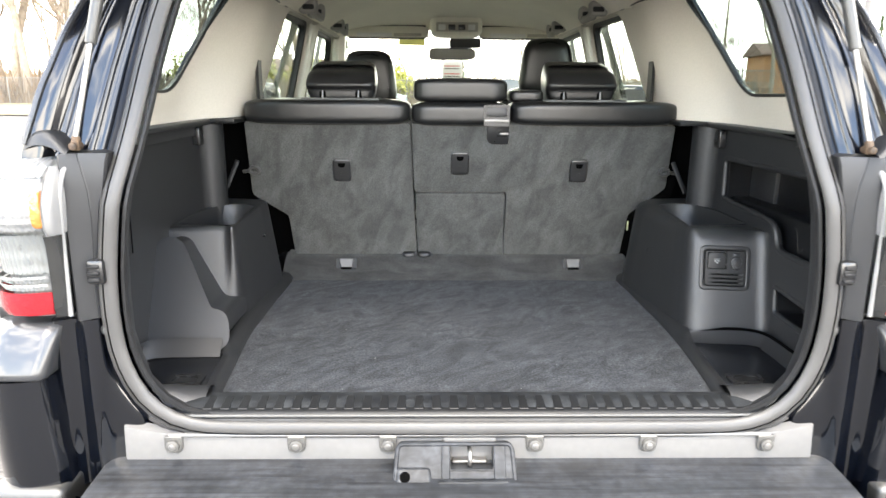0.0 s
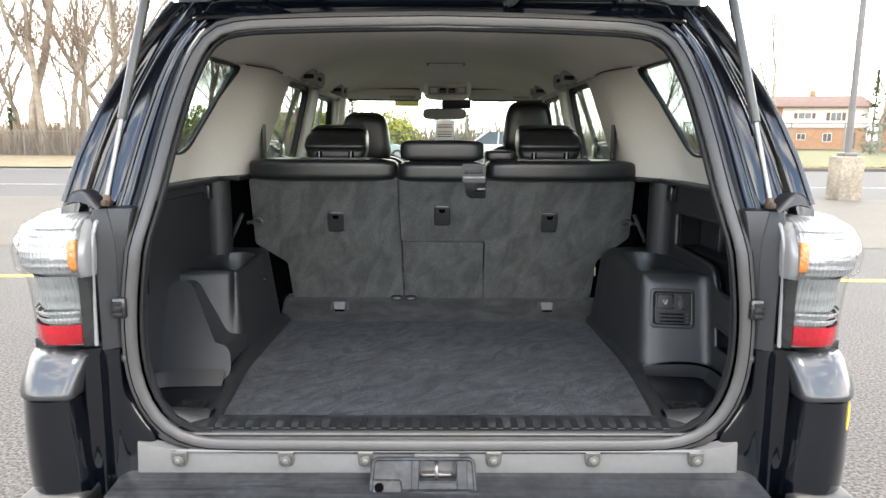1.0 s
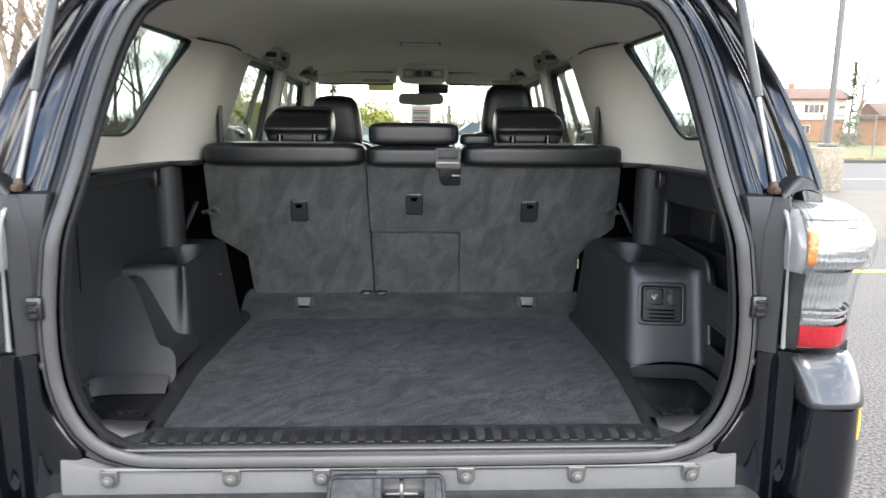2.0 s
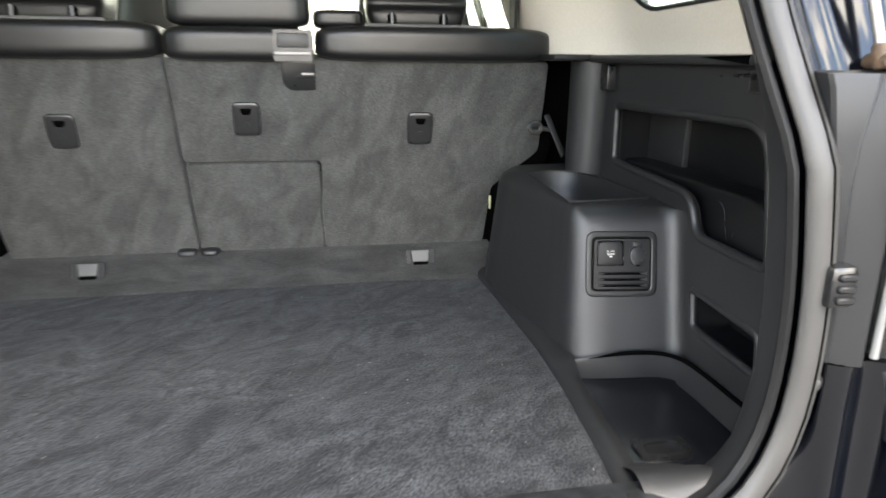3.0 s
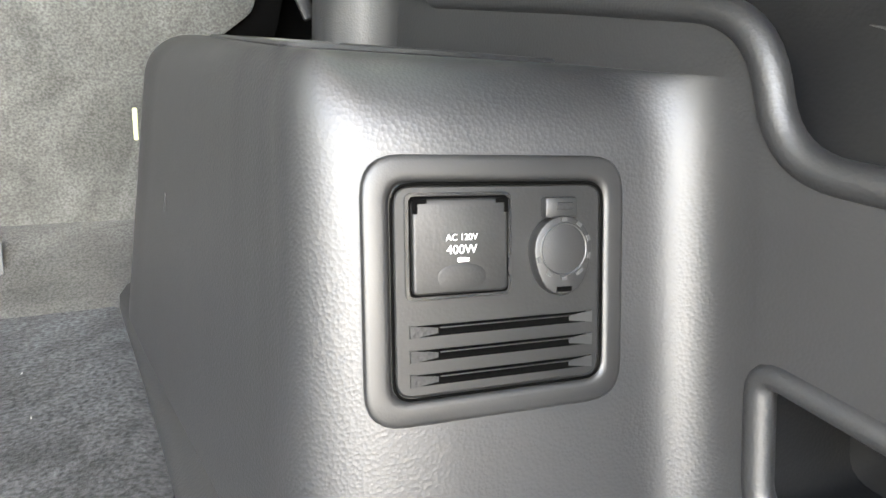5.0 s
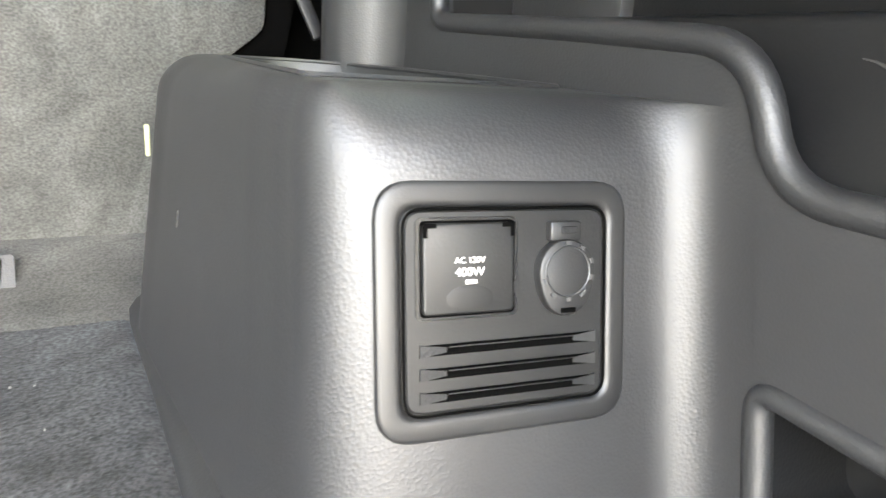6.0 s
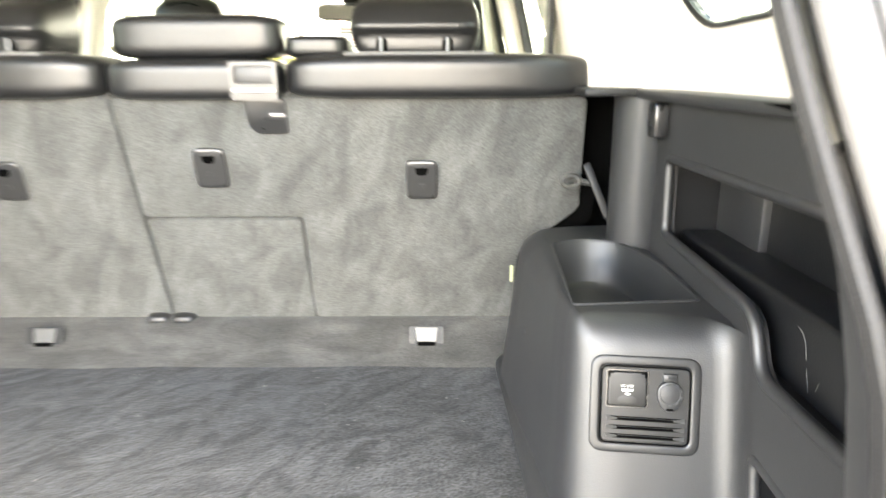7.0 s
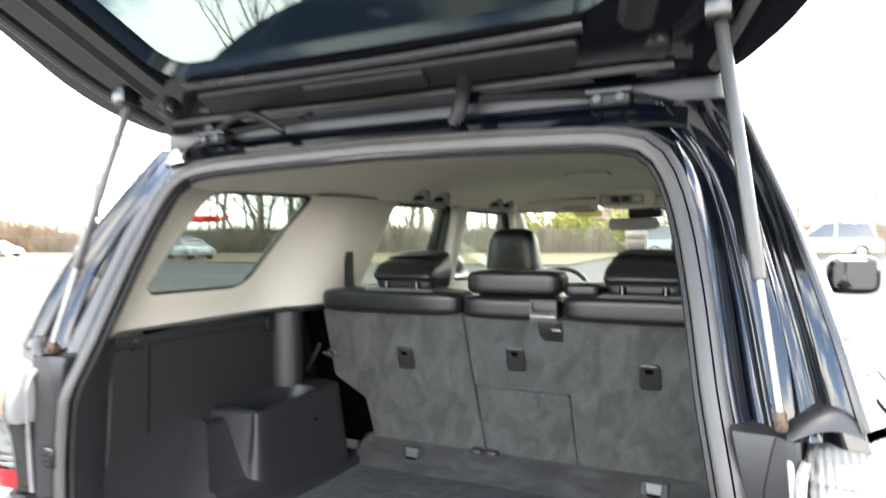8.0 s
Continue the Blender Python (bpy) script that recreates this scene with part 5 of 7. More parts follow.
        part("box_top", plate(top_out, [BIN], lambda x, y: V((x, y, 1.121)), (0, 0, -0.006)), PLASTIC, sp)
        c = V((0.72, 0.76))
        rows = [[V((c.x + (p.x - c.x) * k, c.y + (p.y - c.y) * k, z)) for p in BIN] for k, z in ((1.0, 1.1225), (0.985, 1.119), (0.95, 1.085), (0.90, 1.050), (0.85, 1.044), (0.75, 1.042))]
        b = loft(rows, loop=True)
        b.faces.new([v for v in b.verts][-len(BIN):])
        part("top_bin", b, PLASTIC, sp, "open bin in the wheel box top")
        part("bin_rim", tube([V((p.x, p.y, 1.1215)) for p in BIN], 0.0022, 6, closed=True), PLASTIC, sp)
        # pale scuffs on the box flank and in the pocket
        part("scuff", tube([(0.5885, 0.812, 0.990), (0.5895, 0.810, 1.004)], 0.0006, 5), GREY_INK, sp, "pale scuff on the plastic")
        for pts in ([(0.448, 1.147), (0.437, 1.144), (0.428, 1.134), (0.423, 1.118)], [(0.421, 1.110), (0.416, 1.098), (0.412, 1.086)], [(0.395, 1.106), (0.399, 1.094)]):
            part("scuff", tube(curve([(0.8358, y, z) for y, z in pts], 8), [0.0003, 0.0006, 0.0009, 0.0005, 0.0007, 0.0004, 0.0006, 0.0003], 5), GREY_INK, pk, "pale scuff on the pocket wall")
        # low band under the box and the sunken tray behind it
        lip = curve([(0.796, 0.20, 0.862), (0.796, 0.35, 0.862), (0.786, 0.42, 0.864), (0.756, 0.450, 0.865), (0.70, 0.4575, 0.866), (0.65, 0.4625, 0.860), (0.60, 0.472, 0.8505)], 40)
        low = [V((p.x - 0.012 - 0.024 * ease((0.455 - p.y) / 0.07), p.y - 0.038 * ease((p.y - 0.37) / 0.075), FLOOR + 0.004)) for p in lip]
        part("tray_wall", loft([[p + V((0.004, 0.003, 0.006)) for p in lip], lip, low]), PLASTIC, sp)
        groove = [p + V((-0.0010, -0.0010, 0.0050)) for p in lip if p.x > 0.622]
        part("box_groove", tube(groove, [0.0038 * min(1.0, 0.15 + (len(groove) - 1 - k) / 7) for k in range(len(groove))], 8), HOLE, sp, "dark joint above the tray wall")
    else:
        path = curve([(-0.80, 0.530, 0), (-0.75, 0.536, 0), (-0.69, 0.545, 0), (-0.645, 0.554, 0), (-0.618, 0.570, 0), (-0.606, 0.605, 0), (-0.600, 0.70, 0), (-0.592, 0.82, 0), (-0.586, 0.93, 0), (-0.588, 0.99, 0), (-0.62, 1.03, 0), (-0.70, 1.05, 0)], 80)

        def left_row(z, inset=0.0):
            r = []
            for p in path:
                front = ease((-0.600 - p.x) / 0.05) if p.y < 0.62 else 0.0
                lean = 0.05 + 0.10 * min(1, max(0, (p.y - 0.6) / 0.3))
                r.append(V((p.x - lean * (z - 0.868) * (1 - front) - 0.30 * (1 - front) * inset, p.y + front * (0.19 * (z - 0.868) + inset), z)))
            return r
        rows = [left_row(z) for z in (0.846, 0.90, 0.95, 1.0, 1.05, 1.098)]
        R = 0.016
        for k in range(1, 7):
            a = radians(90 * k / 6)
            rows.append(left_row(1.098 + R * math.sin(a), R * (1 - math.cos(a))))
        bx = part("wheel_box", loft(rows), PLASTIC, sp, "stepped black wheel box")
        rim = rows[-1]
        step = rpoly([(-0.600, 0.862), (-0.610, 0.922), (-0.648, 0.926), (-0.737, 1.090), (-0.778, 1.090), (-0.786, 0.862)][::-1], [0.024, 0.026, 0.022, 0.035, 0.020, 0.022], 6)
        part("box_step", rounded_block([V((-p.x, p.y)) for p in step[::-1]], lambda u, v, d: V((-u, 0.376 + 0.50 * (v - 0.862) + d, v)), 0.22, 0.0155, 8), PLASTIC, bx, "raised step across the box face", angle=1.0)
        BIN = rpoly([(-0.624, 0.610), (-0.644, 0.905), (-0.70, 0.938), (-0.755, 0.915), (-0.785, 0.80), (-0.783, 0.622)], [0.010, 0.012, 0.04, 0.05, 0.07, 0.01], 6)
        part("box_top", plate([(p.x, p.y) for p in rim] + [(-0.80, 1.05)], [BIN], lambda x, y: V((x, y, 1.114)), (0, 0, -0.005)), PLASTIC, sp)
        c = V((-0.715, 0.77))
        rows = [[V((c.x + (p.x - c.x) * k, c.y + (p.y - c.y) * k, z)) for p in BIN] for k, z in ((1.0, 1.1155), (0.985, 1.112), (0.95, 1.085), (0.90, 1.050), (0.8, 1.042))]
        b = loft(rows, loop=True)
        b.faces.new([v for v in b.verts][-len(BIN):])
        part("top_bin", b, PLASTIC, sp, "open bin in the wheel box top")
        lip = curve([(-0.785, 0.18, 0.872), (-0.785, 0.30, 0.872), (-0.775, 0.345, 0.872), (-0.74, 0.362, 0.872), (-0.66, 0.366, 0.872), (-0.60, 0.368, 0.872)], 30)
        low = [V((p.x + (0.03 if p.y < 0.33 else 0.0), p.y - (0.0 if p.y < 0.30 else 0.03), FLOOR + 0.004)) for p in lip]
        part("tray_wall", loft([[p + V((-0.004, 0.006, 0.006)) for p in lip], lip, low]), PLASTIC, sp)
    # tray floor, its lid and the ridge against the carpet
    ty = 0.47 if s > 0 else 0.37
    part("tray_floor", box((s * 0.685 - 0.105, 0.115, 0.80), (s * 0.685 + 0.105, ty, FLOOR + 0.003), 0.004), TRAY, sp, "smooth dark tray floor")
    hx, hy = s * 0.635, 0.205
    part("tray_latch", plate(rpoly([(hx - 0.04, hy - 0.026), (hx + 0.04, hy - 0.026), (hx + 0.04, hy + 0.022), (hx - 0.04, hy + 0.022)], 0.008), [rpoly([(hx - 0.030, hy - 0.018), (hx + 0.030, hy - 0.018), (hx + 0.024, hy + 0.012), (hx - 0.024, hy + 0.012)], 0.01)], lambda x, y: V((x, y, FLOOR + 0.009)), (0, 0, -0.006)), PLASTIC_SMOOTH, sp, "tray lid latch")
    part("latch_well", box((hx - 0.03, hy - 0.018, FLOOR + 0.0032), (hx + 0.03, hy + 0.012, FLOOR + 0.005)), PLASTIC_DARK, sp)
    rows = []
    for k in range(13):
        t = k / 12
        x_, y_, up = 0.556 + 0.088 * t, 0.130 - 0.022 * t, ease(t)
        rows.append(curve([V((s * x_, y_ + 0.062, FLOOR + 0.002)), V((s * x_, y_ + 0.036, FLOOR + 0.010 + 0.006 * up)), V((s * (x_ + 0.006 * t), y_ + 0.004, FLOOR + 0.024 + 0.014 * up)), V((s * (x_ + 0.012 * t), y_ - 0.030, FLOOR + 0.014 + 0.030 * up)), V((s * (x_ + 0.014 * t), y_ - 0.055, FLOOR - 0.010 + 0.024 * up))], 14))
    part("corner_ramp", loft(rows), PLASTIC, sp, "shiny curved corner ramp", angle=1.6)
    yend = 0.47 if s > 0 else 0.38
    edge_in = [(0.530, 0.09), (0.548, 0.20), (0.556, 0.30), (0.567, 0.42), (0.575, 0.55), (0.574, 0.65), (0.571, 0.79), (0.564, 0.95), (0.562, 1.04)]
    A_ = curve([(s * x, y, 0) for x, y in edge_in], 60)
    prof = ((-0.004, -0.012, -0.012), (-0.002, 0.0015, 0.006), (0.005, 0.0055, 0.011), (0.013, 0.0085, 0.017), (0.021, 0.0085, 0.021), (0.029, 0.0045, 0.022), (0.036, 0.003, 0.022))
    rows = [[p + V((s * dx, 0, FLOOR + lo + (hi - lo) * ease((p.y - yend + 0.05) / 0.06))) for p in A_] for dx, lo, hi in prof]
    part("edge_flange", loft(rows), PLASTIC, sp, angle=1.0)
    part("screw_cap", cyl((s * (0.606), 0.84, 1.035), (s * 0.598, 0.84, 1.035), 0.006, 10), PLASTIC_SMOOTH, sp)
    if s > 0:
        # power outlet panel on the box face
        zc = 1.0265
        C = V((0.6965, 0.4695 + 0.22 * (zc - 0.868) - 0.001, zc))
        Aa = V((1, -0.13, 0)).normalized()
        Bb = V((0, 0.22, 1)).normalized()
        Nn = Aa.cross(Bb).normalized()
        Bb = Nn.cross(Aa).normalized()
        K = 0.94
        O = lambda a, b_, d=0.0: C + Aa * a * K + Bb * b_ * K + Nn * d * K
        ML = Matrix.Translation(C) @ Matrix((Aa, Bb, Nn)).transposed().to_4x4() @ Matrix.Scale(K, 4)
        def square(h, r_):
            return rpoly([(-h, -h + 0.003), (h, -h + 0.003), (h, h - 0.0085), (-h, h - 0.0085)], r_, 6)
        rows = [[O(p.x, p.y, d) for p in square(h, r_)] for h, r_, d in ((0.0688, 0.019, -0.002), (0.0685, 0.019, 0.0004), (0.0677, 0.018, 0.0012), (0.0660, 0.016, 0.0016), (0.0600, 0.013, 0.0021), (0.0580, 0.011, 0.0017), (0.0563, 0.010, 0.0004), (0.0557, 0.010, -0.005))]
        op = part("outlet_panel", loft(rows, loop=True), FRAME_PLASTIC, sp, "black power outlet surround", angle=1.2)
        part("inner_groove", tube([O(p.x, p.y, 0.0012) for p in square(0.0554, 0.010)], 0.0007, 6, closed=True), HOLE, op)
        part("inner_plate", prism(rpoly([(-0.0545, -0.0515), (0.0545, -0.0515), (0.0545, 0.0463), (-0.0545, 0.0463)], 0.009), lambda a, b_: O(a, b_, 0.0012), -Nn * 0.006, 0.001, 1), OUTLET, op)
        part("cover_recess", plate(rpoly([(-0.0495, -0.0060), (0.0035, -0.0060), (0.0035, 0.0430), (-0.0495, 0.0430)], 0.004), [rpoly([(-0.0478, -0.0044), (0.0018, -0.0044), (0.0018, 0.0414), (-0.0478, 0.0414)], 0.003)], lambda a, b_: O(a, b_, 0.0032), -Nn * 0.003), PLASTIC_SMOOTH, op)
        part("cover_gap", prism(rpoly([(-0.0480, -0.0046), (0.0020, -0.0046), (0.0020, 0.0416), (-0.0480, 0.0416)], 0.003), lambda a, b_: O(a, b_, 0.0022), -Nn * 0.001), HOLE, op)
        part("ac_cover", rounded_block(rpoly([(-0.0466, -0.0033), (0.0006, -0.0033), (0.0006, 0.0402), (-0.0466, 0.0402)], 0.003), lambda a, b_, d: O(a, b_, 0.0056 - d), 0.004, 0.0012, 3), OUTLET, op, "hinged outlet cover with white lettering")
        for hx_, sg in ((-0.0466, 1), (0.0006, -1)):
            part("hinge_notch", box((min(hx_, hx_ + sg * 0.0022), 0.0335, 0.0050), (max(hx_, hx_ + sg * 0.0022), 0.0402, 0.0060), m=ML), HOLE, op)
            part("hinge_notch", box((min(hx_, hx_ + sg * 0.0065), 0.0380, 0.0050), (max(hx_, hx_ + sg * 0.0065), 0.0402, 0.0061), m=ML), HOLE, op)
        part("thumb_rest", cushion((-0.036, -0.0026, 0.0046), (-0.010, 0.0110, 0.0060), power=2.2, n=10, m=ML), OUTLET, op)
        def lettering(txt, a, b_, size, name):
            cu = bpy.data.curves.new(name, "FONT")
            cu.body, cu.size, cu.align_x, cu.extrude, cu.offset = txt, size, "CENTER", 0.0001, -0.012 * size
            tmp = bpy.data.objects.new(name, cu)
            scene.collection.objects.link(tmp)
            bpy.context.view_layer.update()
            me = bpy.data.meshes.new_from_object(tmp.evaluated_get(bpy.context.evaluated_depsgraph_get()))
            bpy.data.objects.remove(tmp)
            me.transform(Matrix.Translation(-BASE[op.name]) @ ML @ Matrix.Translation((a, b_, 0.0061)))
            me.materials.clear()
            me.materials.append(WHITE_INK)
            ob = new(name, me)
            ob.parent = op
            BASE[ob.name] = BASE[op.name]
            return ob
        lettering("AC 120V", -0.0232, 0.0212, 0.0042, "lettering")
        lettering("400W", -0.0232, 0.0150, 0.0060, "lettering")
        part("plug_symbol", box((-0.0252, 0.0112, 0.0055), (-0.0212, 0.0132, 0.0059), 0.0006, 2, m=ML), WHITE_INK, op)
        for pb in (0.0117, 0.0127):
            part("plug_symbol", box((-0.0212, pb - 0.0003, 0.0055), (-0.0196, pb + 0.0003, 0.0059), m=ML), WHITE_INK, op)
        cap_pts = []
        for k in range(28):
            a = 6.28318 * k / 28
            r_ = 0.0160 + (0.0070 * max(0, -math.sin(a)) ** 3)
            cap_pts.append(V((0.0295 + r_ * math.cos(a), 0.0150 + r_ * math.sin(a))))
        part("socket_cap", prism(cap_pts, lambda a, b_: O(a, b_, 0.008), -Nn * 0.008, 0.0015, 2), FRAME_PLASTIC, op, "round socket cap")
        part("cap_hinge", box((0.0205, 0.0300, 0.0), (0.0385, 0.0400, 0.0062), 0.0015, 2, m=ML), FRAME_PLASTIC, op)
        part("hinge_slot", box((0.0265, 0.0335, 0.0058), (0.0355, 0.0375, 0.0066), 0.0004, 1, m=ML), PLASTIC_DARK, op)
        part("cap_ring", tube([O(0.0295 + 0.0125 * math.cos(a), 0.0150 + 0.0125 * math.sin(a), 0.0080) for a in [6.28318 * k / 24 for k in range(24)]], 0.0005, 5, closed=True), PLASTIC, op)
        part("cap_notch", box((0.0255, -0.0058, 0.0075), (0.0335, -0.0034, 0.0088), m=ML), HOLE, op)
        for k in range(9):
            a = radians(200 + 35 * k) if k < 4 else radians(-50 + 35 * (k - 4))
            part("moulded_mark", box((-0.0015, -0.0009, 0.0), (0.0015, 0.0009, 0.0006), m=ML @ Matrix.Translation((0.0295 + 0.0143 * math.cos(a), 0.0150 + 0.0143 * math.sin(a), 0.0079)) @ Matrix.Rotation(a + 1.57, 4, "Z")), GREY_INK, op)
        for k, b0 in enumerate((-0.0205, -0.0320, -0.0435)):
            part("vent_slot", box((-0.0475, b0 - 0.0026, 0.0016), (0.0495, b0 + 0.0026, 0.0024), 0.0002, 1, m=ML), HOLE, op)
            part("vent_slat", box((-0.033, b0 + 0.0010, 0.0016), (0.037, b0 + 0.0015, 0.0028), 0.0002, 1, m=ML), FRAME_PLASTIC, op)
            # Right cheeks lighter, left darker: light from one side put into the materials.
            part("vent_cheek", prism([V((0.036, b0 - 0.0012)), V((0.0495, b0 - 0.0030)), V((0.0495, b0 + 0.0030)), V((0.036, b0 + 0.0012))], lambda a, b_: O(a, b_, 0.0026), -Nn * 0.002), LATCH, op)
            part("vent_cheek", prism([V((-0.0475, b0 - 0.0030)), V((-0.034, b0 - 0.0012)), V((-0.034, b0 + 0.0012)), V((-0.0475, b0 + 0.0030))], lambda a, b_: O(a, b_, 0.0026), -Nn * 0.002), PLASTIC_DARK, op)

# ---- rear seat ----
def seat_y(z):
    return 1.052 + (1.21 - z) * 0.29


SLOPE = V((0, 1, 0.29)).normalized()


def back_panel(poly, parent, lbl):
    return part("carpeted_back", prism(rpoly(poly, 0.012, 3), lambda x, z: V((x, seat_y(z), z)), SLOPE * 0.05, 0.005, 2), SEAT_CARPET, parent, lbl)


def release_latch(x, z, parent):
    y = seat_y(z)
    M = Matrix.Translation((x, y, z)) @ Matrix.Rotation(radians(90 + 16), 4, "X")
    lt = part("release_latch", cushion((-0.030, -0.040, -0.008), (0.030, 0.040, 0.0085), power=7, n=12, m=M), LATCH, parent, "black seat release latch")
    # Raised black patch painted for the shade inside the latch hole.
    part("latch_hole", prism(rpoly([(-0.0125, 0.027), (0.0125, 0.027), (0.010, 0.012), (-0.010, 0.012)], [0.002, 0.002, 0.008, 0.008]), lambda a, b_: M @ V((a, b_, 0.0098)), M.to_3x3() @ V((0, 0, -0.006))), HOLE, lt)
    part("latch_groove", tube([M @ V((a, b_, 0.0072)) for a, b_ in ((-0.022, 0.030), (-0.022, -0.036))], 0.0011, 5), HOLE, lt)
    part("latch_groove", tube([M @ V((a, b_, 0.0072)) for a, b_ in ((0.022, 0.030), (0.022, -0.036))], 0.0011, 5), HOLE, lt)
    part("latch_emblem", box((-0.006, -0.014, 0.0080), (0.006, -0.006, 0.0094), 0.0003, 1, m=M), LATCH, lt)


def roll(x0, x1, z0, z1, parent, name="top_roll", y0=0.968, y1=1.15, mat=LEATHER):
    return part(name, cushion((x0, y0, z0), (x1, y1, z1), power=5.5, n=12), mat, parent)


def headrest(x0, x1, z0, z1, parent, y0=1.005, y1=1.20):
    """A folded headrest: its top rises forwards, its lower back steps in over two posts."""
    z0, z1 = z0 - 0.016, z1 - 0.036
    b = cushion((x0, y0, z0), (x1, y1, z1), power=8, n=18)
    cx_ = (x0 + x1) / 2
    for v in b.verts:
        t = (v.co.z - z0) / (z1 - z0)
        w_ = (v.co.y - y0) / (y1 - y0)
        k = 0.90 + 0.10 * ease(t / 0.5) - 0.10 * max(0, (t - 0.55) / 0.45) ** 1.6
        v.co.x = cx_ + (v.co.x - cx_) * k * (1 - 0.06 * w_)
        if w_ < 0.5:
            v.co.y += 0.034 * max(0, (t - 0.55) / 0.45) ** 1.4 + 0.016 * ease((0.50 - t) / 0.10)
        v.co.z += 0.040 * w_ * ease(t)
    hr = part("headrest", b, LEATHER, parent, "black leather headrest folded low")
    zs_ = z0 + 0.50 * (z1 - z0)
    part("headrest_seam", tube(curve([(x0 + 0.006, y0 + 0.020, zs_), (x0 + 0.022, y0 + 0.0085, zs_), (cx_, y0 + 0.0075, zs_ + 0.001), (x1 - 0.022, y0 + 0.0085, zs_), (x1 - 0.006, y0 + 0.020, zs_)], 20), 0.0018, 5), HOLE, hr)
    for k in (0.25, 0.75):
        px = x0 + (x1 - x0) * k
        part("post_notch", box((px - 0.010, y0 + 0.010, z0 - 0.002), (px + 0.010, y0 + 0.04, z0 + 0.034), 0.004), HOLE, hr)
        part("post", cyl((px, y0 + 0.006, z0 - 0.016), (px, y0 + 0.012, z0 + 0.036), 0.0055, 10), PLASTIC_SMOOTH, hr)
        part("post_guide", box((px - 0.014, y0 - 0.004, z0 - 0.018), (px + 0.014, y0 + 0.03, z0 - 0.004), 0.004), PLASTIC_SMOOTH, hr)


left = thing("rear_bench", "black leather rear seat section with grey carpeted back and low headrest", "car seat", group="rear seat sections", at=(-0.42, 1.1, 0.84))
back_panel([(-0.690, 1.372), (-0.153, 1.370), (-0.136, 0.893), (-0.572, 0.895), (-0.580, 1.045), (-0.695, 1.122)], left, "grey carpeted seat back")
release_latch(-0.383, 1.213, left)
roll(-0.688, -0.152, 1.366, 1.447, left)
headrest(-0.492, -0.262, 1.452, 1.570, left)
part("backrest", cushion((-0.66, 1.185, 0.90), (-0.17, 1.33, 1.42), power=5), LEATHER, left)
part("cushion", cushion((-0.67, 1.12, 0.72), (-0.16, 1.62, 0.90), power=5), LEATHER, left)
part("headrest_base", box((-0.50, 0.985, 1.436), (-0.25, 1.10, 1.4495), 0.004), GREY_CLOTH, left)

mid = thing("rear_bench", "black leather middle rear seat section with folded armrest and belt buckle", "car seat", group="rear seat sections", at=(0.01, 1.1, 0.84))
back_panel([(-0.1385, 1.1285), (0.1705, 1.1285), (0.1725, 0.965), (0.1770, 0.893), (-0.131, 0.893)], mid, "grey carpeted pass-through flap")
release_latch(0.012, 1.238, mid)
roll(-0.149, 0.168, 1.364, 1.438, mid, "lower_roll", 0.974)
roll(-0.142, 0.164, 1.436, 1.514, mid, "armrest_roll", 1.0, 1.14)
bk = part("belt_slot", plate(rpoly([(0.084, 1.431), (0.166, 1.431), (0.166, 1.366), (0.084, 1.366)], 0.005), [rpoly([(0.092, 1.424), (0.158, 1.424), (0.158, 1.394), (0.092, 1.394)], 0.004)], lambda x, z: V((x, 0.966 + 0.05 * (1.43 - z), z)), (0, 0.02, 0)), LATCH, mid, "black belt slot")
part("slot_cover", box((0.090, 0.972, 1.394), (0.160, 0.985, 1.425), 0.003), PLASTIC, bk)
part("slot_bar", box((0.086, 0.964, 1.378), (0.164, 0.974, 1.386), 0.002), STEEL, bk)
al = part("anchor_cover", prism(rpoly([(0.096, 1.366), (0.170, 1.366), (0.170, 1.302), (0.112, 1.302), (0.098, 1.318)], 0.008), lambda x, z: V((x, seat_y(z) - 0.006, z)), SLOPE * 0.012, 0.003, 2), LATCH, mid, "black belt anchor cover")
part("anchor_slot", box((0.128, 1.010, 1.328), (0.165, 1.020, 1.350), 0.003), PLASTIC_DARK, al)
part("anchor_pin", box((0.140, 1.002, 1.335), (0.168, 1.012, 1.341), 0.002), STEEL, al)
part("cushion", cushion((-0.15, 1.12, 0.72), (0.165, 1.60, 0.90), power=5), LEATHER, mid)
part("backrest", cushion((-0.14, 1.185, 0.90), (0.16, 1.32, 1.42), power=5), LEATHER, mid)

right = thing("rear_bench", "wide black leather rear bench section with grey carpeted back", "car seat", group="rear seat sections", at=(0.44, 1.1, 0.84))
back_panel([(-0.149, 1.370), (0.716, 1.368), (0.722, 1.150), (0.640, 1.080), (0.608, 1.054), (0.600, 0.893), (0.1773, 0.893), (0.1760, 0.965), (0.1755, 1.1335), (-0.1415, 1.1335)], right, "grey carpeted seat back")
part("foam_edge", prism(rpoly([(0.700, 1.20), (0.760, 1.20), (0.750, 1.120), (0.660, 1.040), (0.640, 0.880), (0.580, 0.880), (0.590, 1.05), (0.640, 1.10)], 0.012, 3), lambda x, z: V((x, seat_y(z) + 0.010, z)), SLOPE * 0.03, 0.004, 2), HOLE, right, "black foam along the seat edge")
release_latch(0.413, 1.213, right)
roll(0.171, 0.718, 1.366, 1.445, right)
headrest(0.286, 0.522, 1.452, 1.574, right)
part("armrest_end", cushion((0.170, 1.01, 1.438), (0.282, 1.14, 1.478), power=5), LEATHER, right)
part("headrest_base", box((0.28, 0.985, 1.434), (0.545, 1.10, 1.4478), 0.004), GREY_CLOTH, right)
part("cushion", cushion((0.17, 1.12, 0.72), (0.69, 1.62, 0.90), power=5), LEATHER, right)
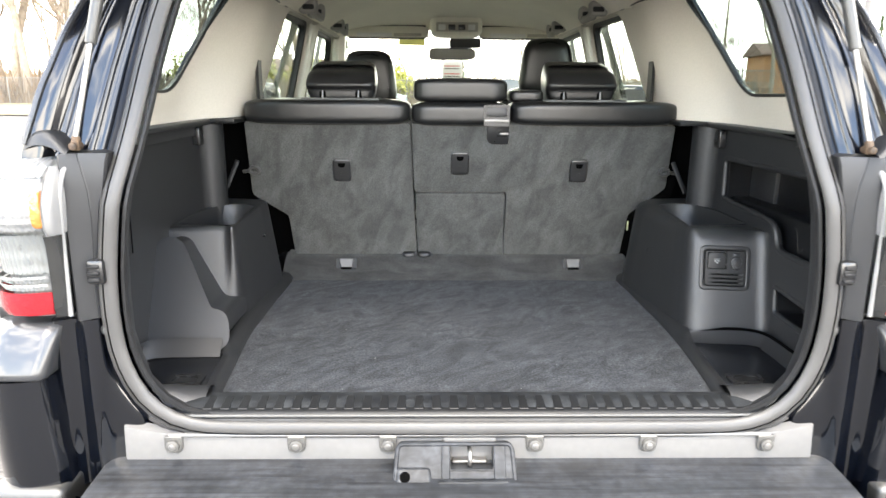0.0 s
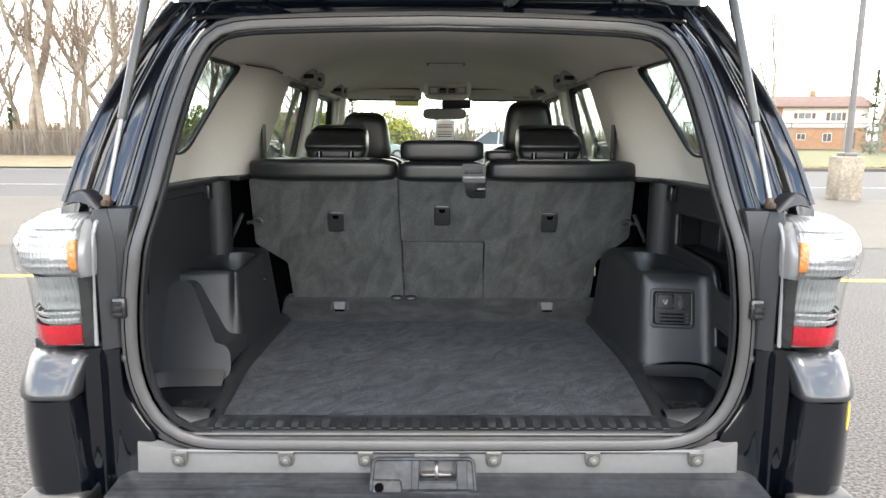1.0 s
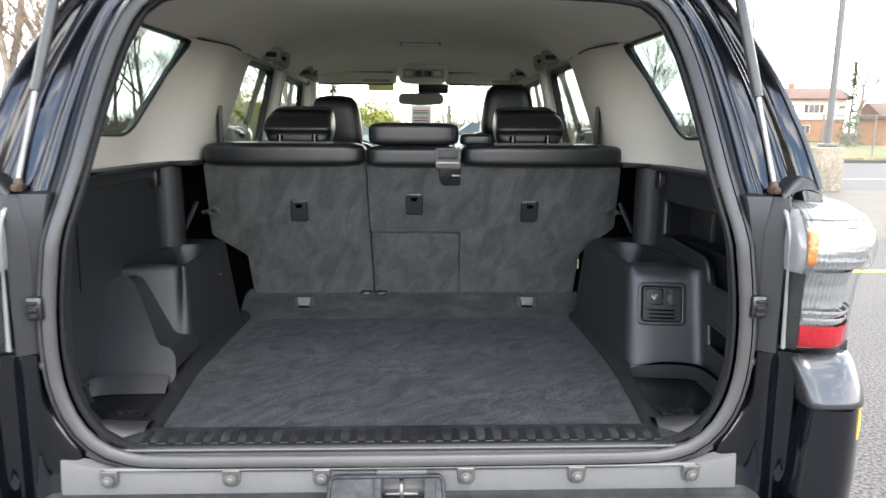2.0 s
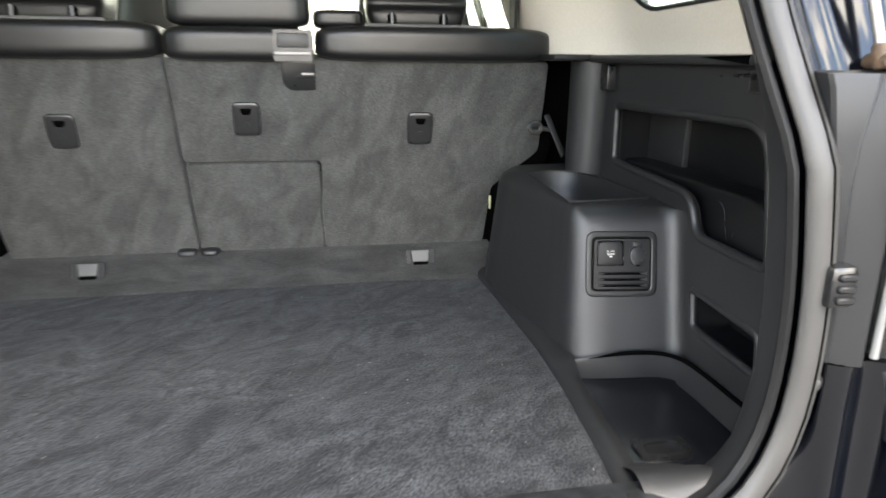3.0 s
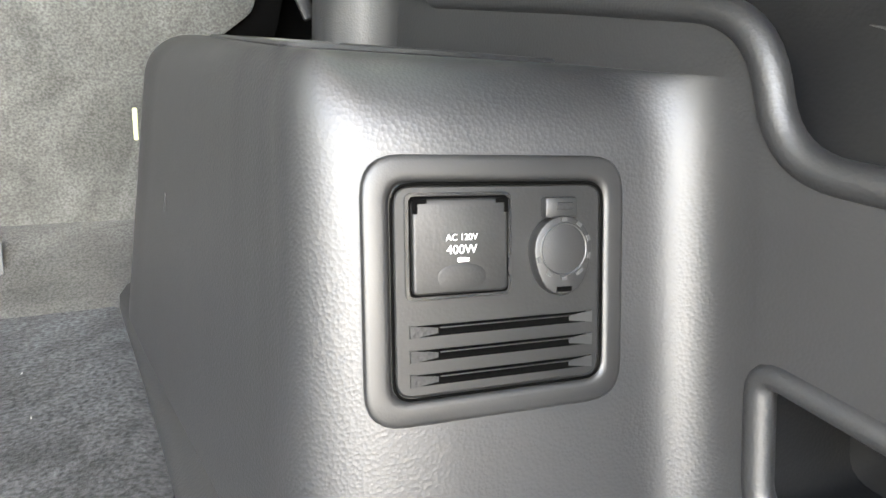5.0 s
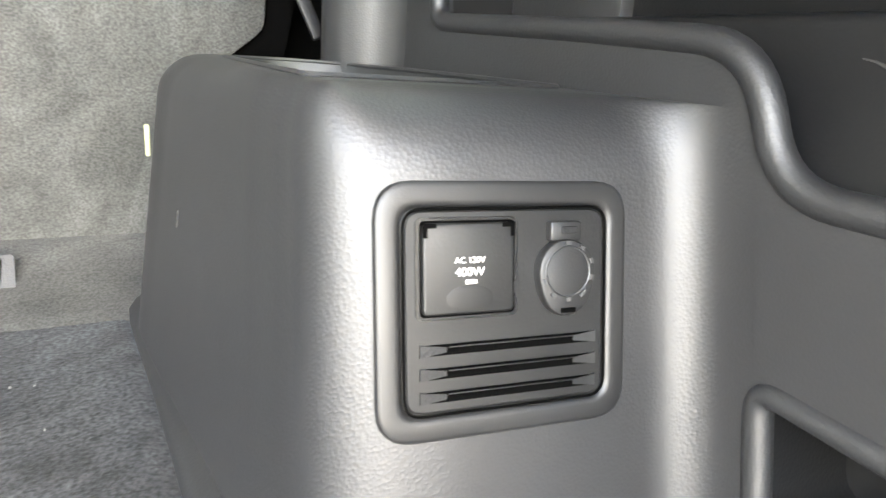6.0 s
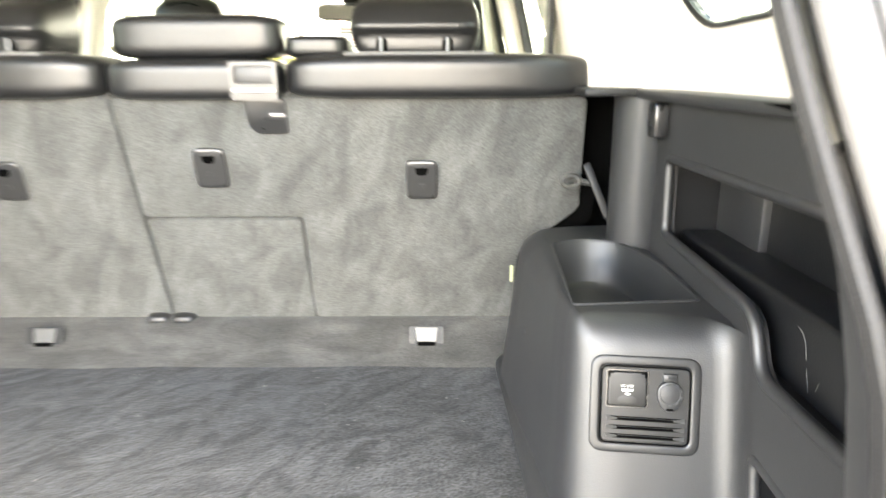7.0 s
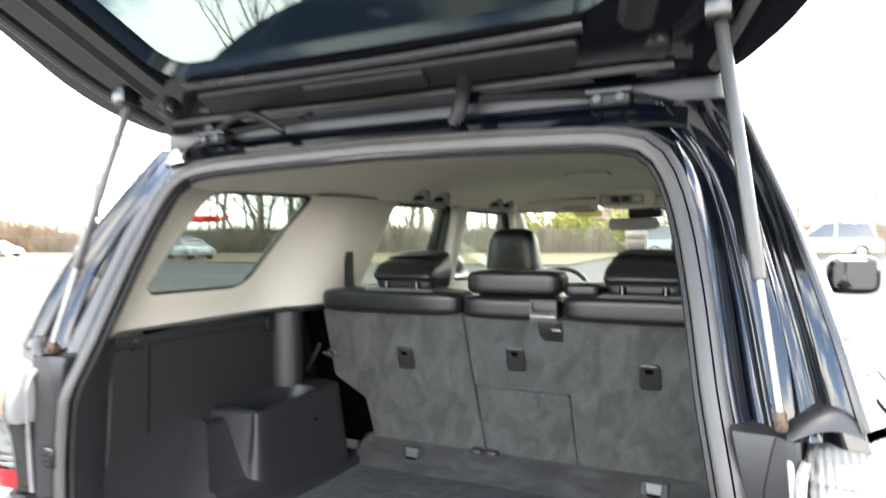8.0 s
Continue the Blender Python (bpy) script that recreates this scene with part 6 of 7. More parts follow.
part("backrest", cushion((0.18, 1.185, 0.90), (0.68, 1.33, 1.42), power=5), LEATHER, right)
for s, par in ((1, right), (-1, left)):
    # Black sheet behind the seat edge, painted for the shade in the gap.
    part("gap_panel", plate([(0.56, 0.845), (0.86, 0.845), (0.86, 1.374), (0.56, 1.374)], [], lambda x, z: V((s * x, seat_y(z) + 0.058, z)), (0, 0.006, 0)), HOLE, par, "black sheet for the shade in the gap beside the seat")
    x = 0.695 * s if s > 0 else -0.668
    ring = [V((x + 0.016 * math.cos(a), 1.022, 1.213 + 0.011 * math.sin(a))) for a in [6.28318 * k / 16 for k in range(16)]]
    part("lock_ring", tube(ring, 0.0055, 8, closed=True), STRUT_TUBE, par, "steel seat lock ring")
    part("ring_shank", tube([(x + s * 0.012, 1.024, 1.213), (x + s * 0.04, 1.03, 1.208)], 0.006, 8), STRUT_TUBE, par)
part("yellow_tag", box((0.5860, 1.030, 1.012), (0.5905, 1.036, 1.045), 0.001, 1), PALE_STRIP, right, "pale yellow strip at the seat edge")
for x in (-0.163, -0.108):
    part("hinge_cap", cushion((x - 0.024, 1.115, 0.888), (x + 0.024, 1.16, 0.910), power=3, n=6), PLASTIC, mid)

# ---- front of the cabin ----
def front_seat(x, top, lbl):
    fs = thing("front_seat", lbl, "car seat", group="front seats", at=(x, 2.2, 0.5))
    hd = cushion((x - 0.132, 2.03, top - 0.27), (x + 0.132, 2.15, top + 0.004), power=4.0, n=12)
    for v in hd.verts:
        v.co.x = x + (v.co.x - x) * (1 - 0.14 * ease((v.co.z - top + 0.22) / 0.22))
    part("headrest", hd, LEATHER, fs)
    part("headrest_seam", tube([(x + 0.108 * math.cos(a), 2.034 + 0.012 * abs(math.cos(a)), top - 0.10 + 0.085 * math.sin(a)) for a in [0.3 + 2.54 * i / 20 for i in range(21)]], 0.002, 5), HOLE, fs)
    part("backrest", cushion((x - 0.245, 2.06, 0.80), (x + 0.245, 2.24, top - 0.215), power=4), LEATHER, fs)
    part("cushion", cushion((x - 0.25, 2.10, 0.66), (x + 0.25, 2.68, 0.86), power=4), LEATHER, fs)
    for k in (-0.05, 0.05):
        part("post", cyl((x + k, 2.10, top - 0.26), (x + k, 2.10, top - 0.15), 0.007, 8), CHROME, fs)
    part("seat_base", box((x - 0.22, 2.12, 0.46), (x + 0.22, 2.6, 0.68), 0.03), PLASTIC_DARK, fs)


front_seat(-0.380, 1.645, "black leather driver's seat with rounded headrest")
front_seat(0.464, 1.705, "black leather passenger seat with tall rounded headrest")
sw = thing("steering_wheel", "black steering wheel behind the driver's seat", "steering wheel", at=(-0.36, 2.75, 1.2))
MW = Matrix.Translation((-0.36, 2.74, 1.255)) @ Matrix.Rotation(radians(62), 4, "X")
part("rim", tube([MW @ V((0.185 * math.cos(a), 0.185 * math.sin(a), 0)) for a in [6.28318 * k / 32 for k in range(32)]], 0.014, 8, closed=True), LEATHER, sw)
part("hub", cushion((-0.07, -0.06, -0.03), (0.07, 0.06, 0.02), power=3, n=6, m=MW), PLASTIC_SMOOTH, sw)
for a in (0, 3.1416, -1.5708):
    part("spoke", tube([MW @ V((0.05 * math.cos(a), 0.05 * math.sin(a), 0)), MW @ V((0.18 * math.cos(a), 0.18 * math.sin(a), 0))], 0.014, 6), STEEL, sw)
part("column", tube([MW @ V((0, 0, -0.02)), MW @ V((0, 0.0, -0.30))], 0.04, 8), PLASTIC_DARK, sw)
db = thing("dashboard", "black dashboard under the windscreen", "dashboard", at=(0, 3.1, 0.9))
rows = [[V((x, y, z + 0.02 * math.cos(x * 4))) for x in [-0.70 + 1.4 * i / 20 for i in range(21)]] for y, z in ((2.86, 0.80), (2.84, 1.0), (2.88, 1.13), (2.98, 1.19), (3.2, 1.20), (3.45, 1.205))]
part("dash_top", loft(rows), PLASTIC_DARK, db)
for x in (-0.36, 0.05):
    part("hood", cushion((x - 0.15, 2.85, 1.14), (x + 0.15, 3.05, 1.235), power=4), PLASTIC_DARK, db)
cc = thing("centre_console", "black centre console between the front seats", "console", at=(0.04, 2.4, 0.6))
part("console_body", cushion((-0.07, 2.02, 0.60), (0.17, 2.9, 0.98), power=6), PLASTIC_DARK, cc)
for s in (1, -1):
    vz = thing("sun_visor", "grey cloth sun visor folded up against the headliner", "sun visor", group="sun visors", at=(0.05 + s * 0.36, 2.73, 1.77))
    x0, x1 = (-0.552, -0.100) if s < 0 else (0.176, 0.630)
    MV = Matrix.Translation((0, 2.64, 1.770)) @ Matrix.Rotation(radians(-24), 4, "X")
    part("pad", cushion((x0, -0.014, -0.036), (x1, 0.014, 0.034), power=7, n=10, m=MV), HEADLINER, vz)
    part("visor_border", tube([MV @ V(q) for q in ((x0 + 0.02, -0.006, 0.035), (x0 + 0.003, -0.006, 0.0), (x0 + 0.02, -0.006, -0.036), (x1 - 0.02, -0.006, -0.036), (x1 - 0.003, -0.006, 0.0), (x1 - 0.02, -0.006, 0.035))], 0.0055, 6, closed=True), PLASTIC, vz)
    part("mirror_cover", box((x0 + 0.06, -0.017, -0.032), (x1 - 0.20, -0.012, -0.010), 0.002, 1, m=MV), PAPER, vz, "pale visor label")
    part("warning_label", box((x1 - 0.19, -0.017, -0.030), (x1 - 0.04, -0.012, -0.012), 0.002, 1, m=MV), SIDING, vz)
    part("edge_shade", tube([MV @ V((x0 + 0.03, -0.004, 0.036)), MV @ V((x1 - 0.03, -0.004, 0.036))], 0.005, 6), PLASTIC, vz)
co = thing("overhead_console", "grey overhead console with switches and map lights", "overhead console", at=(0.05, 2.7, 1.76))
part("housing", cushion((-0.090, 2.48, 1.746), (0.190, 2.80, 1.875), power=5), HEADLINER, co)
part("face", box((-0.060, 2.472, 1.765), (0.160, 2.492, 1.812), 0.004), SIDING, co)
for k in range(4):
    part("switch", box((-0.048 + 0.052 * k, 2.466, 1.773), (-0.011 + 0.052 * k, 2.476, 1.800), 0.003), PAPER if k in (0, 3) else PLASTIC_SMOOTH, co)
rm = thing("rear_view_mirror", "black rear-view mirror on the windscreen", "mirror", at=(0.04, 2.96, 1.67))
part("housing", cushion((-0.10, 2.845, 1.632), (0.175, 2.885, 1.705), power=4), PLASTIC_SMOOTH, rm)
part("glass", prism(rpoly([(-0.092, 1.638), (0.167, 1.638), (0.167, 1.699), (-0.092, 1.699)], 0.02), lambda x, z: V((x, 2.840 - 0.06 * (1.70 - z), z)), (0, 0.003, 0)), CABIN_MIRROR, rm, "mirror glass")
part("stalk", tube([(0.05, 2.865, 1.70), (0.06, 2.855, 1.76)], 0.022, 8), PLASTIC_DARK, rm)
part("sensor_box", box((0.02, 2.795, 1.70), (0.20, 2.85, 1.755), 0.01), PLASTIC_DARK, rm)
tg = thing("hang_tag", "white paper hang tag with red marks under the mirror", "tag", at=(0.035, 2.93, 1.52))
part("paper", box((-0.02, 2.929, 1.50), (0.10, 2.931, 1.632)), PAPER, tg)
for z in (1.60, 1.585, 1.555, 1.54, 1.525):
    part("printed_line", box((-0.008, 2.927, z), (0.085, 2.9285, z + 0.005)), RED_INK if z in (1.60, 1.555) else GREY_INK, tg)
ys = thing("windscreen_sticker", "yellow sticker strip at the top of the windscreen", "sticker", at=(-0.15, 2.80, 1.70))
part("film", box((-0.272, 2.800, 1.712), (-0.122, 2.804, 1.746)), YELLOW, ys)
dl = thing("roof_lamp", "flush roof lamp in the headliner", "lamp", at=(0.03, 1.9, 1.87))
part("bezel", box((-0.06, 1.86, 1.866), (0.125, 1.93, 1.886), 0.004), BOLT, dl)
part("lens", box((-0.05, 1.855, 1.862), (0.115, 1.925, 1.870), 0.003), PAPER, dl)
for s in (1, -1):
    for y, k in ((1.58, 1.0), (2.376, 0.85)):
        gh = thing("grab_handle", "grey folding grab handle on the roof edge", "grab handle", group="grab handles", at=(s * 0.555, y, 1.79))
        base = [(s * 0.552, y - 0.09 * k, 1.772), (s * 0.530, y - 0.06 * k, 1.752), (s * 0.524, y, 1.746), (s * 0.530, y + 0.06 * k, 1.752), (s * 0.552, y + 0.09 * k, 1.772)]
        part("grip", tube(curve(base, 16), 0.015, 8), GREY_TRIM, gh)
        for e in (-0.09, 0.09):
            part("mount", box((s * 0.552 - 0.034, y + e * k - 0.028, 1.752), (s * 0.552 + 0.034, y + e * k + 0.028, 1.806), 0.012, 3), GREY_TRIM, gh)
            part("recess", box((s * 0.548 - 0.022, y + e * k - 0.032, 1.764), (s * 0.548 + 0.022, y + e * k - 0.020, 1.784), 0.005), PLASTIC_DARK, gh)

# ---- the car park and what lies round it ----
def sheet(name, x0, x1, y0, y1, z, mat, label, nx=1, ny=1, kind="structure", cat="ground"):
    rows_ = [[V((x0 + (x1 - x0) * i / nx, y0 + (y1 - y0) * j / ny, z)) for i in range(nx + 1)] for j in range(ny + 1)]
    return solo(name, loft(rows_), mat, label, cat, kind=kind)


sheet("ground", -900, 900, -900, 900, 0.0, ASPHALT, "grey asphalt car park", 40, 40)
sheet("pavement_concrete", -70, 70, 7.8, 15.4, 0.006, CONCRETE, "pale concrete lane across the car park", cat="pavement")
sheet("road_far", -90, 90, 15.42, 29.5, 0.006, ASPHALT_FAR, "old grey asphalt beyond the concrete lane", cat="road")
sheet("verge", -120, 120, 46.0, 300, 0.05, GRASS, "dry yellow-green grass", cat="grass")
sheet("verge_left", -140, -34, -60, 30.0, 0.04, GRASS, "dry yellow-green grass", cat="grass")
sheet("verge_straw", -110, -8, 30.0, 46.5, 0.06, STRAW, "straw-coloured dry verge along the fence", cat="grass")
sheet("verge_right", 12, 120, 30.6, 46.0, 0.10, GRASS, "dry yellow-green grass in front of the houses", cat="grass")
k_ = box((12, 30.4, 0), (90, 30.6, 0.14), 0.02)
solo("kerb", k_, CONCRETE, "low concrete kerb at the car park edge", "kerb", kind="structure")
for x0, x1, y in ((-9.5, -4.4, 5.75), (4.35, 9.5, 5.65)):
    solo("parking_line", box((x0, y - 0.05, 0), (x1, y + 0.05, 0.006)), YELLOW_PAINT, "yellow painted parking line", "road marking", kind="structure")
for y in (19.5,):
    for x0, x1 in ((-60, -6), (8, 60)):
        solo("lane_line", box((x0, y - 0.06, 0.004), (x1, y + 0.06, 0.012)), FADED, "faded white painted line", "road marking", kind="structure")
rng = random.Random(4)
bm = bmesh.new()
for i in range(2600):
    x, y = rng.uniform(12, 48), 30.7 + abs(rng.gauss(0, 0.8))
    a, r_ = rng.uniform(0, 6.28), rng.uniform(0.05, 0.13)
    c = V((x, y, 0.10 + rng.uniform(0, 0.05)))
    p = [c + V((r_ * math.cos(a + k * 2.1), r_ * math.sin(a + k * 2.1), rng.uniform(0, 0.05))) for k in range(3)]
    bm.faces.new([bm.verts.new(q) for q in p])
solo("fallen_leaves", bm, LEAVES, "brown fallen leaves along the kerb", "leaves", kind="stuff")

# lamp post on a concrete base
LP = V((10.3, 15.4, 0))
lp = thing("lamp_post", "brown steel lamp post on a square concrete base", "lamp post", at=LP)
part("concrete_base", box(LP + V((-0.30, -0.30, -0.02)), LP + V((0.30, 0.30, 1.10)), 0.05), PLINTH, lp, "stained concrete base")
part("base_cover", box(LP + V((-0.17, -0.17, 1.10)), LP + V((0.17, 0.17, 1.19)), 0.02), POLE, lp)
part("pole", tube([LP + V((0, 0, 1.15)), LP + V((0, 0, 8.5))], [0.085, 0.07], 12), POLE, lp)
part("lamp_head", box(LP + V((-0.5, -0.25, 8.4)), LP + V((0.3, 0.25, 8.6)), 0.05), POLE, lp)

# chain-link fence
def fence(p, q, h, step, lbl, mesh_step=0.16):
    p, q = V(p), V(q)
    d = (q - p)
    L = d.length
    d.normalize()
    f = thing("fence", lbl, "fence", at=p)
    n = int(L / step)
    post = finish("post", cyl((0, 0, 0), (0, 0, h + 0.05), 0.045, 8), GALV)
    for i in range(n + 1):
        o = new("post", post)
        o.parent = f
        o.location = d * (i * step)
    part("top_rail", tube([p + V((0, 0, h)), q + V((0, 0, h))], 0.030, 6), GALV, f)
    part("bottom_wire", tube([p + V((0, 0, 0.1)), q + V((0, 0, 0.1))], 0.012, 4), GALV, f)
    b = bmesh.new()
    wdt = 0.011
    k = int(L / mesh_step)
    for i in range(-int(h / mesh_step), k):
        for sg in (1, -1):
            a0 = i * mesh_step
            s0, s1 = (a0, a0 + h)
            z0, z1 = (0.05, h) if sg > 0 else (h, 0.05)
            if s0 < 0 or s1 > L:
                continue
            A, B = p + d * s0 + V((0, 0, z0)), p + d * s1 + V((0, 0, z1))
            o = d * wdt
            b.faces.new([b.verts.new(A - o), b.verts.new(A + o), b.verts.new(B + o), b.verts.new(B - o)])
    part("wire_mesh", b, GALV, f, normals=False)["kind"] = "stuff"
    return f


fence((-75, 46.5, 0), (24, 46.5, 0), 1.8, 3.05, "galvanised chain-link fence along the far verge")
fence((14, 37, 0), (75, 36, 0), 2.4, 3.05, "galvanised chain-link fence in front of the houses")
fence((-75, 45, 0), (-75, -40, 0), 2.0, 3.05, "galvanised chain-link fence at the side of the car park", 0.22)

# bare trees
def bare_tree(seed, h, spread=0.5, depth=5, bole=0.42, girth=0.017, lean=0.08):
    rg = random.Random(seed)
    trunk, twigs = bmesh.new(), bmesh.new()

    def grow(p, d, ln, r, lev):
        pts, rad = [p], [r]
        q = p
        n = 4 if lev < 2 else 3
        dd = d.copy()
        for i in range(n):
            dd = (dd + V((rg.gauss(0, 0.13), rg.gauss(0, 0.13), rg.gauss(0.05, 0.06)))).normalized()
            q = q + dd * ln / n
            pts.append(q)
            rad.append(r * (1 - 0.42 * (i + 1) / n))
        tube(pts, rad, 7 if lev == 0 else (5 if lev < 3 else 3), bm=trunk if lev < 3 else twigs, cap=False)
        if lev >= depth:
            return
        kids = rg.randint(2, 3) + (1 if lev in (1, 2, 3) else 0)
        for i in range(kids):
            t = 0.45 + 0.55 * (i + rg.random()) / kids if lev else 0.5 + 0.5 * (i + rg.random()) / kids
            j = min(n - 1, int(t * n))
            b0 = pts[j].lerp(pts[j + 1], t * n - j) if t * n - j <= 1 else pts[-1]
            a = rg.uniform(0, 6.28)
            side = V((math.cos(a), math.sin(a), rg.uniform(0.0, 0.5)))
            nd = (dd * (1 - spread) + side * spread + V((0, 0, 0.15))).normalized()
            grow(b0, nd, ln * rg.uniform(0.55, 0.8), max(0.014, rad[j] * rg.uniform(0.45, 0.7)), lev + 1)
        if lev < 3:
            grow(pts[-1], dd, ln * 0.7, rad[-1] * 0.9, lev + 1)
    grow(V((0, 0, -0.1)), V((rg.gauss(0, lean), rg.gauss(0, lean), 1)).normalized(), h * bole, h * girth, 0)
    t = thing("tree", "tall bare grey-brown winter tree behind the fence", "tree", group="bare trees")
    part("trunk", trunk, BARK, t, normals=False)
    part("crown", twigs, TWIG, t, "bare twigs", normals=False)
    return t


protos = [bare_tree(11, 15), bare_tree(12, 13, 0.55), bare_tree(13, 17, 0.42), bare_tree(14, 11, 0.6), bare_tree(15, 14, 0.5)]
places = []
rg = random.Random(9)
for i in range(30):
    x = -78 + i * 3.2 + rg.uniform(-1.2, 1.2)
    places.append((x, 49 + rg.uniform(0, 16), rg.uniform(0.75, 1.25) * (1.0 if x < -12 else 0.5)))
for i in range(26):
    places.append((-78 + i * 2.6 + rg.uniform(-1.2, 1.2), 60 + rg.uniform(0, 18), rg.uniform(0.8, 1.2)))
places += [(-33.5, 47.5, 1.25), (-29.0, 48.5, 1.2), (-26.2, 49.0, 1.15), (-37, 49, 1.1), (-41, 50, 1.2)]
places += [(33.2, 44.0, 1.15), (38, 75, 1.0), (33, 78, 0.9), (27, 80, 0.95), (47, 70, 1.0), (22, 76, 0.8)]
for i in range(22):
    places.append((-80 - rg.uniform(0, 14), -30 + i * 3.6 + rg.uniform(-1, 1), rg.uniform(0.7, 1.1)))
for i, p in enumerate(protos):
    x, y, k = places[i]
    p.location, p.scale, p.rotation_euler = (x, y, 0), (k, k, k), (0, 0, i * 1.3)
for i, (x, y, k) in enumerate(places[5:]):
    src = protos[i % 5]
    c = copy_thing(src, Matrix.Identity(4))
    c.location, c.scale, c.rotation_euler = (x, y, 0), (k, k, k), (0, 0, rg.uniform(0, 6.28))

tall = [bare_tree(21, 24, 0.42, 5, 0.62, 0.014, 0.16), bare_tree(22, 22, 0.45, 5, 0.55, 0.013, 0.2)]
for i, (x, y, k) in enumerate(((-30.2, 49.0, 1.0), (-28.0, 50.5, 1.0), (-35.5, 49.5, 1.05), (-26.0, 49.5, 0.95), (-38.5, 52.0, 1.0), (-24.0, 51.5, 0.9), (-45.0, 50.0, 1.0), (37.0, 41.5, 0.9))):
    c = tall[i] if i < 2 else copy_thing(tall[i % 2], Matrix.Identity(4))
    c.location, c.scale, c.rotation_euler = (x, y, 0), (k, k, k), (0, 0, i * 1.9)

# undergrowth behind the fence
def brush(name, x0, x1, y0, y1, n, h, mat, lbl, seed):
    r = random.Random(seed)
    b = bmesh.new()
    for i in range(n):
        p = V((r.uniform(x0, x1), r.uniform(y0, y1), 0))
        hh = h * r.uniform(0.35, 1.0) * (0.75 + 0.35 * noise.noise(V((p.x * 0.15, p.y * 0.15, seed))))
        a = r.uniform(0, 3.14)
        sidev = V((math.cos(a), math.sin(a), 0)) * r.uniform(0.02, 0.06)
        tip = p + V((r.gauss(0, 0.2 * hh), r.gauss(0, 0.2 * hh), hh))
        m_ = p.lerp(tip, 0.55) + V((r.gauss(0, 0.15), r.gauss(0, 0.15), 0))
        v = [b.verts.new(q) for q in (p - sidev * 0.6, p + sidev * 0.6, m_ + sidev, m_ - sidev, tip)]
        b.faces.new(v[:4])
        b.faces.new((v[3], v[2], v[4]))
    return solo(name, b, mat, lbl, "bushes", kind="stuff")


brush("undergrowth", -80, -12, 47.0, 64, 24000, 3.6, BRUSH, "brown winter undergrowth behind the fence", 5)
brush("undergrowth", -12, 24, 47.0, 60, 5000, 3.4, BRUSH, "brown winter undergrowth behind the fence", 8)
brush("undergrowth", -98, -77, -40, 56, 20000, 8.0, BRUSH, "brown winter undergrowth behind the fence", 6)
brush("far_wood", -150, 150, 95, 130, 6000, 9.0, TWIG, "far bare woodland", 7)


def leafy(name, c, rx, rz, n, size, mat, lbl, seed):
    r = random.Random(seed)
    t = thing(name, lbl, "bush", at=c)
    b = bmesh.new()
    c = V(c)
    for i in range(n):
        d = V((r.gauss(0, 1), r.gauss(0, 1), r.gauss(0, 1))).normalized() * (r.random() ** 0.4)
        lump = 0.75 + 0.45 * noise.noise(d * 2.2 + V((seed, 0, 0)))
        p = c + V((d.x * rx * lump, d.y * rx * lump, rz + d.z * rz * lump))
        u = V((r.gauss(0, 1), r.gauss(0, 1), r.gauss(0, 1))).normalized() * size
        w_ = u.orthogonal().normalized() * size * 0.6
        b.faces.new([b.verts.new(q) for q in (p - u, p + w_, p + u, p - w_)])
    part("leaves", b, mat, t, normals=False)
    stems = bmesh.new()
    for i in range(7):
        a = i * 0.9
        tube([c, c + V((rx * 0.5 * math.cos(a), rx * 0.5 * math.sin(a), rz * 1.3))], [0.05, 0.015], 4, bm=stems)
    part("stems", stems, BARK, t)
    return t


for i, (x, y, k) in enumerate(((-17, 48, 1.2), (-13.0, 49, 1.4), (-8.5, 47.5, 1.1), (-4, 50, 1.2), (-2.6, 47.5, 0.9))):
    leafy("shrub", (x, y, 0), 2.0 * k, 1.7 * k, 1500, 0.13, FORSYTHIA, "yellow-green spring shrub behind the fence", 30 + i)


def conifer(c, h, seed, lbl):
    r = random.Random(seed)
    t = thing("conifer", lbl, "tree", group="conifers", at=c)
    c = V(c)
    part("trunk", tube([c, c + V((0, 0, h))], [h * 0.018, 0.02], 7), BARK, t)
    b = bmesh.new()
    for i in range(int(260 * h)):
        z = h * (0.06 + 0.93 * r.random() ** 1.2)
        rad = (h - z) * 0.30 * (0.7 + 0.3 * math.sin(z * 5.0)) * (0.4 + 0.6 * r.random() ** 0.5)
        a = r.uniform(0, 6.28)
        p = c + V((rad * math.cos(a), rad * math.sin(a), z - rad * 0.25))
        o = V((math.cos(a), math.sin(a), -0.35)) * r.uniform(0.10, 0.26)
        sd = V((-math.sin(a), math.cos(a), r.uniform(-0.3, 0.3))) * r.uniform(0.04, 0.09)
        b.faces.new([b.verts.new(q) for q in (p - o, p + sd, p + o, p - sd)])
    part("crown", b, NEEDLES, t, normals=False)


conifer((2.3, 52, 0), 3.3, 1, "young green conifer behind the fence")
conifer((-32.5, 50.5, 0), 3.6, 2, "small green conifer behind the fence")
conifer((-46, 52, 0), 11.0, 3, "tall thin green conifer among bare trees")
conifer((41, 62, 0), 8.0, 4, "broad green conifer behind the houses")
conifer((8.5, 56, 0), 4.2, 5, "young green conifer behind the fence")
conifer((-7.5, 58, 0), 8.0, 6, "green conifer among the undergrowth")

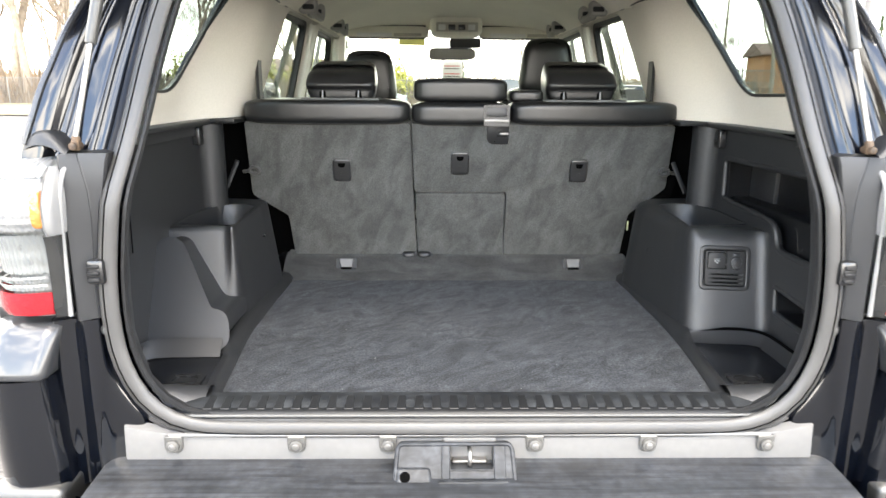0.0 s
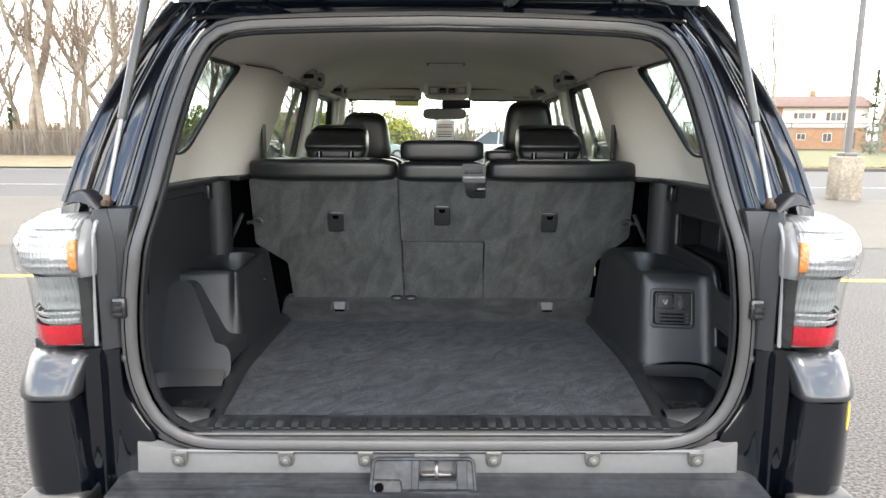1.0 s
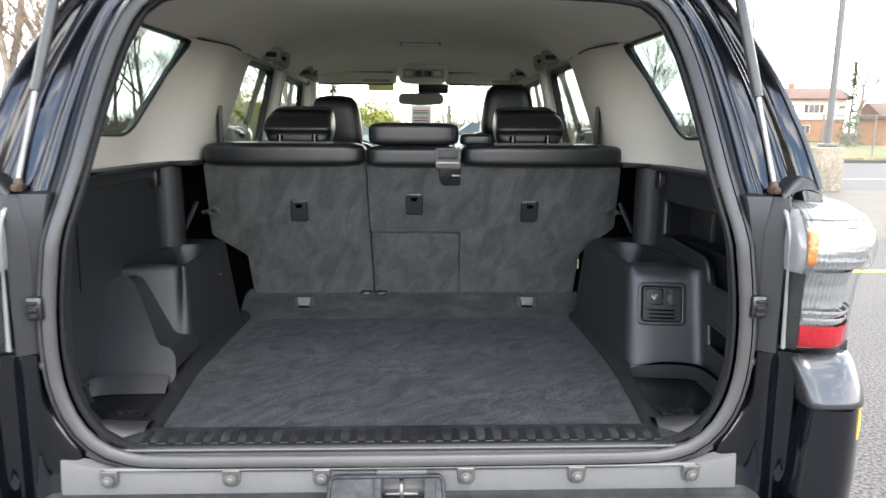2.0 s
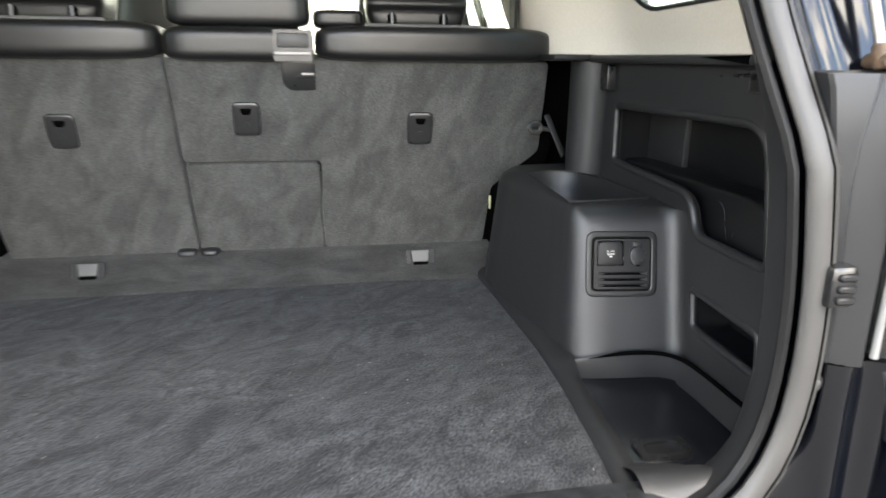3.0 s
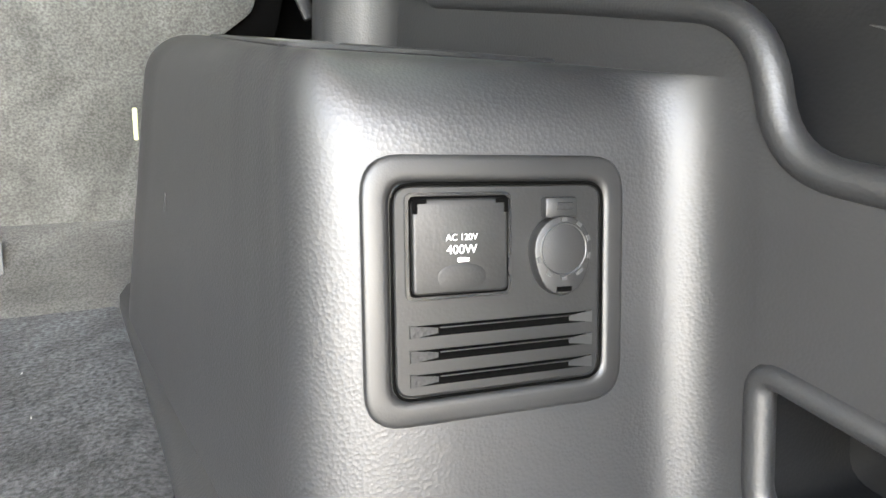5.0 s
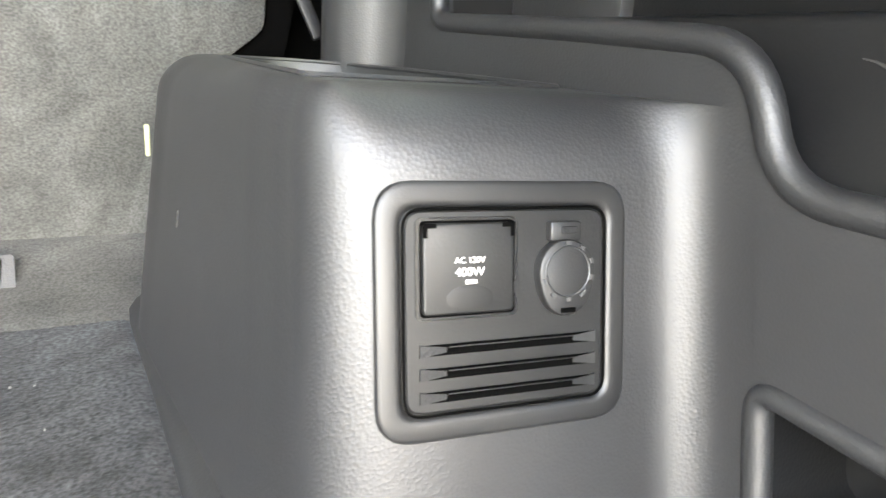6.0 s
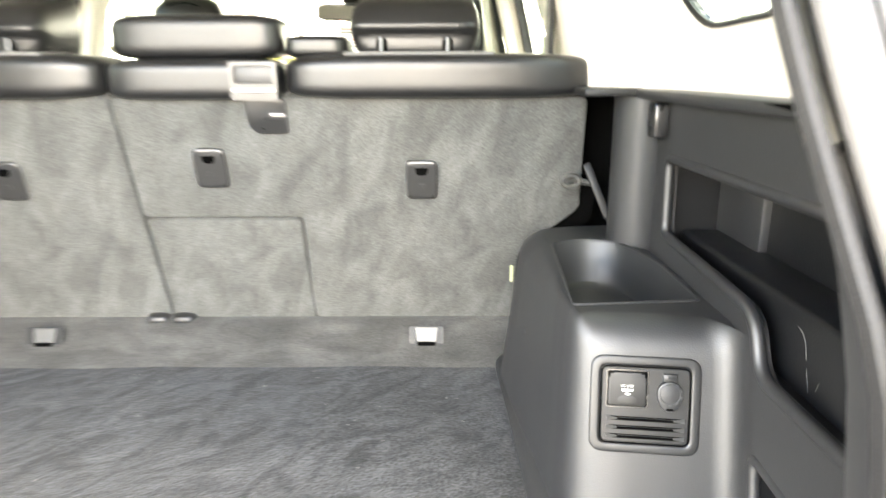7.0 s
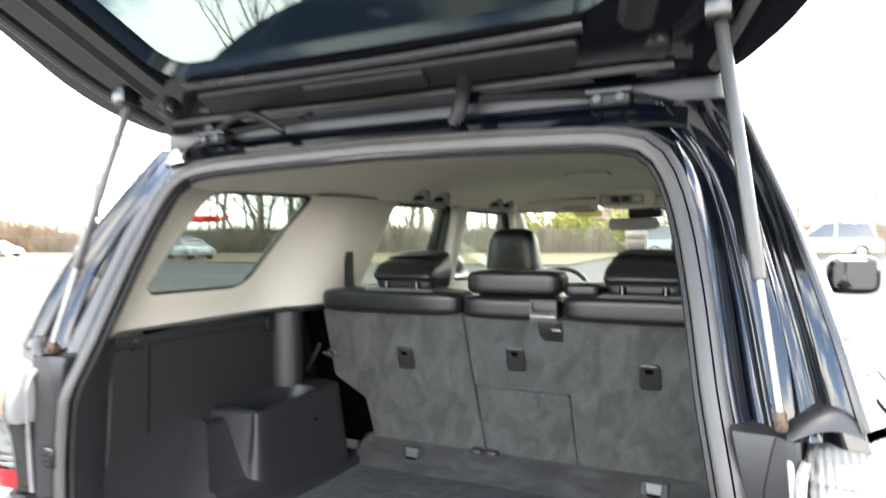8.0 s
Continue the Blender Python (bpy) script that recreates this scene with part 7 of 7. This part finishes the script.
# houses
def house(at, yaw, L, D, h1, h2, lbl, lower, upper, wins):
    hs = thing("house", lbl, "house", at=at)
    M = Matrix.Translation(at) @ Matrix.Rotation(radians(yaw), 4, "Z")
    part("brick_wall", box((-L / 2, -D / 2, -0.1), (L / 2, D / 2, h1), m=M), lower, hs, "orange brick ground floor")
    if h2 > h1:
        part("upper_wall", box((-L / 2 + 0.0, -D / 2 - 0.15, h1), (L / 2, D / 2 + 0.1, h2), m=M), upper, hs, "cream sided upper floor")
        part("brick_end", box((-L / 2 - 0.02, -D / 2 - 0.17, h1), (-L / 2 + L * 0.17, D / 2, h2), m=M), lower, hs)
    o = 0.6
    rt = h2 + 1.7
    poly = [(-D / 2 - o, h2 - 0.05), (D / 2 + o, h2 - 0.05), (D / 2 + o, h2 + 0.12), (0.25, rt), (-0.25, rt), (-D / 2 - o, h2 + 0.12)]
    b = bmesh.new()
    rws = []
    for xx, k in ((-L / 2 - o, 1.0), (L / 2 + o, 1.0)):
        rws.append([M @ V((xx, y, z)) for y, z in poly])
    part("roof", loft(rws, loop=True, cap=True), ROOFING, hs, "brown shingled roof")
    for x, z, w_, h_, sh in wins:
        yb = -D / 2 - (0.15 if z > h1 else 0)
        wd = part("window", plate([(x - w_ / 2 - 0.08, z - h_ / 2 - 0.08), (x + w_ / 2 + 0.08, z - h_ / 2 - 0.08), (x + w_ / 2 + 0.08, z + h_ / 2 + 0.08), (x - w_ / 2 - 0.08, z + h_ / 2 + 0.08)], [[(x - w_ / 2, z - h_ / 2), (x - 0.03, z - h_ / 2), (x - 0.03, z + h_ / 2), (x - w_ / 2, z + h_ / 2)], [(x + 0.03, z - h_ / 2), (x + w_ / 2, z - h_ / 2), (x + w_ / 2, z + h_ / 2), (x + 0.03, z + h_ / 2)]], lambda u, v: M @ V((u, yb - 0.06, v)), M.to_3x3() @ V((0, 0.06, 0))), SIDING, hs, "white framed window")
        part("pane", box((x - w_ / 2, yb - 0.02, z - h_ / 2), (x + w_ / 2, yb - 0.005, z + h_ / 2), m=M), WINDOW_DARK, wd)
        if sh:
            for sg in (-1, 1):
                part("shutter", box((x + sg * (w_ / 2 + 0.35) - 0.2, yb - 0.05, z - h_ / 2), (x + sg * (w_ / 2 + 0.35) + 0.2, yb - 0.002, z + h_ / 2), m=M), SHUTTER, wd)
    part("chimney", box((0.6, 0.2, rt - 0.5), (1.2, 0.8, rt + 0.7), m=M), lower, hs)
    part("door", box((L * 0.32, -D / 2 - 0.05, 0), (L * 0.32 + 1.0, -D / 2, 2.1), m=M), SHUTTER, hs)
    return hs


house((50.2, 91, 0.3), -10, 12.6, 8.0, 2.7, 5.3, "two-storey house with orange brick below and cream siding above", BRICK, SIDING,
      [(-1.4, 4.2, 1.5, 0.7, True), (2.4, 4.1, 1.2, 1.0, True), (-1.6, 1.5, 1.0, 0.7, False), (1.6, 1.4, 1.0, 1.0, False)])
house((56, 70, 0.0), -16, 13.0, 8.0, 2.8, 2.9, "low orange brick house behind the fence", BRICK, SIDING, [(-3, 1.6, 1.6, 1.0, False), (2, 1.6, 1.6, 1.0, False)])
house((-20, 92, 0.2), 5, 12.0, 8.0, 2.8, 2.9, "distant pale house among the trees", SIDING, SIDING, [(-3, 1.6, 1.6, 1.0, False), (2, 1.6, 1.6, 1.0, False)])

up = thing("utility_pole", "weathered wooden utility pole with crossarms", "utility pole", at=(45, 105, 0))
part("pole", tube([(45, 105, 0), (45, 105, 20.5)], [0.24, 0.16], 8), WOOD_POLE, up)
for z in (19.6, 16.0):
    part("crossarm", box((43.6, 104.9, z), (46.4, 105.1, z + 0.2)), WOOD_POLE, up)
for z in (16.4, 13.8, 9.5):
    wv = thing("overhead_wire", "thin black overhead wire", "wire", group="overhead wires", at=(45, 105, z))
    part("wire", tube(curve([(45, 105, z), (58, 96, z - 0.8), (75, 86, z - 0.3)], 10), 0.02, 4), PLASTIC_DARK, wv)


# parked cars
def parked_car(at, yaw, mat, lbl, tall=False):
    c = thing("parked_car", lbl, "car", group="parked cars", at=at)
    M = Matrix.Translation(at) @ Matrix.Rotation(radians(yaw), 4, "Z")
    roof = 1.68 if tall else 1.46
    low = [(-2.25, 0.32), (-2.3, 0.55), (-2.22, 0.85), (-1.9, 0.95), (0.95, 0.98), (1.5, 0.92), (2.1, 0.78), (2.3, 0.55), (2.25, 0.32)]
    rows_ = []
    for w_, k in ((-0.90, 0.90), (-0.88, 0.97), (-0.80, 1.0), (0.80, 1.0), (0.88, 0.97), (0.90, 0.90)):
        rows_.append([M @ V((x * (0.97 + 0.03 * k), w_, 0.32 + (z - 0.32) * k)) for x, z in low])
    part("body", loft(rows_, loop=True, cap=True), mat, c)
    cabp = [(-2.05 if tall else -1.75, 0.93), (-1.75 if tall else -1.1, roof - 0.06), (-1.2 if tall else -0.6, roof), (0.2, roof - 0.02), (1.25, 0.95)]
    part("cabin", loft([[M @ V((x, w_ * (1 if z < 1.1 else 0.80), z)) for x, z in cabp] for w_ in (-0.80, 0.80)], loop=True, cap=True), WINDOW_DARK, c, "dark car windows")
    rp = [(-1.75 if tall else -1.1, roof - 0.05), (-1.2 if tall else -0.6, roof + 0.01), (0.2, roof), (0.35, roof - 0.06)]
    part("roof_panel", loft([[M @ V((x, w_, z)) for x, z in rp] for w_ in (-0.66, -0.6, 0.6, 0.66)]), mat, c)
    for sg in (-1, 1):
        for a, b_ in (((-0.35, roof - 0.03), (-0.30, 0.95)), ((0.3, roof - 0.04), (1.25, 0.95)), (((-1.75 if tall else -1.1), roof - 0.06), ((-2.0 if tall else -1.7), 0.94))):
            part("pillar", tube([M @ V((a[0], sg * 0.655, a[1])), M @ V((b_[0], sg * 0.81, b_[1]))], 0.05, 5), mat, c)
        part("headlight", box((2.05, sg * 0.66 - 0.16, 0.62), (2.29, sg * 0.66 + 0.16, 0.76), 0.03, m=M), LENS_CLEAR, c)
        part("tail_lamp", box((-2.29, sg * 0.70 - 0.12, 0.68), (-2.15, sg * 0.70 + 0.12, 0.86), 0.03, m=M), LENS_RED, c)
        for x in (-1.38, 1.42):
            wh = part("wheel", cyl(M @ V((x, sg * 0.70, 0.33)), M @ V((x, sg * 0.915, 0.33)), 0.33, 20), TYRE, c)
            part("rim", cyl(M @ V((x, sg * 0.90, 0.33)), M @ V((x, sg * 0.925, 0.33)), 0.21, 16), STEEL, wh)
    return c


parked_car((3.45, 41.5, 0.0), 178, CAR_SILVER, "silver estate car parked along the fence", True).scale = (1.1, 1.1, 1.12)
parked_car((-4.2, 41.5, 0.0), 6, CAR_TEAL, "grey-green hatchback parked along the fence", True).scale = (1.1, 1.1, 1.12)
parked_car((-36.5, 33.5, 0.05), -18, CAR_SILVER, "silver saloon parked at the lot edge")
parked_car((-41.5, 37.5, 0.05), -12, CAR_BLUE, "slate-blue hatchback parked at the lot edge", True)
for i, (x, y) in enumerate(((-60, 30), (-57, 25), (-63, 35.5), (-55, 20.5))):
    parked_car((x, y, 0.05), 12, CAR_WHITE if i % 2 == 0 else CAR_SILVER, "pale car in a row at the far side", i == 1)
rc = thing("canopy", "red canopy on posts beyond the parked cars", "canopy", at=(-43, 42, 0))
part("roof_box", box((-45.6, 41.0, 2.9), (-42.9, 43.0, 3.45), 0.08), RED_PAINT, rc)
part("boom", box((-42.9, 41.9, 3.20), (-39.5, 42.1, 3.34), 0.03), RED_PAINT, rc, "thin red boom")
for x in (-45.3, -43.2):
    for y in (41.2, 42.8):
        part("post", cyl((x, y, 0), (x, y, 2.95), 0.05, 8), GALV, rc)
